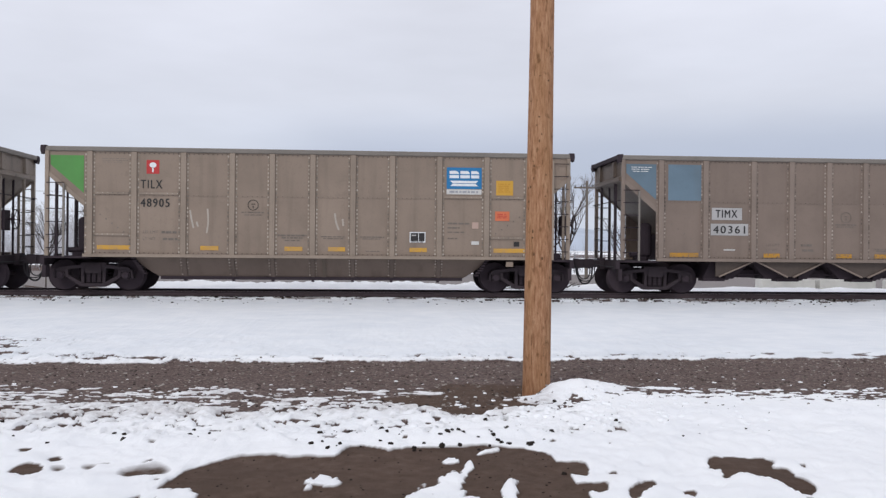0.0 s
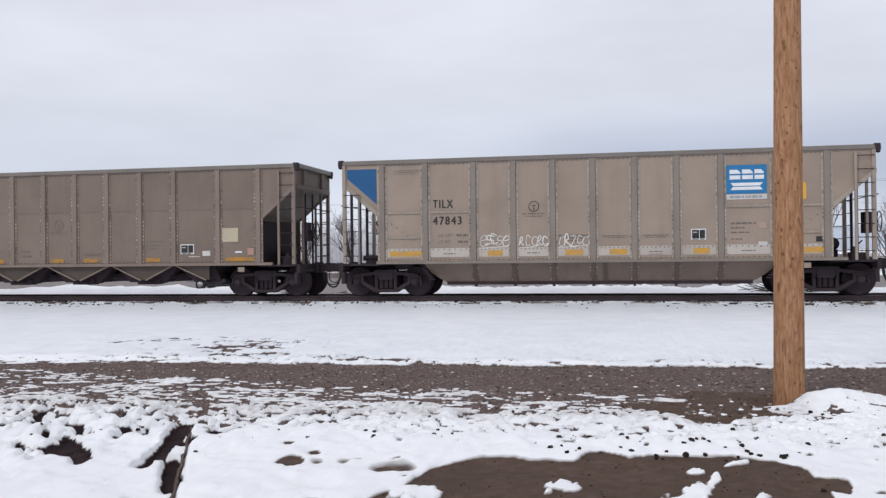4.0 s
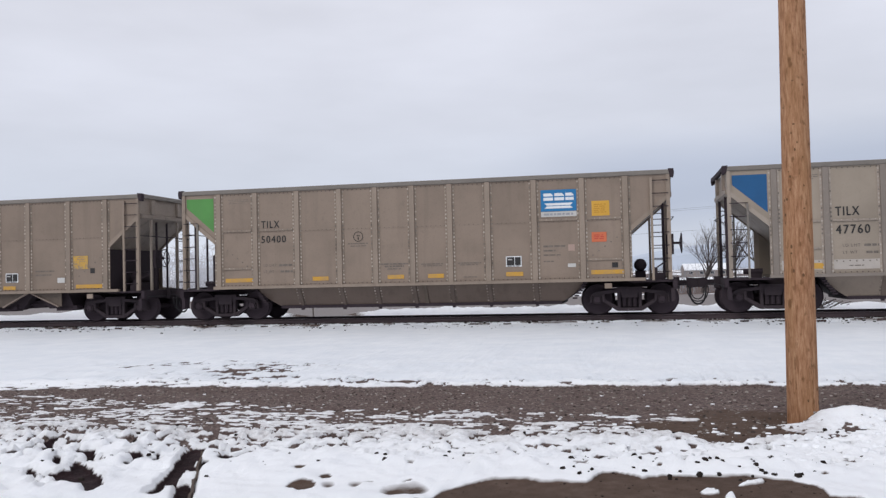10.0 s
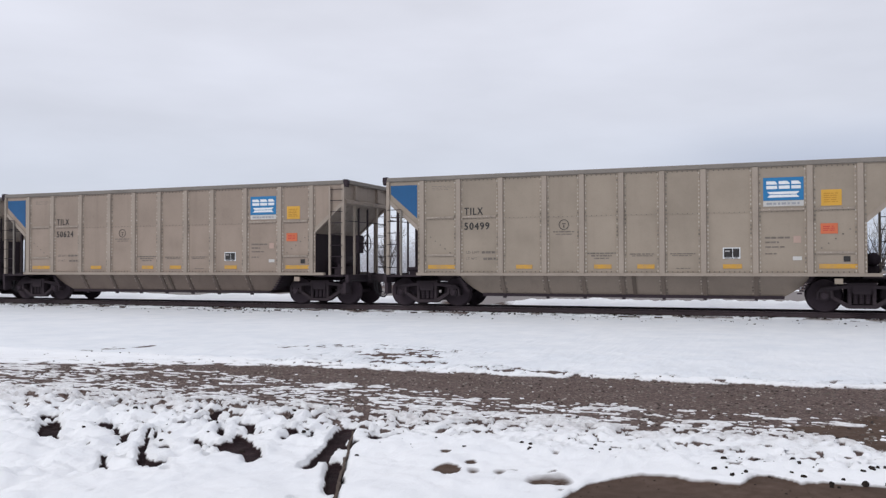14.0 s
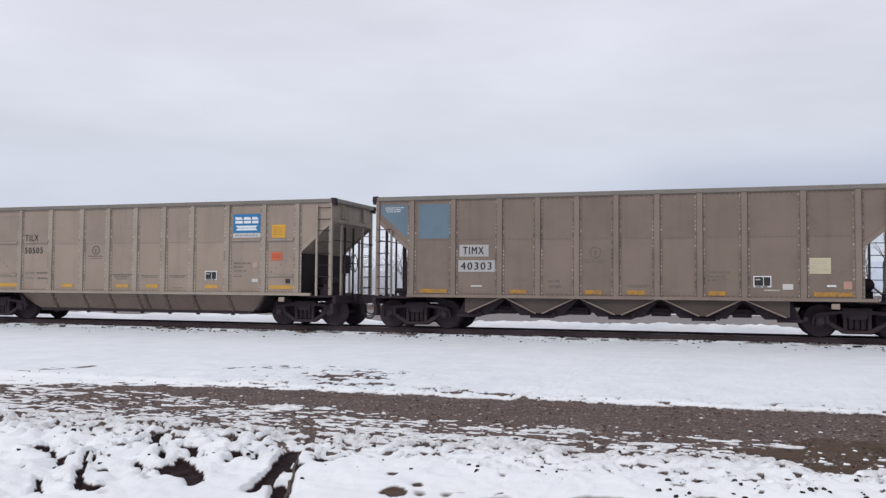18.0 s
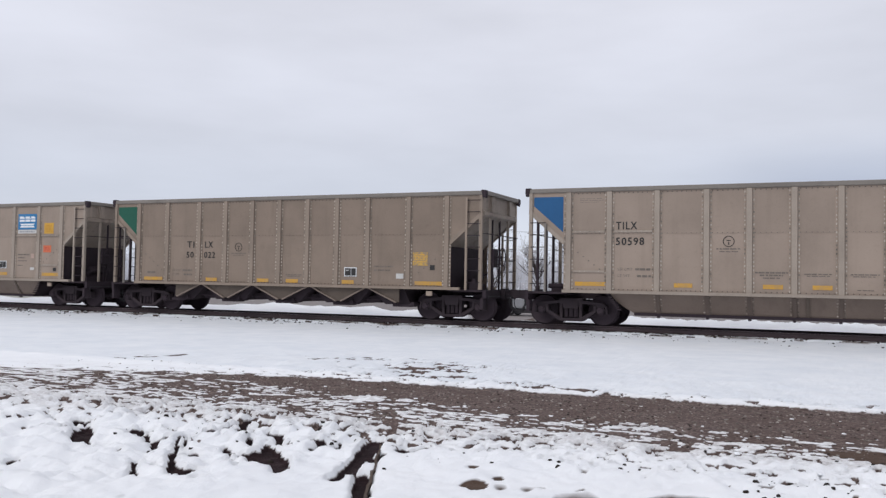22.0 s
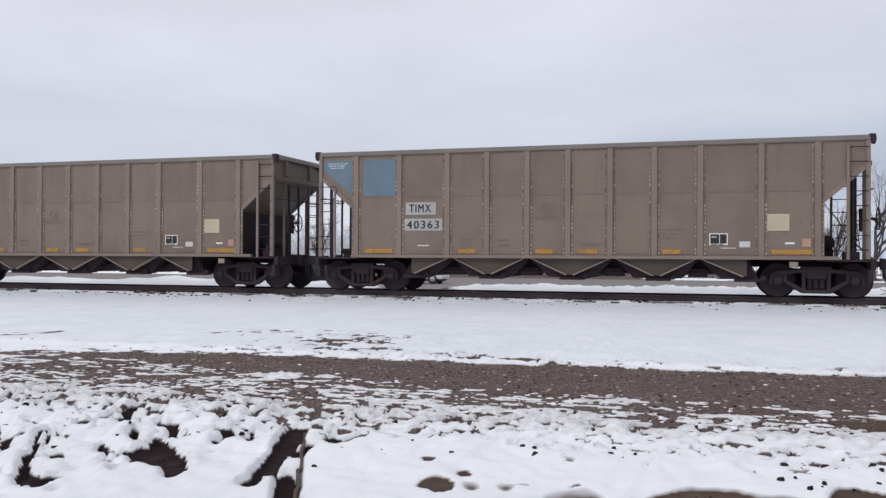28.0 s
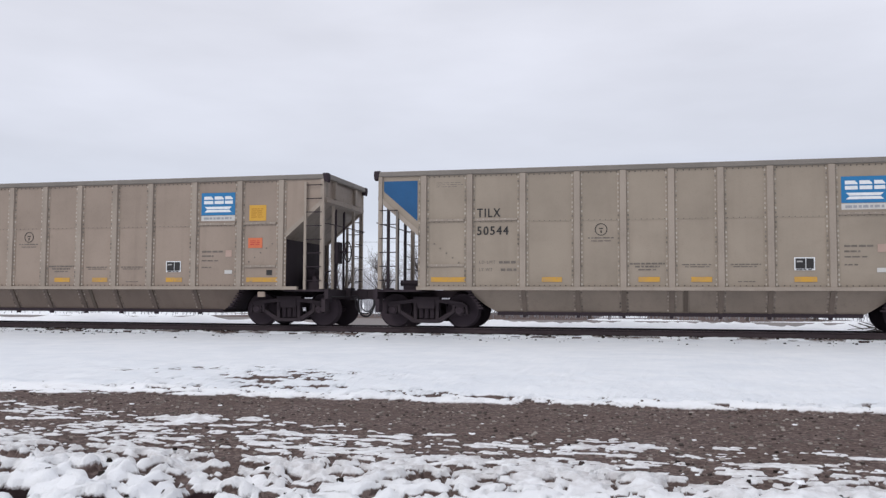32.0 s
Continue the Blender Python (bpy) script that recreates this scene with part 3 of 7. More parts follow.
# snow left lying on the bare concrete
ISLANDS = [(-1.5, 5.8, -1.28, 5.75, 0.06, 0.15), (-1.28, 5.75, -1.25, 5.36, 0.065, 0.125), (-1.43, 5.76, -1.3, 5.11, 0.045, 0.11), (-0.48, 6.05, -0.33, 6.05, 0.03, 0.09), (-0.49, 5.87, -0.49, 5.87, 0.022, 0.045),
           (-0.45, 6.16, -0.39, 6.19, 0.025, 0.035), (0.19, 5.6, 0.52, 6.13, 0.05, 0.13), (0.25, 5.58, 0.48, 5.68, 0.056, 0.216), (0.47, 5.5, 0.58, 5.42, 0.046, 0.116), (0.58, 5.4, 0.77, 5.43, 0.025, 0.045),
           (0.85, 5.8, 0.83, 5.62, 0.041, 0.146), (0.52, 6.64, 0.52, 6.64, 0.045, 0.09), (0.78, 6.83, 0.91, 6.95, 0.025, 0.035), (0.58, 6.22, 0.65, 6.45, 0.021, 0.076), (0.35, 5.3, 0.5, 4.6, 0.1, 0.2)]
STREAKS = [(-12.7, 13.7, -12.1, 14.3, 0.35, 0.3), (-9.45, 15.4, -8.7, 15.5, 0.28, 0.3), (-7.25, 15.35, -6.0, 15.2, 0.45, 0.5), (-7.3, 14.4, -6.1, 14.5, 0.55, 0.45), (-6.7, 13.65, -5.9, 13.6, 0.4, 0.2), (-4.7, 13.4, -3.3, 13.05, 0.3, 0.15)]


def strokes(x, y, items, wob, edge=(0.75, 1.2)):
    out = np.zeros_like(x)
    for x0, y0, x1, y1, rx, ry in items:
        near = np.nonzero((x > min(x0, x1) - 1.2) & (x < max(x0, x1) + 1.2) & (y > min(y0, y1) - 1.2) & (y < max(y0, y1) + 1.2))[0]
        if not len(near):
            continue
        cx, cy = 0.5 * (x0 + x1), 0.5 * (y0 + y1)
        d = math.hypot(cx, cy)
        ux, uy = cx / d, cy / d
        px, py = x[near] - x0, y[near] - y0
        a, b = (px * uy - py * ux) / rx, (px * ux + py * uy) / ry
        ea, eb = ((x1 - x0) * uy - (y1 - y0) * ux) / rx, ((x1 - x0) * ux + (y1 - y0) * uy) / ry
        t = np.clip((a * ea + b * eb) / max(ea * ea + eb * eb, 1e-9), 0, 1)
        r = np.hypot(a - t * ea, b - t * eb) + (wob[near] if isinstance(wob, np.ndarray) else wob)
        out[near] = np.maximum(out[near], 1 - smooth(edge[0], edge[1], r))
    return out


def blobs(x, y, items, wob):
    return strokes(x, y, [(cx, cy, cx, cy, rx, ry) for cx, cy, rx, ry in items], wob, (0.65, 1.25))


def pad_mask(x, y):
    """The thawed, bare middle of the concrete pad, 1 where bare."""
    edge = np.interp(x, [-2.38, -2.3, -2.1, -1.95, -1.8, -1.72, -1.58, -1.5, -1.44, -1.36, -1.2, -1.0, -0.85, -0.72, -0.36, -0.27, -0.15, 0.05, 0.2, 0.8, 1.15, 1.30, 1.36],
                     [4.6, 5.12, 5.32, 5.16, 5.2, 5.45, 5.78, 5.9, 6.48, 6.65, 6.83, 6.90, 6.90, 6.82, 6.85, 7.11, 7.15, 6.96, 7.06, 7.13, 7.02, 6.85, 5.4])
    m = smooth(-0.05, 0.05, edge - y + 0.10 * (fbm(x, y, 5.0, 4, 77) - 0.5)) * (x > -2.5) * (x < 1.40)
    snow_on = strokes(x, y, ISLANDS, 2.6 * (fbm(x, y, 11, 4, 5, 0.7) - 0.5) - 0.22, (0.55, 1.35))
    return m * (1 - snow_on) * smooth(4.3, 4.9, y + 1.0 * (fbm(x, y, 1.6, 3, 83) - 0.5))


def ground_fields(x, y):
    """Height, snow, mud and road at the points x, y."""
    n1, n2, n3 = fbm(x, y, 0.9, 4, 1), fbm(x, y, 3.4, 4, 9), fbm(x, y, 9.0, 3, 21)
    wob = 0.7 * (fbm(x, y, 4.5, 4, 31) - 0.5)
    z = np.interp(y, [-3000, 13, 23.6, 24.7, 25.02, 25.12, 27.9, 29.2, 33, 37, 50, 3000], [-0.40, -0.40, -0.30, -0.232, -0.228, -0.158, -0.15, -0.23, -0.30, -0.55, -1.10, -1.10])
    y_top = np.interp(x, [-60, -14, -11.6, -10.2, -7.7, -1, 4, 60], [6.8, 10.8, 11.46, 11.9, 12.57, 12.75, 13.05, 14.0])
    # snow field beyond the gravel lane
    far = smooth(-0.10, 0.14, y - y_top + 0.5 * (n2 - 0.5))
    far = far * (1 - strokes(x, y, STREAKS, 9.0 * (fbm(x * 0.8, y * 1.5, 3.4, 5, 41, 0.7) - 0.45), (0.8, 1.1)))
    fringe = np.exp(-((y - y_top - 0.35) / 0.55) ** 2)
    far = np.clip(far - fringe * (fbm(x * 0.9, y * 1.5, 4.6, 4, 47, 0.65) > 0.585) * 0.9, 0, 1)
    # broken snow on the near side of the lane, from bare to closed
    start = np.interp(x, [-30, -16, -12.6, -10.5, -9.2, -8, -6.2, -4.9, -3.2, -1.2, 0.1, 1.8, 2.3, 5, 30], [10.5, 12.0, 11.9, 11.45, 11.6, 11.4, 11.15, 10.9, 10.6, 10.45, 10.4, 10.4, 10.45, 10.3, 11.3])
    close = np.interp(x, [-30, -12, -8.5, -6.8, -5.4, -4, -2.5, -0.6, 0.3, 1.2, 1.8, 2.3, 5, 30], [6.5, 7.6, 8.0, 8.2, 8.5, 8.35, 8.55, 8.7, 8.85, 8.75, 9.4, 9.9, 9.55, 10.8])
    frac = np.clip((start - y) / (start - close + 0.15), 0, 1.6)
    frac = np.interp(frac, [0, 0.03, 0.35, 0.8, 1.05, 1.6], [0, 0.13, 0.33, 0.54, 0.98, 1.35]) + 0.22 * smooth(-8.6, -12, x)
    thin = smooth(1.10, 0.65, frac) * (y > 7.8) * (y < 13.0)
    st = (fbm(x * 0.36, y * 1.0, 12.0, 3, 53, 0.85) - 0.5) / 0.36 + 0.5 + 0.7 * (fbm(x * 0.7, y, 2.2, 3, 55) - 0.5)
    near = smooth(-0.10, 0.10, frac * 1.10 - st * 0.95 - 0.06) * (frac > 0.05)
    specks = (fbm(x * 0.8, y * 0.8, 12.0, 3, 57) - 0.5) / 0.36 + 0.5
    near = near * (1 - smooth(0.76, 0.84, specks - 0.30 * np.clip(frac - 0.8, 0, 0.7)) * (frac > 0.3) * (y > 7.6) * (1 - 0.9 * smooth(2.0, 2.6, x) * (frac > 0.9)))
    soil = blobs(x, y, [(0.95, 9.75, 0.75, 0.95), (1.45, 10.2, 0.45, 0.55), (0.3, 9.5, 0.4, 0.35)], 0.9 * (n2 - 0.5))
    near = near * (1 - soil * (fbm(x * 0.6, y * 1.4, 3, 4, 61) < 0.60))
    pad = pad_mask(x, y)
    ragged = 0.9 * (fbm(x, y, 8.0, 4, 31, 0.6) - 0.5)
    melts = strokes(x, y, MELTS, 1.5 * (fbm(x, y, 5.0, 4, 33, 0.6) - 0.5) - 0.1)
    melts = np.maximum(melts, 0.74 * strokes(x, y, SLUSH, wob, (0.2, 1.6)))
    holes = strokes(x, y, HOLES + HOLES_FAR + CREVICE, ragged - 0.42, (0.88, 1.08))
    broken = smooth(-3.7, -4.5, x + 0.46 * (7.55 - y)) * smooth(6.2, 6.8, y) * smooth(8.7, 8.0, y) * (x > -11)
    holes = np.maximum(holes, broken * smooth(0.665, 0.69, fbm(x, y * 0.8, 5.5, 3, 113)))
    clump = ((fbm(x, y, 4.2, 3, 91) > 0.66) & (y > 7.3) & (y < 9.4) & (x < 2.2)) * 0.65
    near = near * (1 - np.maximum(pad, melts)) * (1 - holes) * (1 - clump * (n3 > 0.60))
    snow = np.where(y > y_top - 0.6, np.maximum(far, near), near)
    # ties and ballast poking through beside the rails
    bed = np.exp(-((y - 25.2) / 0.24) ** 2)
    snow = np.where((y > 23.5) & (y < 28.9), 1 - 0.7 * (bed * (fbm(x * 0.7, y * 1.2, 2.4, 4, 71) > 0.50)), snow)
    z = z + 0.13 * np.exp(-((y - 24.95) / 0.22) ** 2) * (fbm(x, y, 1.7, 4, 73) - 0.47)
    # beyond the track: bank of ploughed snow, driveway gap, road
    bank = np.exp(-((y - 32.5) / 1.7) ** 2) * (0.18 + 0.24 * fbm(x, y, 0.45, 4, 81) + 0.34 * (fbm(x, y, 1.6, 4, 85) - 0.5))
    gap = np.exp(-((x + 0.36 * y) / 1.7) ** 2) * (y > 29.5) * (y < 58)
    bank = bank * (1 - gap) * (1 - 0.40 * smooth(7.0, 11.0, x))
    z = z + bank
    snow = np.where((y > 29.5) & (y < 58), 1 - gap * smooth(0.35, 0.55, n1 + 0.25), snow)
    mudfar = (gap > 0.4)
    road = ((y > 50) & (y < 84)).astype(float)
    snow = np.where(road > 0, 0.0, snow)
    snow = np.where((y > 84) & (y < 3000), np.where(fbm(x, y, 0.03, 3, 15) > 0.45, 1.0, 0.25), snow)
    snow = np.where(y < 4.2, np.clip(snow + 0.3, 0, 1), snow)
    # relief
    dense = np.exp(-np.clip(np.abs(y - 8) - 6, 0, 99) / 6)
    flat = 1 - 0.6 * smooth(8.7, 9.5, y) * smooth(12.9, 12.5, y)
    z = z + 0.045 * smooth(0.3, 0.8, snow) * dense * flat * np.where((y < 7.6) & (x + 3.98 > 0.46 * (7.55 - y)), 0.35, 1.0) + dense * flat * (0.06 * (n1 - 0.5) + 0.055 * (n2 - 0.5) * (0.35 + snow) * (1 - 0.8 * pad) + 0.030 * (n3 - 0.5) * (0.3 + snow) * (1 - 0.8 * pad))
    soft = strokes(x, y, HOLES + HOLES_FAR + CREVICE, 0.0, (1.0, 3.0))
    rough = smooth(-3.4, -4.3, x + 0.46 * (7.55 - y)) * (y < 8.6) * (y > 3)
    z = z + rough * (0.12 * (n2 - 0.5) + 0.07 * (n3 - 0.5)) * (1 - 0.7 * soft) - 0.035 * holes
    slab = smooth(0.0, 0.06, (x + 3.98) - 0.46 * (7.55 - y)) * smooth(7.75, 7.5, y) * (y > 1.5) * smooth(4.6, 4.4, x)
    z = z + 0.055 * slab
    z = z - 0.012 * pad - 0.008 * melts
    mx = (x - 2.03) / np.where(x < 2.03, 0.20, 0.80)
    mound = np.exp(-(mx ** 2 + ((y - 10.03) / 0.36) ** 2))
    apron = np.exp(-(((x - 1.80 - 0.4 * (y - 9.6)) / 0.30) ** 2 + ((y - 9.6) / 0.34) ** 2))
    z = z + (0.175 + 0.10 * (n2 - 0.5)) * mound + 0.05 * apron
    z = z - 0.12 * np.exp(-(((x - 1.66) / 0.28) ** 2 + ((y - 10.26) / 0.32) ** 2))
    # trodden, lumpy snow between the pad and the lane
    band = smooth(7.15, 7.5, y) * smooth(9.6, 8.6, y) * smooth(0.4, 0.8, snow)
    z = z + band * (1 - 0.6 * smooth(2.2, 3.0, x)) * (0.075 * (fbm(x, y, 4.5, 3, 101) - 0.5) + 0.055 * np.abs(fbm(x, y, 9.0, 2, 103) - 0.5))
    lump = np.exp(-(((x + 5.75) / 0.26) ** 2 + ((y - 10.55) / 0.20) ** 2))
    z = z + 0.05 * lump
    snow = np.maximum(snow, smooth(0.35, 0.6, lump))
    snow = np.maximum(snow, smooth(0.30, 0.45, np.maximum(mound, apron)) * smooth(0.78, 0.66, n3))
    mud = np.maximum(np.maximum(pad, melts), np.maximum(holes * 0.9, np.maximum(soil, mudfar * 0.8)))
    mud = np.where((y > 5) & (y < 7.6) & (x + 3.98 > 0.46 * (7.55 - y)) & (x < 4.2), 1.0, mud)
    packed = smooth(12.6, 13.6, y) * smooth(29.5, 28.8, y)
    return z, snow, mud, road, np.maximum(holes, gap * 0.3), packed, thin * (1 - far) * smooth(2.1, 1.7, x)


def steps(a, b, n, power):
    return [a + (b - a) * (i / n) ** power for i in range(1, n + 1)]


def build_ground():
    xs = sorted(steps(-11, -70, 90, 2.0) + list(np.arange(-11, -8.4, 0.045)) + list(np.arange(-8.4, 5.2, 0.022)) + list(np.arange(5.2, 6.01, 0.05)) + steps(6, 70, 80, 2.0) + steps(-70, -4000, 24, 2.4) + steps(70, 4000, 24, 2.4))
    ys = sorted(steps(3.4, -4000, 26, 3.5) + list(np.arange(3.4, 8.5, 0.045)) + list(np.arange(8.5, 12.9, 0.03)) + list(np.arange(12.9, 13.4, 0.06)) + list(np.arange(13.4, 16.4, 0.1)) + list(np.arange(16.4, 24.0, 0.3))
                + list(np.arange(24.0, 24.8, 0.12)) + list(np.arange(24.8, 25.4, 0.04)) + list(np.arange(25.4, 29.0, 0.12)) + list(np.arange(29.0, 37.0, 0.25)) + list(np.arange(37, 90, 1.5)) + steps(90, 4000, 26, 2.6))
    xs, ys = np.array(xs), np.array(ys)
    gx, gy = np.meshgrid(xs, ys)
    x, y = gx.ravel(), gy.ravel()
    z, snow, mud, road, wet, packed, thin = ground_fields(x, y)
    nx, ny = len(xs), len(ys)
    me = bpy.data.meshes.new("ground")
    i = np.arange((nx - 1) * (ny - 1))
    c = (i // (nx - 1)) * nx + i % (nx - 1)
    quads = np.stack([c, c + 1, c + nx + 1, c + nx], 1)
    me.from_pydata(np.stack([x, y, z], 1).tolist(), [], quads.tolist())
    for name, v in (("snow", snow), ("mud", mud), ("road", road), ("wet", wet), ("packed", packed), ("thin", thin)):
        a = me.attributes.new(name, "FLOAT", "POINT")
        a.data.foreach_set("value", np.ascontiguousarray(v, dtype=np.float32))
    me.polygons.foreach_set("use_smooth", np.ones(len(me.polygons), dtype=bool))
    me.materials.append(M_GROUND)
    return tagged(new("ground", me), "snow-covered ground with a bare gravel lane, thawed mud and a far road", "ground", kind="structure")


ground = build_ground()


def height_at(x, y):
    return float(ground_fields(np.array([float(x)]), np.array([float(y)]))[0][0])


def build_pad_edge():
    """Broken concrete edge that shows where the pad ends on the rough bank."""
    bm = bmesh.new()
    rng = random.Random(8)
    p0, p1 = Vector((-3.98, 7.55)), Vector((-2.62, 4.60))
    n = 26
    rows = []
    for k in range(n + 1):
        t = k / n
        q = p0.lerp(p1, t)
        j = rng.gauss(0, 0.008)
        z = height_at(q.x + 0.12, q.y) - 0.012 + rng.gauss(0, 0.003)
        rows.append([bm.verts.new(v) for v in ((q.x + j, q.y, z - 0.16), (q.x + j, q.y, z), (q.x + j + 0.018, q.y + 0.008, z + 0.002), (q.x + j + 0.018, q.y + 0.008, z - 0.16))])
    for a, b in zip(rows, rows[1:]):
        for i in range(3):
            bm.faces.new((a[i], a[i + 1], b[i + 1], b[i]))
    ob = new("concrete_pad_edge", to_mesh("concrete_pad_edge", bm, weathered("stained_concrete", (0.085, 0.062, 0.05), (0.04, 0.03, 0.025), rough=0.9, streak=0.4, amount=0.5)))
    tagged(ob, "stained broken edge of a concrete pad under snow", "concrete edge", kind="structure")


build_pad_edge()


# ---------------------------------------------------------------- the track
TRACK_Y = 26.365
PITCH, BODY = 16.18, 14.86


def stone(bm, x, y, z, r, rng, mi=0, flat=0.6):
    a = rng.uniform(0, 6.28)
    low, high = [], []
    ox, oy = r * rng.uniform(-0.15, 0.15), r * rng.uniform(-0.15, 0.15)
    for k in range(6):
        t = a + k * math.pi / 3
        q = r * rng.uniform(0.75, 1.15)
        low.append(bm.verts.new((x + q * math.cos(t), y + q * math.sin(t), z - 0.2 * r)))
        p = q * rng.uniform(0.55, 0.8)
        high.append(bm.verts.new((x + ox + p * math.cos(t), y + oy + p * math.sin(t), z + r * flat * rng.uniform(0.7, 1.15))))
    for k in range(6):
        bm.faces.new((low[k], low[(k + 1) % 6], high[(k + 1) % 6], high[k])).material_index = mi
    bm.faces.new(high).material_index = mi


def build_track():
    prof = [(-0.075, -0.17), (0.075, -0.17), (0.075, -0.155), (0.012, -0.13), (0.012, -0.045), (0.037, -0.032), (0.037, 0.0), (-0.037, 0.0), (-0.037, -0.032), (-0.012, -0.045), (-0.012, -0.13), (-0.075, -0.155)]
    bm = bmesh.new()
    slab_yz(bm, prof, -480, 620)
    bm.faces.ensure_lookup_table()
    for f in bm.faces:
        if abs(f.calc_center_median().z) < 0.001:
            f.material_index = 1
    me = to_mesh("rail", bm, [M_RAIL, M_RAILTOP])
    for s in (-1, 1):
        ob = new("rail", me)
        ob.location = (0, TRACK_Y + s * 0.755, 0)
        tagged(ob, "rusty steel rail with a polished head on snowy ties", "rail", "rails of the track", "structure")
    bm = bmesh.new()
    quad_box(bm, -0.115, 0.115, -1.3, 1.3, -0.34, -0.172)
    tie = to_mesh("tie", bm, M_TIE)
    bed = thing("track_bed", "old dark wooden ties half buried in snow under the rails", "ties", pose(0, TRACK_Y, 0), kind="structure")
    rng = random.Random(4)
    for i in range(200):
        piece("tie", tie, bed, pose(-52 + i * 0.5, rng.uniform(-0.06, 0.06), rng.uniform(-0.012, 0.006), 0, 0, rng.uniform(-1.2, 1.2)))
    bm = bmesh.new()
    for x in list(np.arange(-480, -52.2, 0.5)) + list(np.arange(48.2, 620, 0.5)):
        quad_box(bm, x - 0.115, x + 0.115, -1.3, 1.3, -0.34, -0.172)
    far = part("tie_rows", bm, M_TIE, bed)
    tagged(far, kind="stuff")
    # spikes, plates and ballast crumbs along the near rail
    bm = bmesh.new()
    spots = [(rng.uniform(-48, 22), TRACK_Y - rng.choice((rng.gauss(1.00, 0.07), rng.gauss(1.02, 0.08), rng.gauss(1.20, 0.10), rng.gauss(1.50, 0.40)))) for _ in range(9000)]
    heights = ground_fields(np.array([p[0] for p in spots]), np.array([p[1] for p in spots]))[0]
    drift = fbm(np.array([p[0] for p in spots]), np.array([p[1] * 3.0 for p in spots]), 1.1, 3, 77)
    cut = float(np.median(drift))
    for (x, y), z, f in zip(spots, heights, drift):
        if f < cut and rng.random() > 0.16:
            continue
        stone(bm, x, y, z - 0.004, 0.010 + 0.038 * rng.random() ** 2.5, rng, flat=0.7)
    crumbs = new("ballast_crumbs", to_mesh("ballast_crumbs", bm, M_CLOD))
    tagged(crumbs, "dark ballast stones and cinders poking through snow beside the rail", "ballast", kind="stuff")


build_track()


# ---------------------------------------------------------------- loose stones and clods
def scatter_stones():
    rng = random.Random(11)
    n = 15000
    px = np.array([rng.uniform(-14, 8) for _ in range(n)])
    py = np.array([rng.uniform(9.0, 13.2) for _ in range(n)])
    z, snow = ground_fields(px, py)[:2]
    bm = bmesh.new()
    light, dark = bmesh.new(), bmesh.new()
    for x, y, h, s in zip(px, py, z, snow):
        if s > 0.45 and rng.random() > 0.05:
            continue
        r = 0.007 + 0.020 * rng.random() ** 3
        stone(light if rng.random() < 0.22 else dark if rng.random() < 0.4 else bm, x, y, h - 0.002, r, rng)
    tagged(new("gravel", to_mesh("gravel", bm, M_STONE)), "loose grey-brown gravel stones on the bare lane", "gravel", kind="stuff")
    tagged(new("pale_gravel", to_mesh("pale_gravel", light, plain("pale_gravel_stone", (0.30, 0.27, 0.245), 0.85, var=0.4, scale=3.0))), "pale loose gravel stones on the bare lane", "gravel", kind="stuff")
    tagged(new("dark_gravel", to_mesh("dark_gravel", dark, plain("dark_gravel_stone", (0.065, 0.052, 0.048), 0.9, var=0.4, scale=5.0, spec=0.06))), "dark wet gravel stones on the bare lane", "gravel", kind="stuff")
    # dark clods on the near snow, thrown around the pad edge and the pole's mound
    bm = bmesh.new()
    spots = [(-0.30, 7.52, 0.16, 12), (0.02, 7.50, 0.10, 6), (0.62, 7.45, 0.05, 4), (0.95, 7.42, 0.12, 6), (-2.15, 7.55, 0.10, 7), (-1.62, 7.6, 0.12, 6), (1.55, 8.3, 0.5, 14),
             (1.35, 7.5, 0.3, 14), (2.9, 7.5, 0.3, 5), (-4.9, 7.9, 0.8, 40), (-6.2, 7.6, 0.7, 26), (-2.9, 7.5, 0.5, 10), (3.6, 8.2, 0.8, 6), (-0.8, 8.7, 1.6, 22), (-4.0, 9.0, 1.6, 34), (1.2, 9.2, 0.6, 22)]
    for cx, cy, sp, k in spots:
        for _ in range(k):
            x, y = cx + rng.gauss(0, sp), cy + rng.gauss(0, sp * 0.7)
            stone(bm, x, y, height_at(x, y) - 0.004, 0.007 + 0.026 * rng.random() ** 2, rng, flat=0.7)
    tagged(new("earth_clods", to_mesh("earth_clods", bm, M_CLOD)), "dark wet earth clods scattered over fresh snow", "earth", kind="stuff")
    # grit and crumbled mud on the bare pad
    bm = bmesh.new()
    spots = [(rng.uniform(-2.3, 1.4), rng.uniform(4.9, 7.2)) for _ in range(900)]
    heights, cover = ground_fields(np.array([p[0] for p in spots]), np.array([p[1] for p in spots]))[:2]
    for (x, y), h, c in zip(spots, heights, cover):
        if c < 0.3:
            stone(bm, x, y, h - 0.001, 0.003 + 0.011 * rng.random() ** 4, rng, flat=0.5)
    for k in range(26):
        x = rng.uniform(-0.6, 1.3)
        y = rng.gauss(7.08, 0.06)
        stone(bm, x, y, height_at(x, y) - 0.003, rng.uniform(0.008, 0.03), rng, flat=0.8)
    tagged(new("pad_grit", to_mesh("pad_grit", bm, M_CLOD)), "dark grit and crumbled mud on wet concrete", "grit", kind="stuff")
    # crumbs of snow on the lane and at the mound
    bm = bmesh.new()
    for _ in range(260):
        x, y = rng.uniform(-12, 6), rng.uniform(9.0, 12.4)
        if rng.random() > (12.6 - y) / 3.2:
            continue
        stone(bm, x, y, height_at(x, y) - 0.004, rng.uniform(0.012, 0.04), rng, flat=0.35)
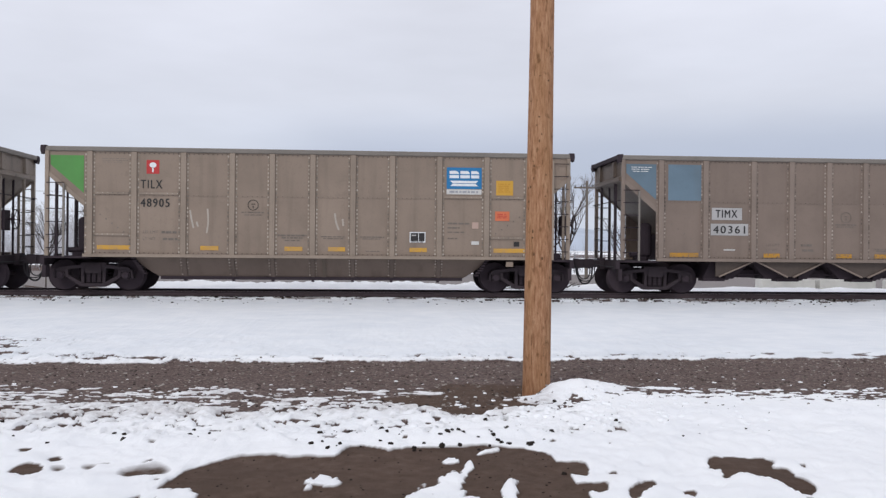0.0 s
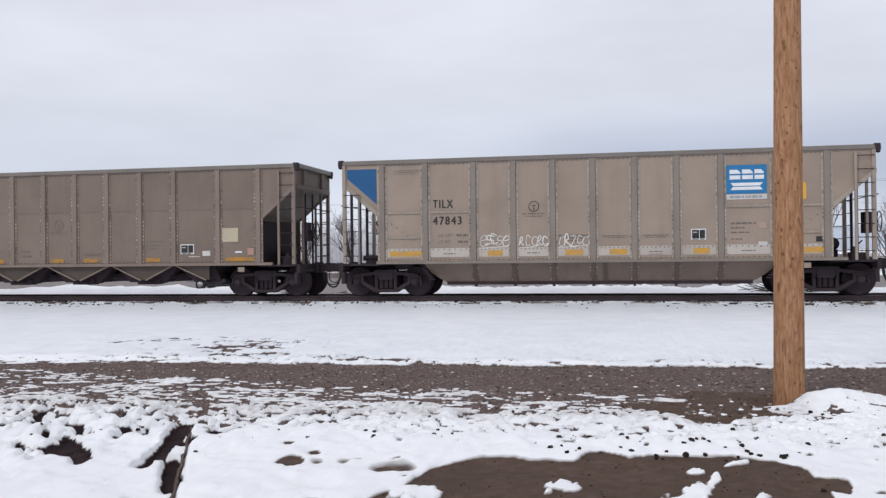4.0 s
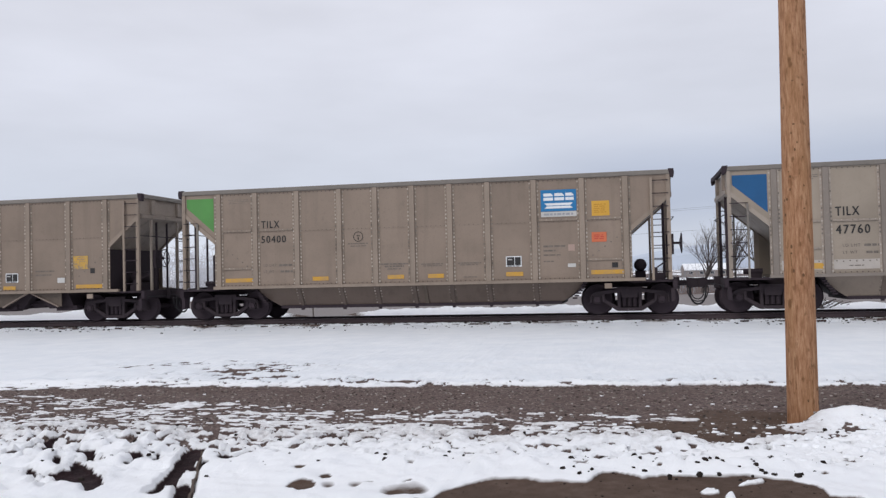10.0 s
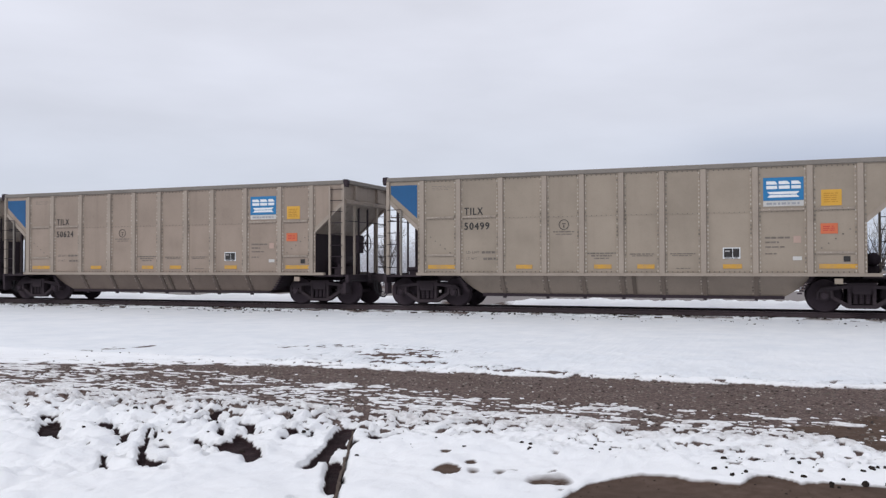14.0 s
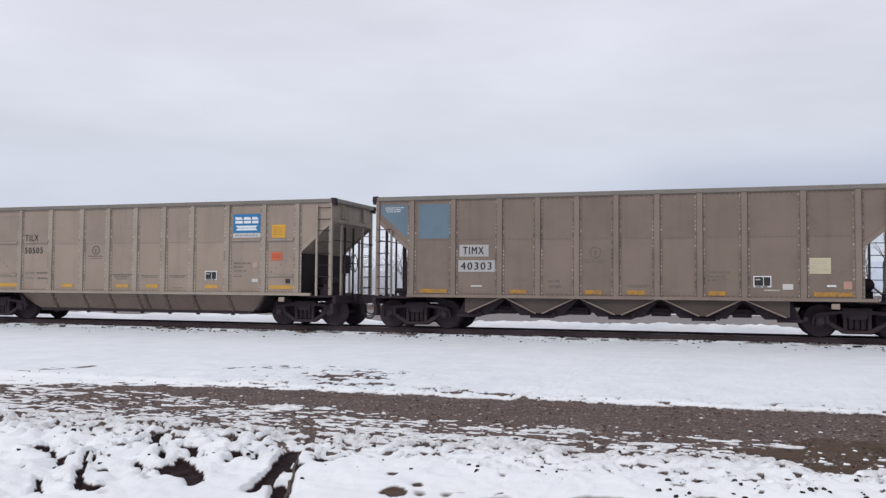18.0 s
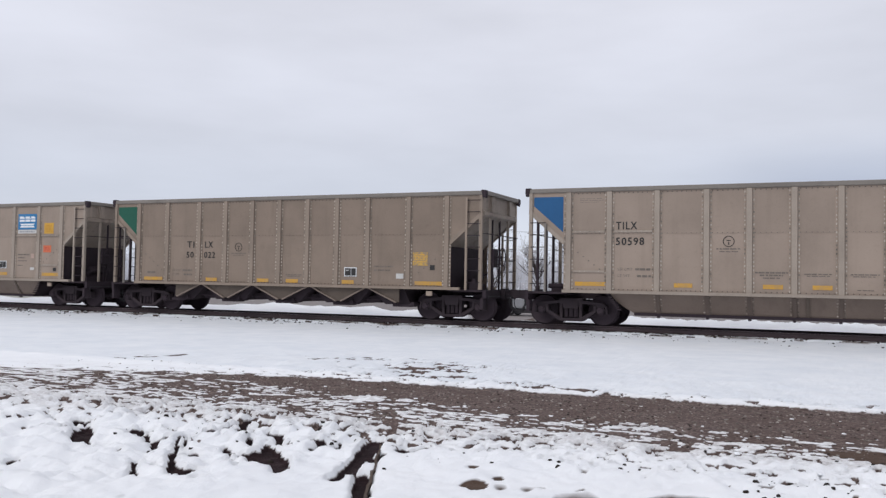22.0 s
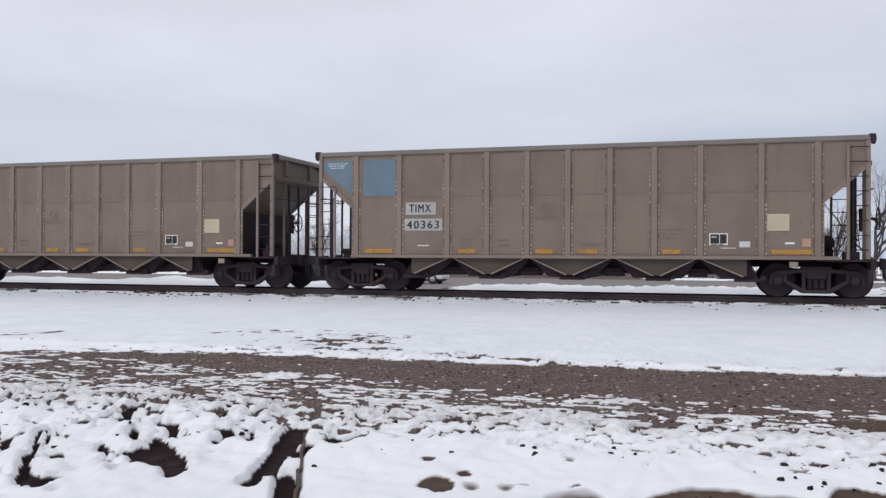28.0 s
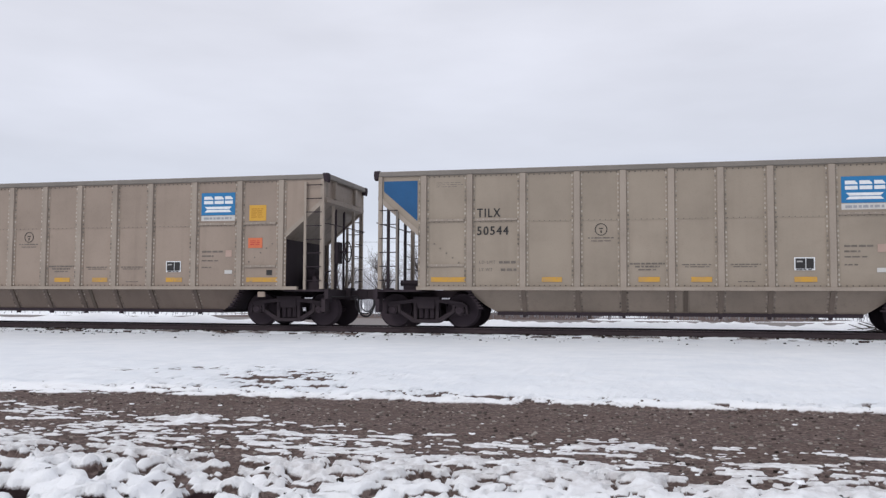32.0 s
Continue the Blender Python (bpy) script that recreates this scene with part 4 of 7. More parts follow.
    for _ in range(330):
        x, y = rng.gauss(2.1, 0.8), rng.gauss(8.7, 0.8)
        if y > 7.5:
            stone(bm, x, y, height_at(x, y) - 0.006, 0.012 + 0.04 * rng.random() ** 2, rng, flat=0.42)
    for f in bm.faces:
        f.smooth = True
    tagged(new("snow_crumbs", to_mesh("snow_crumbs", bm, M_SNOW)), "small white clumps of snow lying on gravel", "snow", kind="stuff")


scatter_stones()


# ---------------------------------------------------------------- the new wooden pole by the lane
def build_pole():
    root = thing("utility_pole", "new light-brown round wooden pole standing in a small snow mound", "pole", pose(1.845, 10.42, -0.60, 0, 0.4, 0))
    bm = bmesh.new()
    seg, rings = 28, 60
    prev = None
    rng = random.Random(3)
    for k in range(rings + 1):
        h = 11.65 * k / rings
        r = 0.169 - 0.0052 * h
        ring = []
        for i in range(seg):
            a = 2 * math.pi * i / seg
            q = r * (1 + 0.010 * noise.noise(Vector((math.cos(a) * 1.5, math.sin(a) * 1.5, h * 0.8))) + 0.004 * noise.noise(Vector((math.cos(a) * 9, math.sin(a) * 9, h * 1.2))))
            ring.append(bm.verts.new((q * math.cos(a), q * math.sin(a), h)))
        if prev:
            for i in range(seg):
                bm.faces.new((prev[i], prev[(i + 1) % seg], ring[(i + 1) % seg], ring[i])).smooth = True
        prev = ring
    bm.faces.new(prev)
    part("shaft", bm, M_POLE, root)
    # drying cracks and knots on the side that faces the lane
    bm = bmesh.new()
    for _ in range(26):
        a, h = rng.uniform(math.pi * 1.05, math.pi * 1.95), rng.uniform(0.3, 7.0)
        r = 0.168 - 0.0052 * h + 0.0015
        ln, w = rng.uniform(0.03, 0.16), rng.uniform(0.002, 0.005)
        cx, cy = r * math.cos(a), r * math.sin(a)
        tx, ty = -math.sin(a) * w, math.cos(a) * w
        v = [bm.verts.new(p) for p in ((cx - tx, cy - ty, h), (cx + tx, cy + ty, h), (cx + tx * 0.3, cy + ty * 0.3, h + ln), (cx - tx * 0.3, cy - ty * 0.3, h + ln))]
        bm.faces.new(v)
    for _ in range(70):
        a, h = rng.uniform(math.pi * 0.95, math.pi * 2.05), rng.uniform(0.3, 8.0)
        r = 0.169 - 0.0052 * h + 0.002
        w, t = rng.uniform(0.006, 0.016), rng.uniform(0.008, 0.026)
        cx, cy = r * math.cos(a), r * math.sin(a)
        bm.faces.new([bm.verts.new((cx - math.sin(a) * w * math.cos(k), cy + math.cos(a) * w * math.cos(k), h + t * math.sin(k))) for k in (0, 1.05, 2.1, 3.14, 4.2, 5.24)])
    part("drying_cracks", bm, plain("dark_crack", (0.135, 0.068, 0.032), 0.9), root, "dark drying cracks and knots")["kind"] = "stuff"


build_pole()

# ---------------------------------------------------------------- lettering, made once for each text
TEXTS = {}


def prepare_texts(items):
    obs = {}
    for text, bold in items:
        c = bpy.data.curves.new("lettering", "FONT")
        c.body, c.size, c.extrude, c.space_character = text, 1.0, 0.0, 1.22
        c.resolution_u = 3
        obs[(text, bold)] = new("lettering", c)
    dg = bpy.context.evaluated_depsgraph_get()
    dg.update()
    for key, ob in obs.items():
        TEXTS[key] = bpy.data.meshes.new_from_object(ob.evaluated_get(dg))
    for ob in obs.values():
        c = ob.data
        bpy.data.objects.remove(ob)
        bpy.data.curves.remove(c)


def lettering(text, x0, x1, z0, z1, mat, parent, y, bold=True):
    """text spread over x0..x1, z0..z1 on the side that faces -y."""
    src = TEXTS[(text, bold)]
    co = np.empty(len(src.vertices) * 3, dtype=np.float32)
    src.vertices.foreach_get("co", co)
    co = co.reshape(-1, 3)
    lo, hi = co.min(0), co.max(0)
    fat = 0.006 if bold else 0.0
    faces = [list(p.vertices) for p in src.polygons]
    verts, allf = [], []
    for k, (dx, dz) in enumerate(((-fat, -0.4 * fat), (fat, 0.4 * fat)) if bold else ((0, 0),)):
        q = np.stack([x0 + fat + dx + (co[:, 0] - lo[0]) / (hi[0] - lo[0]) * (x1 - x0 - 2 * fat), np.full(len(co), y - 0.0015 * k),
                      z0 + dz + (co[:, 1] - lo[1]) / (hi[1] - lo[1]) * (z1 - z0)], 1)
        allf += [[i + len(verts) for i in f] for f in faces]
        verts += q.tolist()
    me = bpy.data.meshes.new("lettering")
    me.from_pydata(verts, [], allf)
    me.materials.append(mat)
    return piece("lettering", me, parent)


# ---------------------------------------------------------------- hopper cars
YP, YR = -1.572, -1.612          # panel face, rib face (near side)
M_RIVET = rivet_material("worn_rivets", (0.37, 0.325, 0.275), (0.52, 0.47, 0.41))
M_RIVET_B = rivet_material("dull_brown_rivets", (0.25, 0.205, 0.175), (0.48, 0.425, 0.375))


def rivet(bm, x, y, z, mi, s=0.018, out=0.014, tall=1.0):
    quad_box(bm, x - s, x + s, y - out, y, z - s * tall, z + s * tall, mi, skip=(4,))


def rib_mesh(mats, rivets=True):
    bm = bmesh.new()
    quad_box(bm, -0.145, 0.145, -0.010, 0.0, 1.06, 3.90, 1)
    slab = [(-0.085, -0.008), (-0.070, -0.062), (0.070, -0.062), (0.085, -0.008)]
    a = [bm.verts.new((x, y, 1.06)) for x, y in slab]
    b = [bm.verts.new((x, y, 3.90)) for x, y in slab]
    for i in range(3):
        bm.faces.new((a[i], a[i + 1], b[i + 1], b[i])).material_index = 0
    bm.faces.new(a[::-1])
    bm.faces.new(b)
    if rivets:
        for s in (-0.115, 0.115):
            z = 1.12
            while z < 3.86:
                rivet(bm, s, -0.010, z, 2, 0.017, 0.012, 1.45)
                z += 0.112
    return to_mesh("rib", bm, mats)


def panel_mesh(w, mats, rivets=True, lapped=True):
    """One side sheet between two ribs: the upper sheet laps over the lower one."""
    bm = bmesh.new()
    if lapped:
        quad_box(bm, 0, w, 0.0, 0.020, 1.06, 2.70, 0)
        quad_box(bm, 0, w, -0.007, 0.014, 2.675, 3.90, 2)
    else:
        quad_box(bm, 0, w, 0.0, 0.020, 1.06, 3.90, 0)
    if rivets:
        n = max(4, int((w - 0.3) / 0.125))
        for k in range(n + 1):
            x = 0.15 + (w - 0.3) * k / n
            rivet(bm, x, -0.007 * lapped, 3.86, 1, 0.013)
            if lapped:
                rivet(bm, x, -0.007, 2.70, 1, 0.010, 0.008, 0.7)
            rivet(bm, x, 0.0, 1.09, 1, 0.012)
    return to_mesh("side_panel", bm, mats)


def decal(name, x0, x1, z0, z1, mat, parent, label="", y=YP - 0.008, t=0.004):
    bm = bmesh.new()
    quad_box(bm, x0, x1, y - t, y, z0, z1)
    return part(name, bm, mat, parent, label)


def bars(name, rows, mat, parent, y=YP - 0.005):
    """Small lettering too faint to read: broken bars; rows of (x0, x1, z, height)."""
    bm = bmesh.new()
    rng = random.Random(int(1000 * rows[0][0]) % 97)
    for x0, x1, z, h in rows:
        x = x0
        while x < x1 - 0.03:
            w = min(rng.uniform(0.05, 0.17), x1 - x)
            quad_box(bm, x, x + w, y - 0.003, y, z, z + h)
            x += w + rng.uniform(0.015, 0.04)
    return tagged(part(name, bm, mat, parent), kind="stuff")


def load_data(parent, x0, x1, n0, n1, z1, z2):
    """Two stencilled lines with the load limit and the light weight; the figures are too faint to read."""
    for text, z, w in (("LD LMT", z1, 1.0), ("LT WT", z2, 0.82)):
        lettering(text, x0, x0 + (x1 - x0) * w, z, z + 0.075, M_INKSOFT, parent, YP - 0.006, False)
        bars("small_print", [(n0 if w == 1.0 else n0 + 0.1 * (n1 - n0), n1, z + 0.004, 0.06)], M_INKSOFT, parent, YP - 0.006)


def ring_xz(bm, cx, cz, r0, r1, y0, y1, seg=20, mi=0):
    for i in range(seg):
        a, b = 2 * math.pi * i / seg, 2 * math.pi * (i + 1) / seg
        slab_xz(bm, [(cx + r * math.cos(t), cz + r * math.sin(t)) for r, t in ((r0, a), (r1, a), (r1, b), (r0, b))], y0, y1, mi)


def badge(parent, x, z, r=0.15):
    bm = bmesh.new()
    ring_xz(bm, x, z, r - 0.016, r, YP - 0.012, YP - 0.006)
    quad_box(bm, x - 0.012, x + 0.012, YP - 0.012, YP - 0.006, z - 0.09, z - 0.02)
    quad_box(bm, x - 0.05, x + 0.05, YP - 0.012, YP - 0.006, z + 0.015, z + 0.035)
    bmesh.ops.remove_doubles(bm, verts=bm.verts, dist=0.0002)
    part("round_mark", bm, M_INKSOFT if r > 0.155 else M_INK, parent)


def data_plate(parent, x0, x1, z0, z1):
    """Black consolidated stencil panel with a white frame."""
    base = decal("stencil_panel", x0, x1, z0, z1, M_WHITE, parent, "black stencil panel with white frame")
    w, h = x1 - x0, z1 - z0
    decal("field", x0 + 0.06 * w, x0 + 0.54 * w, z0 + 0.13 * h, z1 - 0.09 * h, M_INK, base, y=YP - 0.013)
    decal("field", x0 + 0.58 * w, x1 - 0.06 * w, z0 + 0.13 * h, z1 - 0.09 * h, M_INK, base, y=YP - 0.013)
    bars("small_print", [(x0 + 0.1 * w, x1 - 0.1 * w, z0 + 0.03 * h, 0.02)], M_INK, base, YP - 0.013)
    bars("small_print", [(x0 + 0.12 * w, x0 + 0.4 * w, z0 + 0.62 * h, 0.035)], M_PLATE, base, YP - 0.018)


def logo_sign(parent, x0, x1, z0, z1):
    """Blue sign with a white block emblem over a white ribbon, and a white strip below."""
    base = decal("sign_board", x0, x1, z0, z1, M_SIGN, parent, "blue sign with a white block emblem", YP - 0.010, 0.006)
    w, h = x1 - x0, z1 - z0
    y0, y1 = YP - 0.022, YP - 0.017
    bm = bmesh.new()
    a, b = z0 + 0.50 * h, z0 + 0.84 * h
    for p, q in ((0.08, 0.35), (0.39, 0.66), (0.70, 0.93)):
        l, r = x0 + p * w, x0 + q * w
        c = 0.10 * h
        slab_xz(bm, [(l, a), (r, a), (r, b - c), (r - c, b), (l, b)], y0, y1)
    emblem = part("emblem", bm, M_WHITE, base)
    emblem["label"] = "white block emblem"
    bm = bmesh.new()
    for p, q in ((0.08, 0.35), (0.39, 0.66), (0.70, 0.93)):
        quad_box(bm, x0 + p * w, x0 + q * w, y0 - 0.003, y0, a + 0.42 * (b - a), a + 0.58 * (b - a))
    part("emblem_slot", bm, M_SIGN, base)
    bm = bmesh.new()
    for s, zz in ((1, 0.27), (-1, 0.13)):
        z = z0 + zz * h
        d = 0.11 * h
        e0, e1 = (0.17, 0.10) if s > 0 else (0.10, 0.17)
        slab_xz(bm, [(x0 + e0 * w, z), (x1 - e0 * w, z), (x1 - e1 * w, z + d), (x0 + e1 * w, z + d)], y0, y1)
    part("ribbon", bm, M_WHITE, base)
    strip = decal("sign_strip", x0, x1, z0 - 0.155, z0 - 0.012, M_OFFWHITE, parent, "white strip with grey print")
    bars("small_print", [(x0 + 0.08 * w, x1 - 0.06 * w, z0 - 0.115, 0.06)], plain("grey_print", (0.30, 0.31, 0.33), 0.6), strip, YP - 0.013)


def stroke(bm, pts, w, y=YP - 0.012, mi=0):
    """A painted line through pts (x, z), rounded by a spline."""
    out = []
    n = len(pts)
    for i in range(n - 1):
        p0, p1, p2, p3 = (Vector(pts[max(i - 1, 0)]), Vector(pts[i]), Vector(pts[i + 1]), Vector(pts[min(i + 2, n - 1)]))
        for k in range(5):
            t = k / 5
            out.append(0.5 * ((2 * p1) + (p2 - p0) * t + (2 * p0 - 5 * p1 + 4 * p2 - p3) * t * t + (3 * p1 - p0 - 3 * p2 + p3) * t ** 3))
    out.append(Vector(pts[-1]))
    rows = []
    for i, p in enumerate(out):
        d = out[min(i + 1, len(out) - 1)] - out[max(i - 1, 0)]
        if d.length < 1e-6:
            continue
        u = d.normalized()
        n = Vector((-u.y, u.x)) * w * 0.5
        rows.append([bm.verts.new((q.x, y, q.y)) for q in (p - n, p + n)])
    for a, b in zip(rows, rows[1:]):
        bm.faces.new((a[0], b[0], b[1], a[1])).material_index = mi


SIGNS = [[(0, 0), (0.2, 0.9), (0.5, 1), (0.6, 0.6), (0.2, 0.4), (0.9, 0)], [(0.1, 0.9), (0, 0.3), (0.5, 0), (0.9, 0.4), (0.8, 1), (0.4, 0.8)], [(0, 1), (0.3, 0), (0.55, 0.8), (0.8, 0), (1, 1)],
         [(0.9, 0.8), (0.3, 1), (0.1, 0.5), (0.4, 0.1), (0.95, 0.25)], [(0, 0.5), (0.9, 0.65), (0.5, 1), (0.05, 0.6), (0.3, 0), (1, 0.15)], [(0.4, 1.1), (0.35, 0), (0.1, -0.1)],
         [(0, 0.1), (0.8, 0.2), (0.9, 0.5), (0.1, 0.6), (0.2, 1), (1, 0.9)], [(0, 1), (0.9, 0.95), (0.15, 0.1), (1, 0.05)]]


def scrawl(parent, x0, x1, z0, z1, seed, mat, w=0.022, loops=7, label="spray-painted scrawl"):
    """An unreadable sprayed tag: hooks, zigzags and loops run together."""
    rng = random.Random(seed)
    bm = bmesh.new()
    step = (x1 - x0) / loops
    for k in range(loops):
        sign = rng.choice(SIGNS)
        lean, up, tall, wide = rng.uniform(-0.15, 0.3), rng.uniform(-0.12, 0.15), rng.uniform(0.7, 1.1), rng.uniform(0.9, 1.5)
        pts = [(x0 + step * (k + (u + lean * v) * wide), z0 + (z1 - z0) * (up + v * tall)) for u, v in sign]
        stroke(bm, pts, w * rng.uniform(0.75, 1.2), YP - 0.012 - 0.0008 * k)
    if loops > 3:
        stroke(bm, [(x0 - 0.1 * step, z0 - 0.05), (x0 + (x1 - x0) * 0.4, z0 - 0.02), (x1 + 0.2 * step, z0 + rng.uniform(0, 0.3) * (z1 - z0))], w * 0.8, YP - 0.0105)
    part("scrawl", bm, mat, parent, label)


UPPER = {M_TAUPE.name: M_TAUPE_UP, M_BROWN.name: M_BROWN_UP, M_TAUPE_DULL.name: M_DULL_UP}


def side_parts(car, ribs_at, mats, edge, rivet_mat, lapped=True):
    panel_mats, rib_mats = [mats, M_RIVETROW, UPPER[mats.name]], [edge if lapped else M_GREYRIB, mats if lapped else M_FLANGE, rivet_mat]
    rib_n, rib_f = rib_mesh(rib_mats), rib_mesh(rib_mats, False)
    cache = {}
    for s in (-1, 1):
        turn = 0 if s < 0 else 180
        for a, b in zip(ribs_at, ribs_at[1:]):
            w = round(b - a, 3)
            key = (w, s)
            if key not in cache:
                cache[key] = panel_mesh(w, panel_mats, s < 0, lapped)
            piece("side_panel", cache[key], car, pose(a if s < 0 else b, s * 1.572, 0, 0, 0, turn))
        for x in ribs_at:
            piece("rib", rib_n if s < 0 else rib_f, car, pose(x, s * 1.572, 0, 0, 0, turn))
        bm = bmesh.new()
        y0, y1 = sorted((s * 1.63, s * 1.50))
        quad_box(bm, -7.40, 7.40, y0, y1, 3.90, 4.03)
        bmesh.ops.bevel(bm, geom=bm.edges[:], offset=0.018, segments=1, affect="EDGES")
        part("top_rail", bm, M_SOOTRAIL, car)
        bm = bmesh.new()
        y0, y1 = sorted((s * 1.665, s * 1.53))
        quad_box(bm, -6.30, 6.62, y0, y1, 0.975, 1.06)
        part("side_sill", bm, edge if lapped else M_GREYRIB, car)


def end_parts(car, mats, edge, slope_mat, left=None):
    right = edge
    post_mat = M_SLOPE_DARK if slope_mat is not M_SLOPE else M_TAUPE_EDGE
    for e in (-1, 1):
        edge = left if (left and e < 0) else right
        def ex(a, b):
            return sorted((e * a, e * b))
        for s in (-1, 1):
            y0, y1 = sorted((s * 1.575, s * 1.552))
            bm = bmesh.new()
            pts = [(6.22, 3.90), (7.29, 3.90), (7.29, 3.36), (6.22, 2.43)]
            slab_xz(bm, [(e * x, z) for x, z in pts], y0, y1)
            part("end_side_sheet", bm, mats, car)
            bm = bmesh.new()
            slab_xz(bm, [(e * x, z) for x, z in ((7.29, 3.38), (7.29, 3.24), (6.27, 2.36), (6.27, 2.52))], *sorted((s * 1.60, s * 1.50)))
            part("slope_flange", bm, edge, car)
            # corner post and ladder
            bm = bmesh.new()
            quad_box(bm, *ex(7.24, 7.34), *sorted((s * 1.62, s * 1.52)), 1.0, 3.90)
            for k in range(9):
                rivet(bm, e * 7.29, s * 1.62 + (0 if s < 0 else 0.012), 1.2 + k * 0.32, 0)
            part("corner_post", bm, edge, car)
            lad = bmesh.new()
            top = 3.82 if e > 0 else 3.0
            quad_box(lad, *ex(6.80, 6.865 if e > 0 else 6.85), *sorted((s * 1.66, s * 1.60)), 0.98, top)
            ladder = part("ladder", lad, edge if e > 0 else M_SOOTRAIL, car, "steel side ladder")
            if "rung" not in RUNGS:
                bm = bmesh.new()
                rod(bm, (-0.24, 0, 0), (0.24, 0, 0), 0.013, seg=5)
                RUNGS["rung"] = to_mesh("rung", bm, M_BLACK)
            z = 1.22
            while z < top + 0.02:
                piece("rung", RUNGS["rung"], ladder, pose(e * 7.05, s * 1.645, z))
                z += 0.36
        bm = bmesh.new()
        quad_box(bm, *ex(7.33, 7.45), -1.46, 1.46, 3.91, 4.045)
        bmesh.ops.bevel(bm, geom=bm.edges[:], offset=0.02, segments=1, affect="EDGES")
        part("end_rail", bm, M_SOOTRAIL if e > 0 else M_BLACK, car, "sooty end rail")
        # folded kink where the end wall meets the slope, and two stiffeners over it
        bm = bmesh.new()
        slab_xz(bm, [(e * x, z) for x, z in ((7.325, 3.44), (7.385, 3.40), (7.385, 3.30), (7.30, 3.24), (7.27, 3.30))], -1.50, 1.50)
        part("end_kink", bm, slope_mat, car)
        for y in (-0.82, 0.82):
            bm = bmesh.new()
            quad_box(bm, *ex(7.325, 7.40), y - 0.10, y + 0.10, 3.44, 3.90)
            part("end_stiffener", bm, slope_mat, car)
        for s in (-1, 1):
            bm = bmesh.new()
            slab_xz(bm, [(e * x, z) for x, z in ((7.30, 4.056), (7.455, 4.050), (7.465, 3.92), (7.44, 3.80), (7.35, 3.84))], *sorted((s * 1.645, s * 1.46)))
            bmesh.ops.bevel(bm, geom=bm.edges[:], offset=0.012, segments=1, affect="EDGES")
            part("corner_cap", bm, M_BLACK, car, "black corner cap")
        bm = bmesh.new()
        quad_box(bm, *ex(7.285, 7.325), -1.55, 1.55, 3.33, 3.92)
        part("end_wall", bm, slope_mat, car, "sooty end wall")
        bm = bmesh.new()
        slab_xz(bm, [(e * x, z) for x, z in ((7.30, 3.38), (7.30, 3.30), (4.62, 0.98), (4.62, 1.06))], -1.55, 1.55)
        part("slope_sheet", bm, slope_mat, car, "soot-stained slope sheet")
        bm = bmesh.new()
        quad_box(bm, *(ex(6.14, 6.19) if e > 0 else ex(5.55, 5.60)), -1.52, 1.52, 0.98, 2.33 if e > 0 else 1.80)
        part("bulkhead", bm, M_BLACK, car)
        bm = bmesh.new()
        quad_box(bm, *ex(6.19, 7.44), -1.55, 1.55, 0.93, 0.985)
        part("platform", bm, M_BLACK, car)
        bm = bmesh.new()
        quad_box(bm, *ex(7.36, 7.47), -1.56, 1.56, 0.74, 0.99)
        quad_box(bm, *ex(7.30, 7.40), -1.60, -1.30, 0.40, 0.74)
        part("end_sill", bm, M_BLACK, car)
        for y in (-0.82, 0.82):
            bm = bmesh.new()
            quad_box(bm, *ex(7.27, 7.34), y - 0.035, y + 0.035, 0.98, 3.30)
            for k in range(8):
                quad_box(bm, *ex(7.34, 7.352), y - 0.016, y + 0.016, 1.15 + 0.28 * k, 1.18 + 0.28 * k)
            part("end_post", bm, post_mat if e > 0 else M_BLACK, car)
        for y in (-0.30, 0.36):
            bm = bmesh.new()
            quad_box(bm, *ex(7.16, 7.21), y - 0.025, y + 0.025, 0.98, 3.30)
            part("end_brace", bm, M_BLACK, car)
        bm = bmesh.new()
        tube(bm, [(e * 7.33, -1.52, 2.72), (e * 7.42, -1.48, 2.72), (e * 7.42, 1.48, 2.72), (e * 7.33, 1.52, 2.72)], 0.014, 5)
        part("end_handrail", bm, M_BLACK, car)
        bm = bmesh.new()
        rod(bm, (e * 7.36, 0.85, 0), (e * 7.36, 1.52, 0), 0.013, seg=5)
        end_rung = to_mesh("end_rung", bm, M_BLACK)
        for k in range(5):
            piece("end_rung", end_rung, car, pose(0, 0, 1.25 + 0.36 * k))
        bm = bmesh.new()
        quad_box(bm, *ex(7.47, 7.86), -0.09, 0.09, 0.79, 0.95)
        slab_xz(bm, [(e * x, z) for x, z in ((7.80, 0.72), (8.085, 0.74), (8.085, 1.0), (7.80, 1.02))], -0.19, 0.05)
        quad_box(bm, *ex(7.44, 7.60), -0.20, 0.20, 0.70, 1.04)
        part("coupler", bm, M_BOGIE, car, "rusty knuckle coupler")
        for y, x0, low, thick in ((-0.26, 7.86, 0.50, 0.026), (-0.34, 7.80, 0.42, 0.016), (-0.15, 7.90, 0.36, 0.016)):
            bm = bmesh.new()
            pts = [(e * (x0 + (8.085 - x0) * t ** 1.5), y - 0.06 * math.sin(t * 3.14), 0.76 - low * math.sin(t * 1.57) ** 0.55) for t in [k / 11 for k in range(12)]]
            tube(bm, pts, thick, 6)
            part("air_hose", bm, M_RUBBER, car, "black rubber brake hose")
        bm = bmesh.new()
        tube(bm, [(e * 7.50, -1.45, 0.66), (e * 7.51, -1.42, 0.80), (e * 7.52, -0.45, 0.80), (e * 7.74, -0.22, 0.84), (e * 7.95, -0.16, 0.72)], 0.014, 6)
        part("uncoupling_rod", bm, M_RUBBER, car)
    # brake wheel and gear at the front end
    bm = bmesh.new()
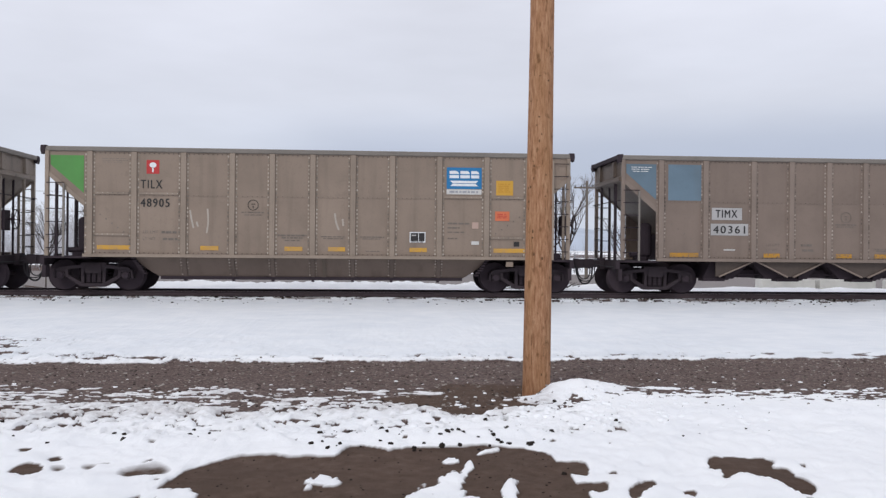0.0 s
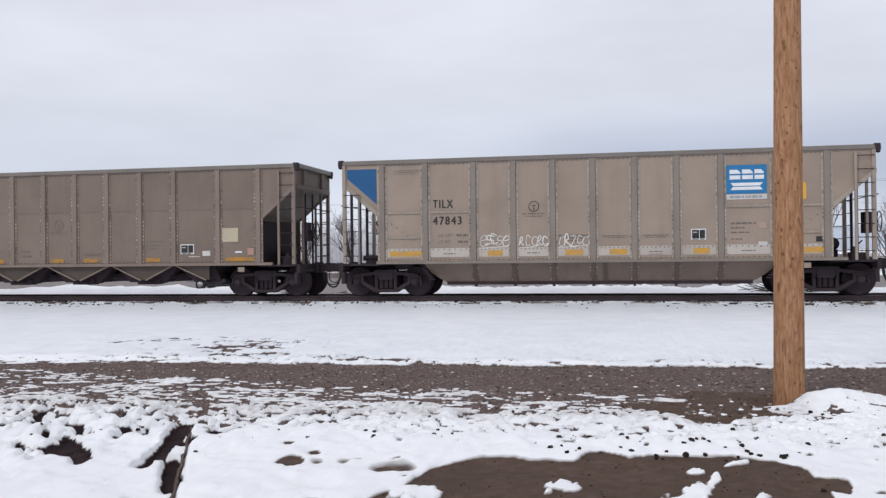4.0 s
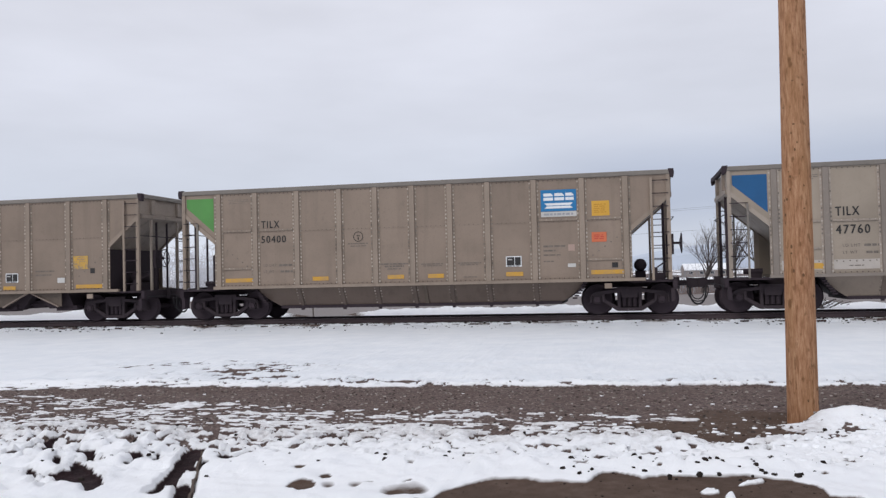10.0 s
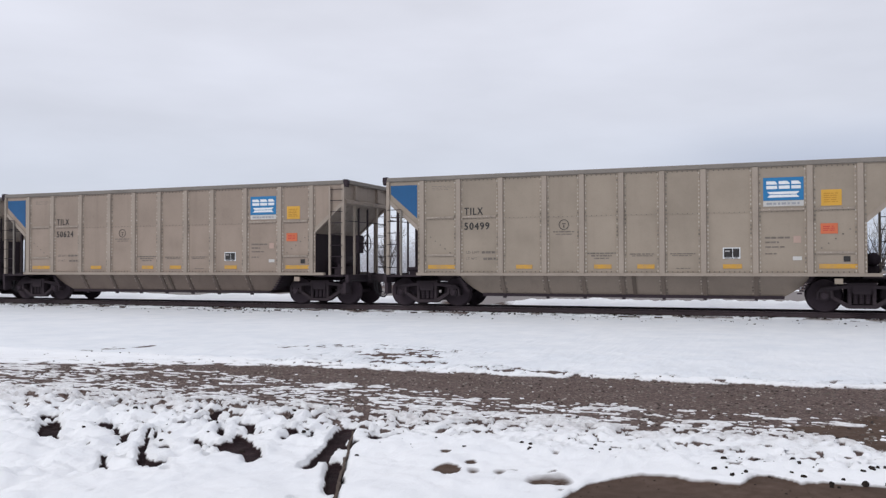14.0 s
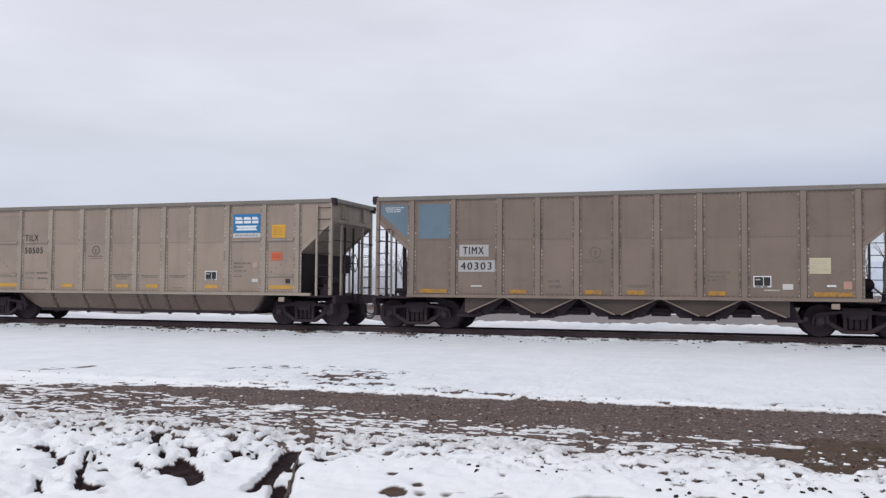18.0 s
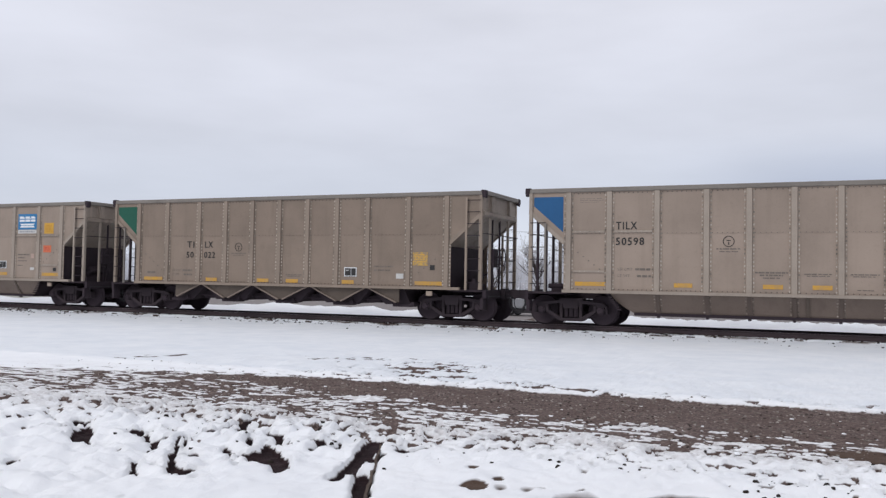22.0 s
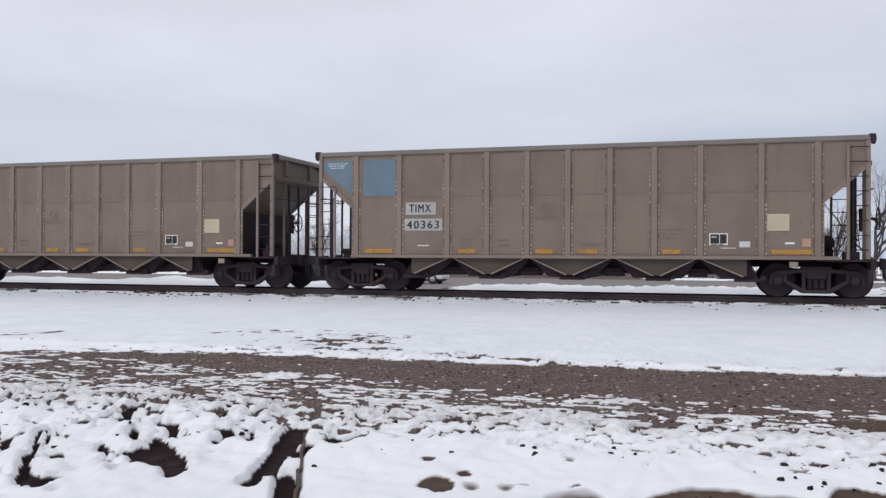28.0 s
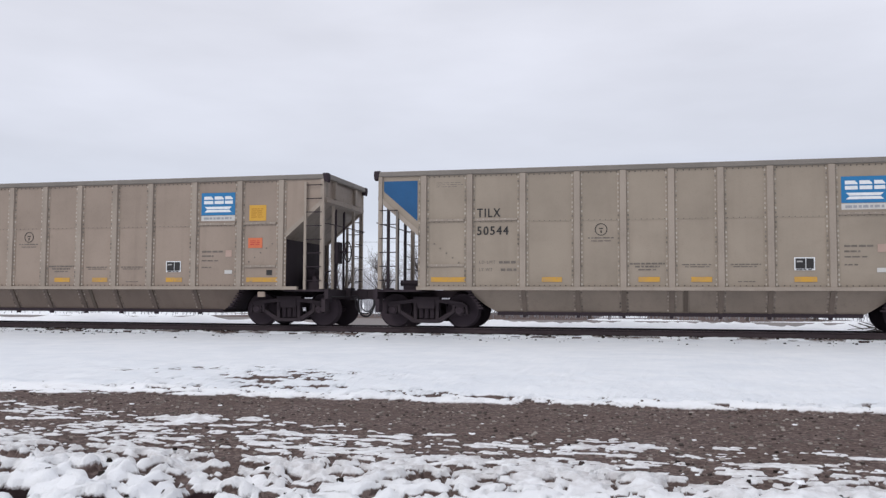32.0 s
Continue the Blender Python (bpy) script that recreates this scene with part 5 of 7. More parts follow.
    for i in range(18):
        a, b = 2 * math.pi * i / 18, 2 * math.pi * (i + 1) / 18
        rod(bm, (7.66, -0.62 + 0.28 * math.cos(a), 2.02 + 0.28 * math.sin(a)), (7.66, -0.62 + 0.28 * math.cos(b), 2.02 + 0.28 * math.sin(b)), 0.016, seg=5)
    for i in range(5):
        a = 2 * math.pi * i / 5
        rod(bm, (7.60, -0.62, 2.02), (7.66, -0.62 + 0.28 * math.cos(a), 2.02 + 0.28 * math.sin(a)), 0.012, seg=5)
    rod(bm, (7.40, -0.62, 2.02), (7.64, -0.62, 2.02), 0.035, seg=8)
    part("brake_wheel", bm, M_BLACK, car, "black spoked hand-brake wheel")
    bm = bmesh.new()
    quad_box(bm, 7.24, 7.44, -0.80, -0.44, 1.70, 2.28)
    rod(bm, (7.34, -0.62, 1.0), (7.34, -0.62, 1.75), 0.02, seg=6)
    part("brake_gear", bm, M_BLACK, car)
    bm = bmesh.new()
    lathe_y(bm, [(-0.55, 0.02), (-0.53, 0.14), (-0.47, 0.18), (0.35, 0.18), (0.41, 0.13), (0.43, 0.02)], 6.50, 1.42, 18)
    quad_box(bm, 6.35, 6.65, -0.4, 0.3, 0.985, 1.26)
    part("air_reservoir", bm, M_BLACK, car, "black steel air reservoir")
    bm = bmesh.new()
    quad_box(bm, 6.80, 7.15, -1.25, -0.8, 0.985, 1.18)
    quad_box(bm, 6.86, 6.96, -1.15, -1.0, 1.18, 1.34)
    rod(bm, (6.9, -1.1, 1.3), (7.2, -0.7, 1.5), 0.02)
    part("valve_set", bm, M_BLACK, car)
    bm = bmesh.new()
    quad_box(bm, -6.75, -6.45, -1.15, -0.75, 0.985, 1.10)
    rod(bm, (-6.9, -0.95, 1.16), (-6.4, -0.95, 1.16), 0.08, seg=10)
    part("brake_cylinder", bm, M_BLACK, car)
    bm = bmesh.new()
    quad_box(bm, -7.44, 7.44, -0.20, 0.20, 0.78, 0.97)
    part("centre_sill", bm, M_BLACK, car)
    bm = bmesh.new()
    quad_box(bm, 5.50, 5.70, -1.63, -1.58, 0.78, 0.92)
    part("tag_plate", bm, M_TAUPE, car, "small dusty tag plate")


RUNGS = {}
BOGIE = {}


def bogie_meshes():
    bm = bmesh.new()
    # side frame: arch, tension bar, columns and pedestals, seen from outside
    y0, y1 = -0.10, 0.10
    slab_xz(bm, [(-1.07, 0.60), (-0.96, 0.68), (-0.40, 0.735), (0.40, 0.735), (0.96, 0.68), (1.07, 0.60), (1.0, 0.565), (0.42, 0.645), (-0.42, 0.645), (-1.0, 0.565)], y0, y1)
    for e in (-1, 1):
        slab_xz(bm, [(e * 1.08, 0.61), (e * 1.12, 0.36), (e * 1.05, 0.36), (e * 1.03, 0.58)], y0 - 0.02, y1)
        slab_xz(bm, [(e * 0.78, 0.60), (e * 0.76, 0.38), (e * 0.68, 0.38), (e * 0.69, 0.62)], y0 - 0.02, y1)
        slab_xz(bm, [(e * 0.75, 0.50), (e * 0.72, 0.37), (e * 0.36, 0.13), (e * 0.24, 0.20)], y0, y1)
        slab_xz(bm, [(e * 0.345, 0.66), (e * 0.335, 0.20), (e * 0.245, 0.20), (e * 0.255, 0.66)], y0, y1)
        quad_box(bm, *sorted((e * 0.27, e * 0.33)), y0 - 0.025, y0, 0.44, 0.56)
    slab_xz(bm, [(-0.37, 0.22), (-0.34, 0.125), (0.34, 0.125), (0.37, 0.22)], y0 - 0.02, y1)
    bmesh.ops.bevel(bm, geom=bm.edges[:], offset=0.011, segments=1, affect="EDGES")
    # plate added behind the springs to block light and keep the gaps dark
    quad_box(bm, -0.26, 0.26, 0.05, 0.09, 0.22, 0.64)
    frame_me = to_mesh("side_frame", bm, M_BOGIE)
    bm = bmesh.new()
    for x in (-0.15, 0.0, 0.15):
        for k in range(5):
            rod(bm, (x, 0, 0.25 + k * 0.062), (x, 0, 0.306 + k * 0.062), 0.072, 0.066, seg=8)
    quad_box(bm, -0.25, 0.25, -0.09, 0.09, 0.55, 0.66)
    spring_me = to_mesh("spring_nest", bm, M_BLACK)
    bm = bmesh.new()
    for s in (-1, 1):
        y = s * 0.755
        lathe_y(bm, [(y - s * 0.07 - 0.0, 0.09), (y - s * 0.07, 0.465), (y - s * 0.045, 0.478), (y - s * 0.04, 0.457), (y + s * 0.06, 0.450)], 0, 0, 28, 0)
        lathe_y(bm, [(y + s * 0.061, 0.452), (y + s * 0.065, 0.40), (y + s * 0.045, 0.385), (y + s * 0.03, 0.20), (y + s * 0.09, 0.13), (y + s * 0.10, 0.02)], 0, 0, 28, 0)
        rod(bm, (0, y + s * 0.06, 0), (0, y + s * 0.40, 0), 0.075, seg=12)
        rod(bm, (0, y + s * 0.40, 0), (0, y + s * 0.44, 0), 0.10, 0.085, seg=14)
        for k in range(3):
            a = 2 * math.pi * k / 3
            rod(bm, (0.055 * math.cos(a), y + s * 0.44, 0.055 * math.sin(a)), (0.055 * math.cos(a), y + s * 0.46, 0.055 * math.sin(a)), 0.018, seg=6)
    rod(bm, (0, -0.75, 0), (0, 0.75, 0), 0.085, seg=10)
    wheel_me = to_mesh("wheelset", bm, [M_WHEEL, M_TREAD])
    bm = bmesh.new()
    quad_box(bm, -0.22, 0.22, -1.15, 1.15, 0.50, 0.74)
    quad_box(bm, -0.9, 0.9, -0.12, 0.12, 0.30, 0.40)
    quad_box(bm, -0.35, 0.35, -1.12, -0.85, 0.70, 0.80)
    bol_me = to_mesh("bogie", bm, M_BOGIE)
    bm = bmesh.new()
    quad_box(bm, -0.13, 0.13, -0.11, 0.10, 0.09, 0.16)
    rod(bm, (0, -0.13, 0.0), (0, 0.10, 0.0), 0.125, seg=16)
    box_me = to_mesh("bearing_adapter", bm, M_BOGIE)
    BOGIE.update(frame=frame_me, spring=spring_me, wheel=wheel_me, bolster=bol_me, box=box_me)


def add_bogies(car):
    if not BOGIE:
        bogie_meshes()
    for e in (-1, 1):
        b = piece("bogie", BOGIE["bolster"], car, pose(e * 6.17, 0, 0), "dusty black three-piece freight bogie")
        for s in (-1, 1):
            piece("side_frame", BOGIE["frame"], b, pose(0, s * 1.03, 0, 0, 0, 0 if s < 0 else 180))
            tagged(piece("spring_nest", BOGIE["spring"], b, pose(0, s * 1.03, 0)), kind="stuff")
            for w in (-1, 1):
                piece("bearing_adapter", BOGIE["box"], b, pose(w * 0.9, s * 1.03, 0.457, 0, 0, 0 if s < 0 else 180))
        for w in (-1, 1):
            piece("wheelset", BOGIE["wheel"], b, pose(w * 0.9, 0, 0.457), "dusty steel wheels on their axle")


RIBS_A = [-6.13, -4.93, -3.58, -2.24, -1.13, 0.0, 1.13, 2.24, 3.58, 4.93, 6.13]
RIBS_D = [-6.13, -4.83, -3.41, -2.26, -1.14, -0.02, 1.12, 2.25, 3.42, 4.83, 6.13]
RIBS_B = [-6.17, -4.85, -3.42, -2.28, -1.15, -0.04, 1.08, 2.22, 3.37, 4.84, 6.16]
YELLOW_A = [(-5.93, -5.03), (-3.11, -2.61), (-0.78, -0.28), (0.44, 0.92), (2.74, 3.23), (5.14, 6.05)]
YELLOW_B = [(-5.90, -5.05), (-3.10, -2.62), (-0.92, -0.44), (0.26, 0.74), (2.43, 2.88), (5.08, 6.02)]


def dots(parent, mat, spots):
    bm = bmesh.new()
    for x, z in spots:
        rivet(bm, x, YP - 0.004, z, 0, 0.016, 0.010)
    tagged(part("bolt_head_row", bm, mat, parent), kind="stuff")


def tub_car(ribs, banded=False):
    """Car with a deep one-piece belly between the bogies; marks keep their place between the ribs."""

    def at(x):
        return float(np.interp(x, RIBS_A, ribs))

    upper, lower = (2.468, 1.745) if banded else (2.75, 1.60)

    car = thing("hopper_car", "taupe steel coal hopper car with a deep tub belly, on snowy rails", "hopper car", group="cars of the coal train")
    side_parts(car, ribs, M_TAUPE, M_TAUPE_EDGE, M_RIVET, not banded)
    end_parts(car, M_TAUPE, M_TAUPE_EDGE, M_SLOPE)
    # belly
    n = 8
    for s in (-1, 1):
        bm = bmesh.new()

        def yy(z):
            return s * (1.50 - (0.975 - z) * 0.62)
        xs = [4.90 - 0.62 * (k / n) ** 1.6 for k in range(n + 1)]
        zs = [0.975 - 0.56 * k / n for k in range(n + 1)]
        prev = None
        for x, z in zip(xs, zs):
            row = [bm.verts.new((q, yy(z), z)) for q in (-x, x)]
            if prev:
                bm.faces.new((prev[0], prev[1], row[1], row[0]))
            prev = row
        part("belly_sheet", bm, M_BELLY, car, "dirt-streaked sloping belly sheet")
        if s < 0:
            for k in ribs[2:6] + [at(0.32)] + ribs[6:9]:
                x = k
                bm = bmesh.new()
                dark = x == at(0.32)
                w = 0.05
                v = [(x - w, yy(0.975) - 0.035, 0.975), (x + w, yy(0.975) - 0.035, 0.975), (x + w, yy(0.42) - 0.035, 0.42), (x - w, yy(0.42) - 0.035, 0.42)]
                a = [bm.verts.new(p) for p in v]
                b = [bm.verts.new((p[0], p[1] + 0.04, p[2])) for p in v]
                bm.faces.new(a)
                for i in range(4):
                    bm.faces.new((a[i], a[(i + 1) % 4], b[(i + 1) % 4], b[i]))
                if not dark:
                    for q in (-0.09, 0.09):
                        for k in range(6):
                            z = 0.92 - k * 0.085
                            rivet(bm, x + q, yy(z) + 0.002, z, 1, 0.019)
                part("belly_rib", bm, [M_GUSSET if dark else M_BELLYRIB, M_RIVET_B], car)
    for e in (-1, 1):
        bm = bmesh.new()
        prev = None
        for k in range(n + 1):
            x, z = e * (4.90 - 0.62 * (k / n) ** 1.6), 0.975 - 0.56 * k / n
            h = 1.50 - (0.975 - z) * 0.62
            row = [bm.verts.new((x, -h, z)), bm.verts.new((x, h, z))]
            if prev:
                bm.faces.new((prev[0], prev[1], row[1], row[0]))
            prev = row
        part("belly_end", bm, M_BLACK, car)
    bm = bmesh.new()
    quad_box(bm, -4.28, 4.28, -1.20, 1.20, 0.35, 0.44)
    for x in ribs[2:9]:
        quad_box(bm, x - 0.05, x + 0.03, -1.22, -1.12, 0.30, 0.37)
    part("door_beam", bm, M_BLACK, car, "black discharge door beam")
    bm = bmesh.new()
    quad_box(bm, -0.06, 0.06, -0.11, 0.11, -0.02, 0.02)
    cleat = to_mesh("belly_cleat", bm, M_BLACK)
    for e in (-1, 1):
        for k in range(7):
            piece("belly_cleat", cleat, car, pose(e * (4.96 - 0.05 * k), -1.41, 0.94 - 0.07 * k))
    # short rails across the first and last bays
    for a, b in ((-5.99, -5.07), (-4.79, -3.72), (3.72, 4.79), (5.07, 5.99)):
        a, b = at(a), at(b)
        for z in ((upper, lower) if abs(a) > 5 or abs(b) > 5 else (upper,)):
            bm = bmesh.new()
            quad_box(bm, a, b, YP - 0.035, YP - 0.005, z - 0.03, z + 0.03)
            k = a + 0.07
            while k < b:
                rivet(bm, k, YP - 0.035, z + 0.005, 1, 0.011)
                k += 0.14
            part("stiffener", bm, [M_TAUPE_EDGE, M_RIVET], car)
    dots(car, M_INKSOFT, [(-5.85 + 0.16 * k, 2.15 - 0.12 * k) for k in range(5)] + [(5.2 + 0.17 * k, 1.72 + 0.12 * k) for k in range(5)])
    if banded:
        for a, b in zip(ribs, ribs[1:]):
            band = decal("primer_band", a + 0.13, b - 0.13, 1.165, 1.425, M_PRIMER, car, "scuffed pale primer band", y=YP - 0.003, t=0.003)
            if ribs.index(a) in (1, 3, 6, 8):
                bars("small_print", [((a + b) / 2 - 0.18, (a + b) / 2 + 0.18, 1.25, 0.022)], M_INKSOFT, band, YP - 0.010)
            dots(band, M_INKSOFT, [(a + 0.22 + (b - a - 0.44) * k / 6, 1.39 - 0.014 * (k % 2)) for k in range(7)])
    for a, b in YELLOW_A:
        decal("reflective_strip", at(a), at(b), 1.19 if banded else 1.18, 1.345 if banded else 1.30, M_YELLOW, car, "yellow reflective strip")
    side = -0.06 if banded else 0.0
    low = -0.17 if banded else 0.0
    logo_sign(car, at(3.78) + side, at(4.78) + side, 2.99 + low * 1.1, 3.60 - 0.02 * banded)
    a, b = at(5.20), at(5.20) + 0.49
    p = decal("placard", a, b, 2.82 + low * 1.15, 3.24 + low, M_AMBER, car, "amber placard with faint print")
    bars("small_print", [(a + 0.06, a + 0.40, 3.13 + low - 0.055 * k, 0.02) for k in range(5)], weathered("amber_print", (0.45, 0.22, 0.03), (0.3, 0.15, 0.05)), p, YP - 0.013)
    orange = -0.24 if banded else 0.0
    p = decal("placard", a - 0.02, a + 0.39, 2.09 + orange, 2.36 + orange, M_ORANGE, car, "orange placard with faint print")
    bars("small_print", [(a + 0.04, a + 0.32, 2.27 + orange - 0.05 * k, 0.018) for k in range(3)], M_RED, p, YP - 0.013)
    lift = 0.12 if banded else 0.0
    badge(car, at(-1.66), 2.46 + lift)
    bars("small_print", [(at(-1.98), at(-1.36), 2.24 + lift, 0.03), (at(-1.90), at(-1.42), 2.17 + lift, 0.022)], M_INKSOFT, car)
    load_data(car, at(-4.68) + lift, at(-4.27) + lift, at(-4.18) + lift, at(-3.74) + lift, 1.64 + lift, 1.45 + lift)
    bars("small_print", [(at(-0.98), at(-0.16), 1.60 + lift, 0.04), (at(-0.86), at(-0.28), 1.53 + lift, 0.04), (at(-0.78), at(-0.36), 1.46 + lift, 0.03)], M_INKSOFT, car)
    bars("small_print", [(at(0.24), at(0.92), 1.58 + lift, 0.025), (at(0.3), at(0.86), 1.53 + lift, 0.02)], M_INKSOFT, car)
    bars("small_print", [(at(1.34), at(2.02), 1.58 + lift, 0.025), (at(1.4), at(1.96), 1.53 + lift, 0.02), (at(1.5), at(1.9), 1.18, 0.02)], M_INKSOFT, car)
    bars("small_print", [(at(3.82), at(4.44), 1.98, 0.045), (at(3.82), at(4.16), 1.86, 0.04), (at(3.82), at(4.30), 1.74, 0.03), (at(3.82), at(4.10), 1.56, 0.03)], M_INKSOFT, car)
    decal("small_placard", at(4.52), at(4.70), 1.86, 2.04, weathered("faded_pink", (0.43, 0.31, 0.26), (0.4, 0.3, 0.25)), car)
    decal("small_placard", at(4.50), at(4.72), 1.40, 1.50, M_OFFWHITE, car)
    bars("small_print", [(at(-5.8), at(-5.1), 3.70, 0.012), (at(-5.8), at(-5.1), 3.65, 0.012), (at(-5.8), at(-5.2), 3.60, 0.012)], M_INKSOFT, car)
    data_plate(car, at(2.74) + side, at(3.19) + side, 1.45 + lift, 1.75 + lift)
    p = decal("small_placard", at(5.72) + 0.16 * banded, at(5.88) + 0.16 * banded, 1.36 + lift, 1.50 + lift, M_INK, car)
    add_bogies(car)
    return car


def gusset_car(name_label, body, edge, rivet_mat):
    """Car with five open hopper vees under the side sill."""
    car = thing("hopper_car", name_label, "hopper car", group="cars of the coal train")
    side_parts(car, RIBS_B, body, edge, rivet_mat)
    end_parts(car, body, edge, M_SLOPE_DARK if body is M_BROWN else M_SLOPE)
    vees = [(-4.50, -4.50, -3.38), (-3.28, -2.26, -1.22), (-1.08, 0.0, 1.08), (1.22, 2.28, 3.28), (3.38, 4.50, 4.50)]
    for a, m, b in vees:
        bm = bmesh.new()
        slab_xz(bm, [(a, 0.975), (b, 0.975), (m + 0.10 * (b > m), 0.545), (m - 0.10 * (a < m), 0.545)], -1.50, -1.47)
        part("gusset", bm, M_BELLY_B if body is M_BROWN else M_GUSSET, car, "triangular hopper gusset plate")
        for p, q in ((a, m - 0.10), (b, m + 0.10)):
            if abs(p - m) < 0.2:
                continue
            bm = bmesh.new()
            slab_xz(bm, [(p, 0.968), (p + math.copysign(0.07, m - p), 0.975), (q + math.copysign(0.02, m - p), 0.555), (q, 0.52)], -1.56, -1.47)
            part("gusset_flange", bm, M_BROWN_EDGE, car)
        bm = bmesh.new()
        slab_xz(bm, [(a - 0.05, 0.97), (b + 0.05, 0.97), (min(m + 0.62, b + 0.3), 0.47), (max(m - 0.62, a - 0.3), 0.47)], -1.25, 1.25)
        part("hopper_chute", bm, M_BLACK, car, "black hopper chute")
        bm = bmesh.new()
        quad_box(bm, m - 0.30, m + 0.34, -1.34, -0.9, 0.40, 0.48)
        rod(bm, (m + 0.4, -1.36, 0.50), (m + 0.4, -0.8, 0.50), 0.07, seg=8)
        part("door_latch", bm, M_BLACK, car)
    bm = bmesh.new()
    for x in (-3.33, -1.15, 1.15, 3.33):
        rod(bm, (x - 0.7, -0.7, 0.56), (x + 0.7, -0.7, 0.62), 0.03, seg=6)
        quad_box(bm, x - 0.28, x + 0.22, -0.95, -0.4, 0.50, 0.72)
    rod(bm, (-4.6, -1.05, 0.60), (4.6, -1.05, 0.60), 0.025, seg=6)
    quad_box(bm, -4.5, 4.5, -0.75, 0.75, 0.60, 0.97)
    part("brake_rigging", bm, M_BLACK, car)
    dots(car, M_INKSOFT, [(-5.85 + 0.19 * k, 2.05 - 0.14 * k) for k in range(5)] + [(5.2 + 0.19 * k, 1.5 + 0.14 * k) for k in range(5)])
    for a, b in YELLOW_B:
        decal("reflective_strip", a, b, 1.105, 1.225, M_YELLOW_DULL if body is M_BROWN else M_YELLOW, car, "yellow reflective strip")
    data_plate(car, 3.59, 4.04, 1.34, 1.64) if body is M_BROWN else data_plate(car, 2.52, 2.98, 1.34, 1.64)
    bars("small_print", [(2.42, 3.0, 1.72, 0.04), (2.42, 2.9, 1.60, 0.04), (2.42, 2.8, 1.50, 0.04)] if body is M_BROWN else [(3.62, 4.3, 1.66, 0.04), (3.62, 4.2, 1.54, 0.04)], M_INKSOFT, car)
    badge(car, -0.62 if body is M_BROWN else -1.72, 2.30, 0.16 if body is M_BROWN else 0.15)
    bars("small_print", [(-0.95, -0.30, 2.07, 0.03), (-0.92, -0.35, 2.01, 0.02)] if body is M_BROWN else [(-2.02, -1.40, 2.07, 0.03), (-1.96, -1.5, 2.01, 0.02)], M_INKSOFT, car)
    if body is M_BROWN:
        load_data(car, -3.02, -2.62, -1.98, -1.60, 1.44, 1.29)
    else:
        load_data(car, -4.62, -4.22, -4.13, -3.72, 1.44, 1.29)
    bars("small_print", [(0.26, 0.88, 1.36, 0.025), (0.32, 0.8, 1.31, 0.02)], M_INKSOFT, car)
    if body is M_BROWN:
        p = decal("placard", 4.98, 5.50, 1.70, 2.12, M_CREAM, car, "cream placard with faint print")
        bars("small_print", [(5.03, 5.42, 2.02 - 0.06 * k, 0.02) for k in range(5)], M_PALE, p, YP - 0.013)
        decal("small_placard", 4.32, 4.58, 1.28, 1.43, M_OFFWHITE, car)
        decal("small_placard", 5.40, 5.62, 1.36, 1.41, M_WHITE, car)
        decal("small_placard", 5.80, 6.00, 1.30, 1.50, weathered("faded_pink_sticker", (0.46, 0.27, 0.21), (0.4, 0.3, 0.25)), car)
        decal("small_placard", 3.86, 4.24, 1.24, 1.28, M_PALE, car)
        decal("small_placard", -4.30, -3.96, 1.30, 1.34, M_OFFWHITE, car)
        decal("paint_square", -5.96, -4.98, 2.74, 3.78, M_GREYBLUE, car, "faded grey-blue painted square")
    else:
        p = decal("placard", 5.00, 5.52, 1.72, 2.14, chipped("flaking_amber", (0.53, 0.325, 0.075), (0.40, 0.26, 0.10), (0.26, 0.205, 0.155), 0.48), car, "flaking amber placard with faint print")
        bars("small_print", [(5.06, 5.44, 2.05 - 0.07 * k, 0.02) for k in range(4)], M_AMBER, p, YP - 0.013)
        decal("small_placard", 4.42, 4.68, 1.30, 1.46, M_OFFWHITE, car)
        decal("small_placard", 5.60, 5.76, 1.58, 1.74, M_INK, car)
        bars("small_print", [(-5.75, -5.4, 1.36, 0.06)], M_INKSOFT, car)
    add_bogies(car)
    return car


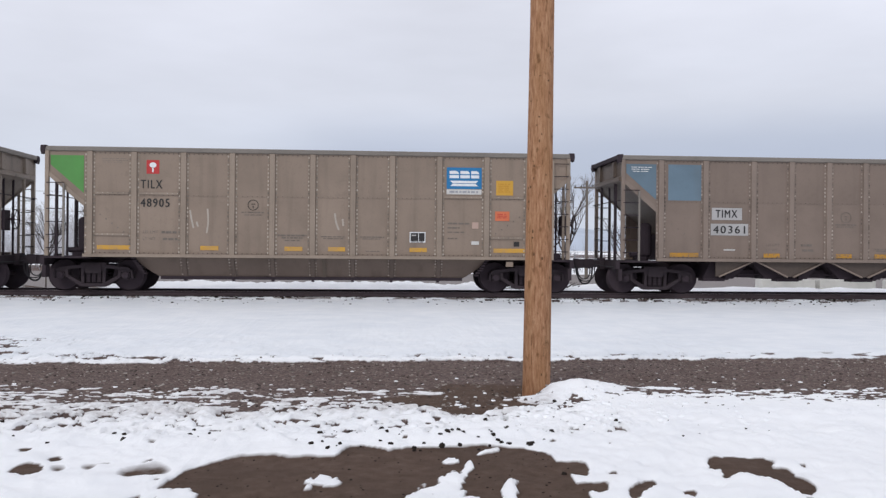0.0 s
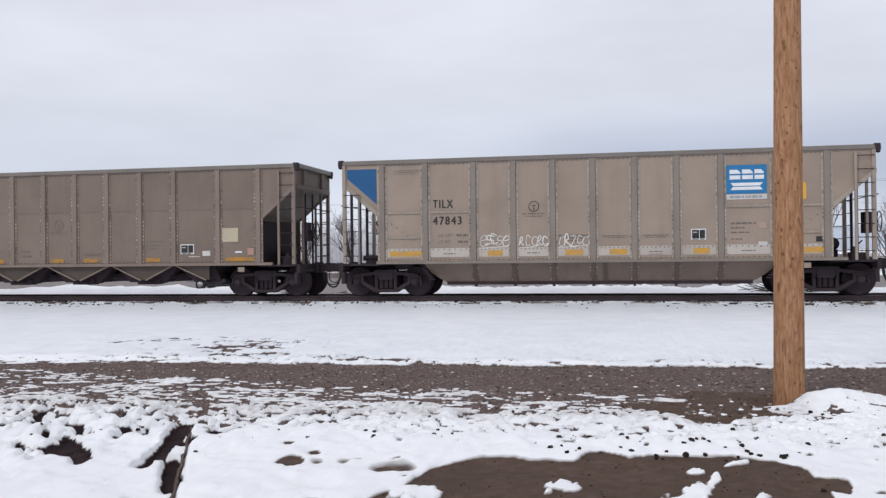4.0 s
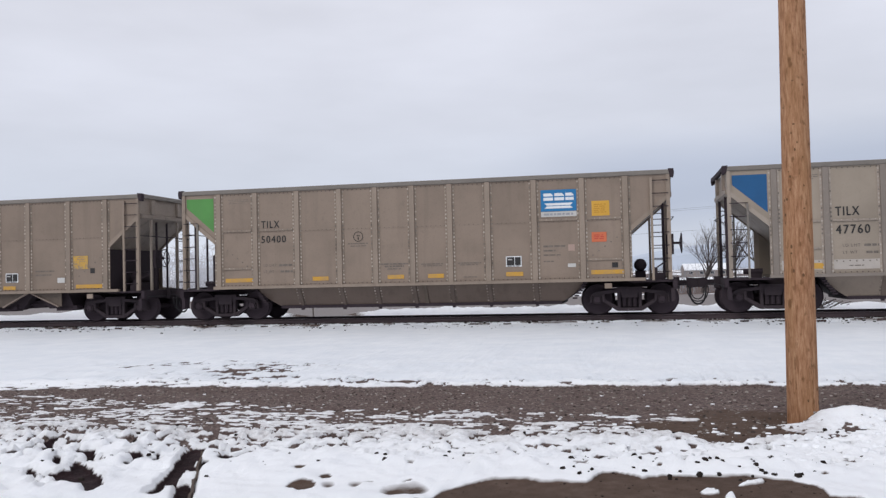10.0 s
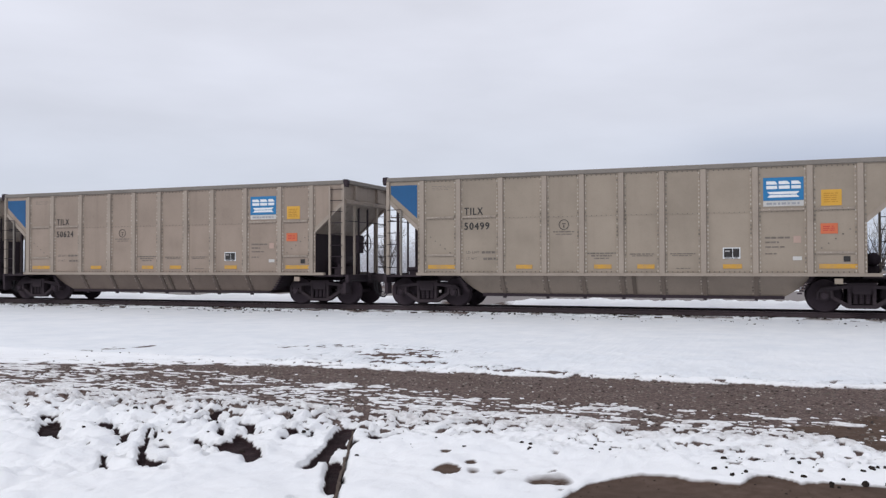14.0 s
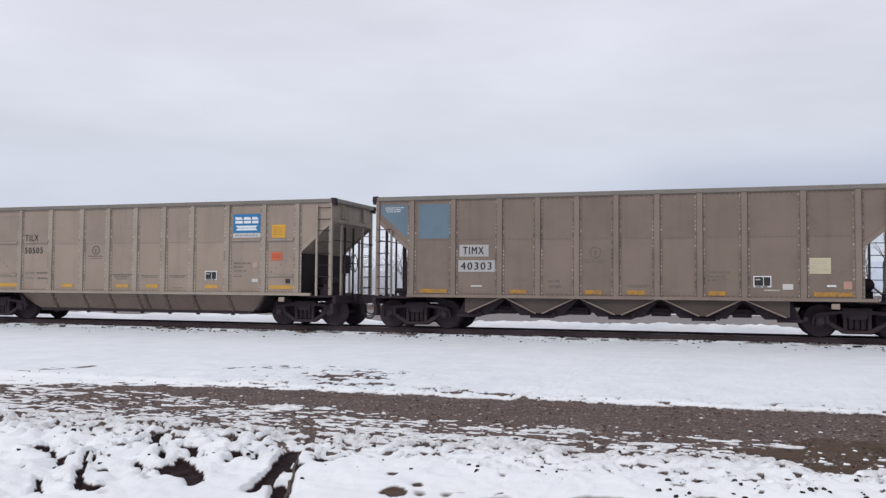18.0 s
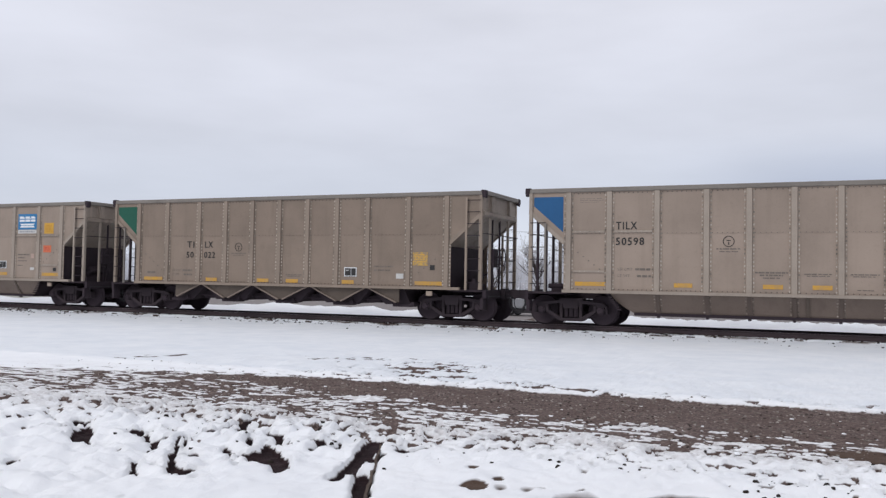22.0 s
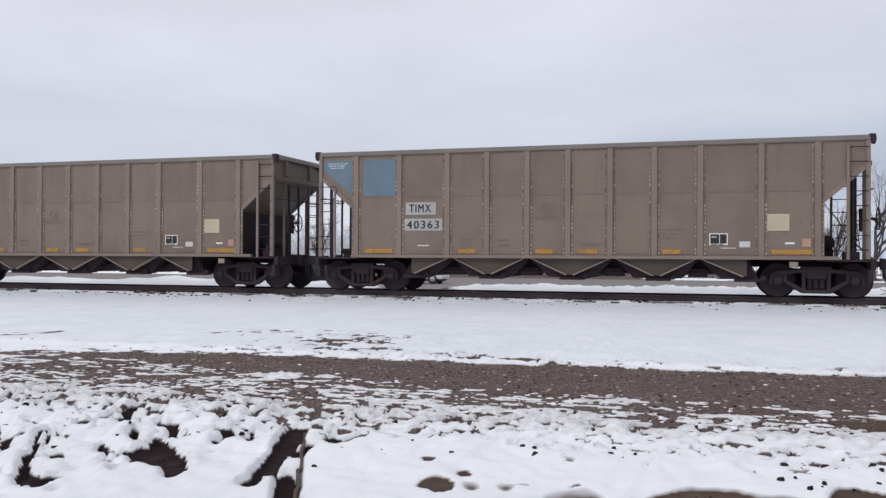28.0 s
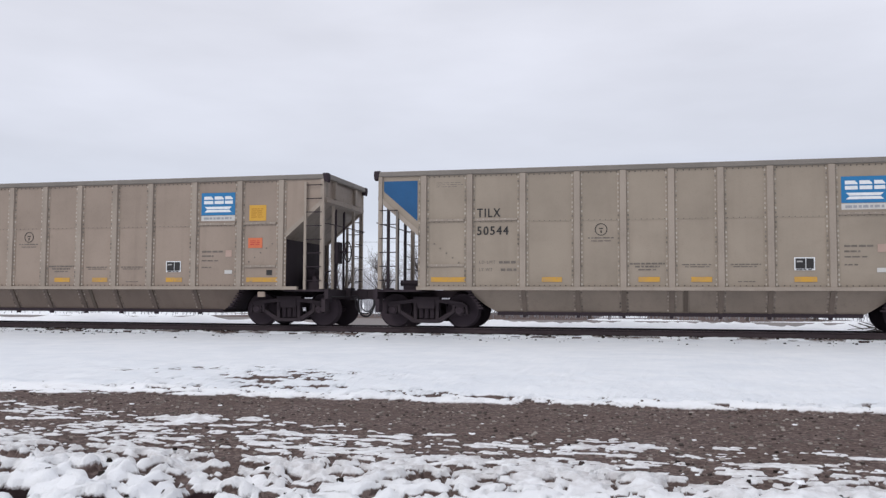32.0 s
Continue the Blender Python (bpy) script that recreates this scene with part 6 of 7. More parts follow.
def ribbed_car():
    """The older tan car with a tall top band and black discharge chutes."""
    car = thing("hopper_car", "older tan-brown rusty hopper car with black chutes and scrawled paint", "hopper car", group="cars of the coal train")
    posts = [-6.18, -4.72, -2.14, 0.06, 2.29, 4.82, 6.20]
    for s in (-1, 1):
        for a, b in zip(posts, posts[1:]):
            bm = bmesh.new()
            quad_box(bm, a, b, *sorted((s * 1.572, s * 1.55)), 1.44, 3.82)
            part("side_panel", bm, M_TAN, car)
        for x in posts:
            bm = bmesh.new()
            quad_box(bm, x - 0.035, x + 0.035, *sorted((s * 1.62, s * 1.57)), 1.44, 3.82)
            for k in range(16):
                if s < 0:
                    rivet(bm, x + 0.06, -1.572, 1.5 + k * 0.15, 0, 0.012)
            part("rib", bm, M_TAN_EDGE, car)
        bm = bmesh.new()
        quad_box(bm, -7.38, 7.38, *sorted((s * 1.64, s * 1.52)), 3.80, 4.06)
        if s < 0:
            for k in range(58):
                quad_box(bm, -6.15 + k * 0.215, -6.04 + k * 0.215, -1.60, -1.55, 3.755, 3.80, 1)
        part("top_rail", bm, [M_TAN_EDGE, M_BLACK], car)
        bm = bmesh.new()
        quad_box(bm, -6.25, 6.28, *sorted((s * 1.60, s * 1.53)), 1.16, 1.44)
        part("bottom_band", bm, M_TAN_EDGE, car)
        bm = bmesh.new()
        quad_box(bm, -6.4, 6.5, *sorted((s * 1.66, s * 1.50)), 1.06, 1.16)
        part("side_sill", bm, M_BLACK, car)
    end_parts(car, M_TAN, M_BLACK, M_TAN, M_BLUE)
    tops = [-4.9, -2.5, -0.36, 1.72, 3.64, 5.1]
    chutes = [(-4.2, -2.80), (-2.0, -0.75), (0.12, 1.33), (2.15, 3.20), (4.15, 4.92)]
    for (a, b), t0, t1 in zip(chutes, tops, tops[1:]):
        bm = bmesh.new()
        slab_xz(bm, [(t0, 1.08), (t1, 1.08), (t1, 0.82), (b + 0.22, 0.79), (b + 0.05, 0.70), (b, 0.52), (b - 0.10, 0.40), ((a + b) / 2 + 0.12, 0.40), ((a + b) / 2, 0.46), ((a + b) / 2 - 0.12, 0.40), (a + 0.06, 0.40), (a - 0.08, 0.56), (a - 0.38, 0.74), (t0, 0.82)], -1.46, -1.14)
        part("hopper_chute", bm, M_BLACK, car, "black hopper chute with white stencil")
        bars("small_print", [((a + b) / 2 - 0.35, (a + b) / 2 + 0.35, 0.93, 0.03), ((a + b) / 2 - 0.14, (a + b) / 2 + 0.14, 1.0, 0.04)], M_OFFWHITE, car, -1.462)
    for a, b in ((-5.44, -4.50), (-2.36, -1.86), (-0.20, 0.30), (2.06, 2.54), (4.52, 5.50)):
        decal("reflective_strip", a, b, 1.24, 1.36, M_YELLOW, car, "yellow reflective strip", y=-1.602)
    decal("name_plate", -4.58, -3.67, 2.61, 2.96, M_INK, car, "black plate")
    decal("name_plate", -4.56, -3.68, 2.14, 2.56, weathered("grey_patch", (0.14, 0.14, 0.14), (0.1, 0.1, 0.1)), car, "dark grey plate")
    lettering("TIMX", -4.50, -3.78, 2.68, 2.89, M_INKWHITE, car, YP - 0.018)
    lettering("23210", -4.52, -3.72, 2.24, 2.46, M_INKWHITE, car, YP - 0.018)
    p = decal("placard", 3.75, 4.33, 1.46, 1.90, M_TEAL, car, "teal placard with pale print")
    bars("small_print", [(3.80, 4.28, 1.82 - 0.065 * k, 0.025) for k in range(6)], M_GREYBLUE, p, YP - 0.013)
    data_plate(car, 1.50, 1.90, 1.47, 1.77)
    badge(car, -2.80, 2.72, 0.16)
    load_data(car, -4.52, -4.16, -3.8, -3.4, 1.77, 1.63)
    bars("small_print", [(-3.0, -2.4, 1.70, 0.03)], M_INKSOFT, car)
    bars("small_print", [(5.0, 5.7, 2.2, 0.03), (5.0, 5.6, 2.12, 0.03), (5.1, 5.8, 3.62, 0.02), (5.1, 5.8, 3.55, 0.02)], M_INKSOFT, car)
    for x in (-3.4, -1.1, 1.15, 3.0):
        bars("row_marks", [(x, x + 0.28, 1.75 + 0.17 * k, 0.02) for k in range(12)], M_INKSOFT, car)
    for a, b, z0, z1, n, seed in ((0.12, 1.05, 1.46, 2.08, 13, 5), (0.9, 2.4, 1.44, 1.86, 14, 15), (-3.1, -2.3, 1.26, 1.52, 9, 6), (-1.9, 0.1, 1.20, 1.42, 14, 7), (2.6, 4.6, 1.18, 1.42, 18, 8), (5.6, 6.2, 1.2, 1.5, 6, 9)):
        rng = random.Random(seed)
        bm = bmesh.new()
        for k in range(n):
            x, z = rng.uniform(a, b), rng.uniform(z0, z1)
            pts = [(x, z)]
            for _ in range(rng.choice((2, 3, 4))):
                x, z = min(max(x + rng.gauss(0, 0.13), a), b), min(max(z + rng.gauss(0, (z1 - z0) * 0.42), z0), z1)
                pts.append((x, z))
            stroke(bm, pts, rng.uniform(0.009, 0.017), -1.604 - 0.0006 * k)
        part("scrawl", bm, M_PALE, car, "thin yellowish-white sprayed scribble")
    for pts in ([(-1.1, 2.2), (-1.05, 1.9), (-1.12, 1.55)], [(-0.9, 2.25), (-0.7, 1.9), (-0.62, 1.5)], [(-0.55, 2.2), (-0.45, 1.9)], [(-5.42, 3.1), (-5.38, 2.8), (-5.40, 2.5)], [(5.35, 3.3), (5.30, 3.05), (5.36, 2.8)], [(-0.98, 2.6), (-0.94, 2.2), (-0.98, 1.8)], [(-5.1, 3.3), (-5.06, 3.0)], [(3.7, 3.5), (3.72, 3.2), (3.70, 2.9)]):
        bm = bmesh.new()
        stroke(bm, pts, 0.05)
        part("chalk_mark", bm, M_FAINTRUN, car, "faint pale run in the paint")
    decal("small_placard", 5.65, 5.9, 1.5, 1.56, M_OFFWHITE, car)
    decal("small_placard", -6.05, -5.85, 1.48, 1.70, M_OFFWHITE, car)
    decal("small_placard", 5.95, 6.12, 1.5, 1.74, M_PALE, car)
    for s in (-1, 1):
        bm = bmesh.new()
        slab_xz(bm, [(-7.30, 3.80), (-6.22, 3.80), (-6.22, 2.55), (-7.28, 3.36)], *sorted((s * 1.585, s * 1.577)))
        quad_box(bm, -7.40, -6.22, *sorted((s * 1.648, s * 1.641)), 3.80, 4.06)
        part("end_paint", bm, M_BLUE, car, "blue painted end")
    add_bogies(car)
    return car


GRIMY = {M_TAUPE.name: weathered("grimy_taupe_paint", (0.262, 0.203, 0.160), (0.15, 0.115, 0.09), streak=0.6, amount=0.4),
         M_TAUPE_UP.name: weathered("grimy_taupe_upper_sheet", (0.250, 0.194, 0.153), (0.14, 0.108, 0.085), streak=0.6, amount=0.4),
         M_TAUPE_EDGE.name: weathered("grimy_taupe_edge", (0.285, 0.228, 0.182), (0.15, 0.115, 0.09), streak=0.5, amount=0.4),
         # grime over a base that also holds the belly's shade
         M_BELLY.name: weathered("grimy_shaded_belly_paint", (0.142, 0.107, 0.088), (0.075, 0.054, 0.045), streak=0.6, amount=0.4)}
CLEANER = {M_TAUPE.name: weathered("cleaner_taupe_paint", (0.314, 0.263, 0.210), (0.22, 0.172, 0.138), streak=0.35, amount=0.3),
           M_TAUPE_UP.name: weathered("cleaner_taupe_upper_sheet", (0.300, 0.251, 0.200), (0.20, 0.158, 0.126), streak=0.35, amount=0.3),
           # less dirt; sheet and rib bases still have the belly shade painted in
           M_BELLY.name: weathered("cleaner_shaded_belly_paint", (0.240, 0.195, 0.158), (0.13, 0.096, 0.078), streak=0.5, amount=0.35),
           M_BELLYRIB.name: weathered("cleaner_shaded_belly_rib", (0.160, 0.126, 0.103), (0.10, 0.075, 0.06), streak=0.5, amount=0.35)}


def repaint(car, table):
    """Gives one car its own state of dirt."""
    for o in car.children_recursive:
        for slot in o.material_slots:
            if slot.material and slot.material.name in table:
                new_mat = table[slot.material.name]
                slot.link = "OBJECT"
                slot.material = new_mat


def end_colour(car, mat, grey=False):
    bm = bmesh.new()
    slab_xz(bm, [(-7.20, 3.78), (-6.30, 3.78), (-6.30, 2.74), (-7.20, 3.52)], YP - 0.009, YP - 0.005)
    p = part("end_paint", bm, mat, car, "painted colour patch at the car end")
    if grey:
        bars("small_print", [(-7.05, -6.45, 3.68, 0.02), (-7.05, -6.5, 3.62, 0.02), (-7.0, -6.5, 3.56, 0.02)], M_INKWHITE, p, YP - 0.013)


CARS = [("B", "40361"), ("A", "48905", "green"), ("A", "49909", "green"), ("C", ""), ("D", "47843", "blue"), ("B", "40338"), ("A", "50574", "blue"), ("A", "50622", "blue"),
        ("D", "47760", "blue"), ("A", "50400", "green"), ("G", "50 104"), ("A", "50528", "blue"), ("A", "50499", "blue"), ("A", "50624", "blue"), ("G", "50 028"), ("B", "40303"),
        ("A", "50505", "blue"), ("A", "50523", "blue"), ("A", "50598", "blue"), ("G", "50 022"), ("A", "50504", "blue"), ("G", "50 108"), ("B", "40320"), ("B", "40363"),
        ("B", "40327"), ("D", "47340", "green"), ("A", "50544", "blue"), ("A", "", "blue")]


def build_train():
    words = {"TILX", "TIMX", "23210", "TI", "LX"}
    for c in CARS:
        words.update(w for w in c[1].split(" ") if w)
    prepare_texts([(w, True) for w in sorted(words)] + [("LD LMT", False), ("LT WT", False)])
    base = {"A": tub_car(RIBS_A), "D": tub_car(RIBS_D, True),
            "B": gusset_car("brown dusty coal hopper car with open vee gussets", M_BROWN, M_BROWN_EDGE, M_RIVET_B),
            "G": gusset_car("taupe coal hopper car, open vee gussets, dark green end patch", M_TAUPE_DULL, M_DULL_EDGE, M_RIVET),
            "C": ribbed_car()}
    used = set()
    train = []
    for i, c in enumerate(CARS):
        k, number = c[0], c[1]
        x = 6.73 - i * PITCH + BODY / 2
        if k in used:
            car = copy_thing(base[k], pose(x, TRACK_Y, 0))
            car["fresh"] = 1
        else:
            car = base[k]
            used.add(k)
            car.matrix_basis = pose(x, TRACK_Y, 0)
        train.append(car)
    for i, (c, car) in enumerate(zip(CARS, train)):
        k, number = c[0], c[1]
        if "fresh" in car:
            del car["fresh"]
        yl = YP - 0.012
        if k in "AD":
            end_colour(car, M_BLUE if c[2] == "blue" else M_GREEN)
            shade = "blue" if c[2] == "blue" else "light green"
            tagged(car, "taupe coal hopper car with tub belly, " + shade + " end patch")
            if number:
                # the older series carry taller marks, set lower or higher beside their stiffener
                if k == "D":
                    x, tall, z1, z2 = -4.61, 0.235, 2.59, 2.105
                elif number[0] == "4":
                    x, tall, z1, z2 = -4.76, 0.235, 2.89, 2.375
                else:
                    x, tall, z1, z2 = -4.74, 0.215, 2.81, 2.36
                lettering("TILX", x, x + 0.60, z1, z1 + tall, M_INK, car, yl)
                lettering(number, x, x + (0.93 if number == "49909" else 0.85 if k == "D" else 0.80), z2, z2 + tall, M_INK, car, yl)
        elif k == "B":
            end_colour(car, M_GREYBLUE, True)
            decal("mark_plate", -4.66, -3.76, 2.19, 2.54, M_PLATE, car, "dusty pale plate", y=YP - 0.006)
            decal("mark_plate", -4.69, -3.57, 1.74, 2.08, M_PLATE, car, "dusty pale plate", y=YP - 0.006)
            lettering("TIMX", -4.55, -3.90, 2.26, 2.48, M_INK, car, YP - 0.016)
            lettering(number, -4.62, -3.66, 1.80, 2.02, M_INK, car, YP - 0.016)
        elif k == "G":
            end_colour(car, M_DGREEN)
            a, b = number.split(" ")
            lettering("TI", -3.96, -3.64, 2.28, 2.50, M_INK, car, yl)
            lettering("LX", -3.17, -2.82, 2.28, 2.50, M_INK, car, yl)
            lettering(a, -3.98, -3.66, 1.92, 2.13, M_INK, car, yl)
            lettering(b, -3.19, -2.72, 1.92, 2.13, M_INK, car, yl)
    bm = bmesh.new()
    rod(bm, (0, 0, 0.985), (0, 0, 1.10), 0.12, seg=12)
    rod(bm, (0, 0, 1.10), (0, 0, 1.16), 0.14, 0.19, 14)
    rod(bm, (0, 0, 1.16), (0, 0, 2.02), 0.19, 0.19, 14)
    rod(bm, (0, 0, 2.02), (0, 0, 2.10), 0.19, 0.10, 14)
    upright = to_mesh("upright_reservoir", bm, M_BLACK)
    for c, car in zip(CARS, train):
        if c[0] == "B" or (c[0] in "AD" and c[2] == "green"):
            piece("upright_reservoir", upright, car, pose(-6.45, -0.95, 0), "black upright air reservoir")
    # chalky runs on one car
    for pts in ([(-3.40, 2.30), (-3.36, 2.05), (-3.30, 1.80)], [(-3.22, 1.98), (-3.18, 1.84)], [(-2.92, 2.34), (-2.90, 2.0), (-2.94, 1.66)], [(0.62, 2.26), (0.66, 2.0), (0.74, 1.78)], [(0.84, 2.1), (0.86, 1.9)]):
        bm = bmesh.new()
        stroke(bm, pts, 0.05, YP - 0.004)
        part("chalky_run", bm, M_PALERUN, train[1], "pale chalky run")
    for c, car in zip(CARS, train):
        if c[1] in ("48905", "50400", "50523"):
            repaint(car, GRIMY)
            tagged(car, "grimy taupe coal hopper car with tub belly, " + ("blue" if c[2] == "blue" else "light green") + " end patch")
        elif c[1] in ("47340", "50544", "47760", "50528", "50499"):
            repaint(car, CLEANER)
    # marks that only single cars carry
    red = decal("red_emblem", -4.60, -4.25, 3.30, 3.68, M_RED, train[1], "red square with a white emblem")
    bm = bmesh.new()
    slab_xz(bm, [(-4.425 + 0.095 * math.cos(t * 0.5236), 3.54 + 0.075 * math.sin(t * 0.5236)) for t in range(12)], YP - 0.017, YP - 0.013)
    quad_box(bm, -4.445, -4.405, YP - 0.017, YP - 0.013, 3.34, 3.48)
    part("emblem", bm, M_WHITE, red)
    bm = bmesh.new()
    for pts in ([(0.30, 1.78), (0.40, 1.80), (0.38, 1.88), (0.30, 1.86), (0.28, 1.74), (0.34, 1.68), (0.44, 1.70)], [(0.46, 1.86), (0.52, 1.70), (0.60, 1.88)],
                [(0.68, 1.88), (0.60, 1.80), (0.66, 1.70), (0.76, 1.76), (0.74, 1.87), (0.66, 1.89)], [(0.86, 2.00), (0.78, 1.90), (0.80, 1.80)],
                [(0.98, 1.90), (0.86, 1.93), (0.82, 1.84), (1.00, 1.78), (1.06, 1.66), (0.94, 1.57), (0.72, 1.60), (0.56, 1.66), (0.44, 1.63), (0.50, 1.55), (0.72, 1.56), (0.74, 1.48), (0.52, 1.46)],
                [(0.52, 1.46), (0.72, 1.42), (0.56, 1.36), (0.74, 1.34), (0.60, 1.30)], [(0.58, 1.30), (0.68, 1.22), (0.78, 1.30)], [(0.68, 1.24), (0.68, 1.10)]):
        stroke(bm, pts, 0.032)
    part("scrawl", bm, M_SPRAYBLACK, train[2], "black spray-painted scrawl")
    for k, x in enumerate((-3.41, -2.26, -1.14)):
        scrawl(train[4], x + 0.16, x + 0.98, 1.45, 1.76, 30 + k, M_SPRAYWHITE, 0.03, 5, "white spray-painted scrawl")
    bm = bmesh.new()
    slab_xz(bm, [(0.40 + 0.17 * math.cos(k * 0.5236), 2.15 + 0.15 * math.sin(k * 0.5236 + 0.2)) for k in range(12)], YP - 0.013, YP - 0.012)
    part("scrawl_face", bm, M_SPRAYGREEN, train[6], "dark green spray-painted round face")
    bm = bmesh.new()
    for pts in ([(0.25, 2.52), (0.28, 2.31)], [(0.11, 2.22), (0.25, 2.22)], [(0.57, 2.26), (0.66, 2.34)], [(0.24, 1.95), (0.50, 2.00), (0.76, 1.98)], [(0.26, 1.86), (0.48, 1.93), (0.72, 1.91)],
                [(0.34, 1.78), (0.60, 1.84), (0.76, 1.80)], [(0.75, 2.13), (0.66, 1.76), (0.86, 2.08), (0.96, 2.10), (0.86, 1.72), (0.62, 1.70)], [(1.10, 1.90), (0.94, 1.80), (1.10, 1.72)],
                [(1.52, 1.80), (1.36, 1.96), (1.20, 1.82), (1.30, 1.63), (1.50, 1.66), (1.52, 1.84), (1.44, 1.95)], [(1.14, 1.70), (1.20, 1.49), (1.42, 1.47), (1.56, 1.62)],
                [(1.58, 1.90), (1.62, 1.66), (1.70, 1.92), (1.75, 1.68)], [(1.80, 1.86), (1.88, 1.86), (1.86, 1.68)]):
        stroke(bm, pts, 0.022)
    rng = random.Random(44)
    for k in range(11):
        x, z = 0.12 + 0.07 * k, rng.uniform(1.78, 2.30)
        pts = [(x, z)]
        for _ in range(3):
            x, z = x + rng.uniform(-0.06, 0.16), z + rng.choice((-1, 1)) * rng.uniform(0.05, 0.20)
            pts.append((x, min(max(z, 1.62), 2.42)))
        stroke(bm, pts, 0.017, YP - 0.0125 - 0.0004 * k)
    part("scrawl", bm, M_SPRAYBLACK, train[6], "thin black spray-painted scribble")
    bm = bmesh.new()
    for pts in ([(2.45, 2.20), (2.72, 2.24), (2.50, 1.92), (2.78, 1.90)], [(2.92, 2.10), (2.84, 2.25), (3.02, 2.32), (3.10, 2.18), (2.88, 2.02), (2.84, 1.94), (3.0, 1.90), (3.12, 2.06), (2.92, 2.10)],
                [(3.24, 1.92), (3.60, 2.02), (3.66, 2.16), (3.45, 2.20), (3.28, 1.98), (3.30, 1.70), (3.55, 1.46), (3.95, 1.36), (4.25, 1.50), (4.30, 1.75)],
                [(3.96, 2.28), (4.08, 2.05), (4.30, 1.70)], [(4.42, 1.86), (4.52, 1.62), (4.75, 1.42), (4.42, 1.38), (4.45, 1.66)]):
        stroke(bm, pts, 0.024)
    part("scrawl", bm, M_SPRAYBLACK, train[6], "thin black spray-painted loops")
    scrawl(train[11], -4.68, -3.70, 1.22, 1.50, 51, M_SPRAYBLACK, 0.022, 7, "black spray-painted scrawl")
    scrawl(train[10], -1.98, -0.62, 1.10, 1.38, 61, M_SPRAYBLUE, 0.02, 7, "blue-grey spray-painted scrawl")
    return train


TRAIN = build_train()


# ---------------------------------------------------------------- beyond the track
def spot(az, dist):
    """Ground place at az degrees to the left of +y, dist metres along y."""
    return -dist * math.tan(radians(az)), dist


def grow(bm, p, d, length, r, depth, rng, twigs):
    if depth == 0 or r < 0.006:
        return
    n = 3
    for k in range(n):
        q = p + d * (length / n)
        d2 = (d + Vector((rng.gauss(0, 0.13), rng.gauss(0, 0.13), rng.gauss(0.03, 0.08)))).normalized()
        r2 = r * 0.90
        rod(bm if r > 0.02 else twigs, p, q, r, r2, 5 if r > 0.03 else 3, caps=False)
        p, d, r = q, d2, r2
        if k >= 1 or depth < 3:
            for _ in range(rng.choice((1, 1, 1, 2))):
                side = Vector((rng.uniform(-1, 1), rng.uniform(-1, 1), rng.uniform(0.25, 0.9))).normalized()
                grow(bm, p, (d * 0.75 + side * 0.6).normalized(), length * rng.uniform(0.55, 0.78), r * rng.uniform(0.55, 0.72), depth - 1, rng, twigs)
    if depth == 1:
        for _ in range(3):
            v = (d * 0.8 + Vector((rng.gauss(0, 0.5), rng.gauss(0, 0.5), rng.uniform(-0.1, 0.6)))).normalized() * length * rng.uniform(0.4, 0.8)
            rod(twigs, p, p + v, 0.010, 0.004, 3, caps=False)
    grow(bm, p, d, length * 0.8, r * 0.85, depth - 1, rng, twigs)


def tree_meshes(seed, height, spread=1.0):
    rng = random.Random(seed)
    trunk, limbs, twigs = bmesh.new(), bmesh.new(), bmesh.new()
    r = 0.026 * height
    p = Vector((0, 0, -0.2))
    d = Vector((rng.gauss(0, 0.06), rng.gauss(0, 0.06), 1)).normalized()
    for k in range(4):
        q = p + d * (height * 0.11)
        rod(trunk, p, q, r, r * 0.88, 9, caps=False)
        p, r = q, r * 0.88
        d = (d + Vector((rng.gauss(0, 0.10), rng.gauss(0, 0.10), 0))).normalized()
        if k >= 1:
            for _ in range(3):
                a = rng.uniform(0, 6.28)
                grow(limbs, p, Vector((math.cos(a) * spread, math.sin(a) * spread, rng.uniform(0.9, 1.9))).normalized(), height * rng.uniform(0.24, 0.34), r * 0.6, 3, rng, twigs)
    grow(limbs, p, d, height * 0.32, r * 0.9, 4, rng, twigs)
    return to_mesh("trunk", trunk, M_BARK, False), to_mesh("limbs", limbs, M_BARK, False), to_mesh("twigs", twigs, M_TWIG, False)


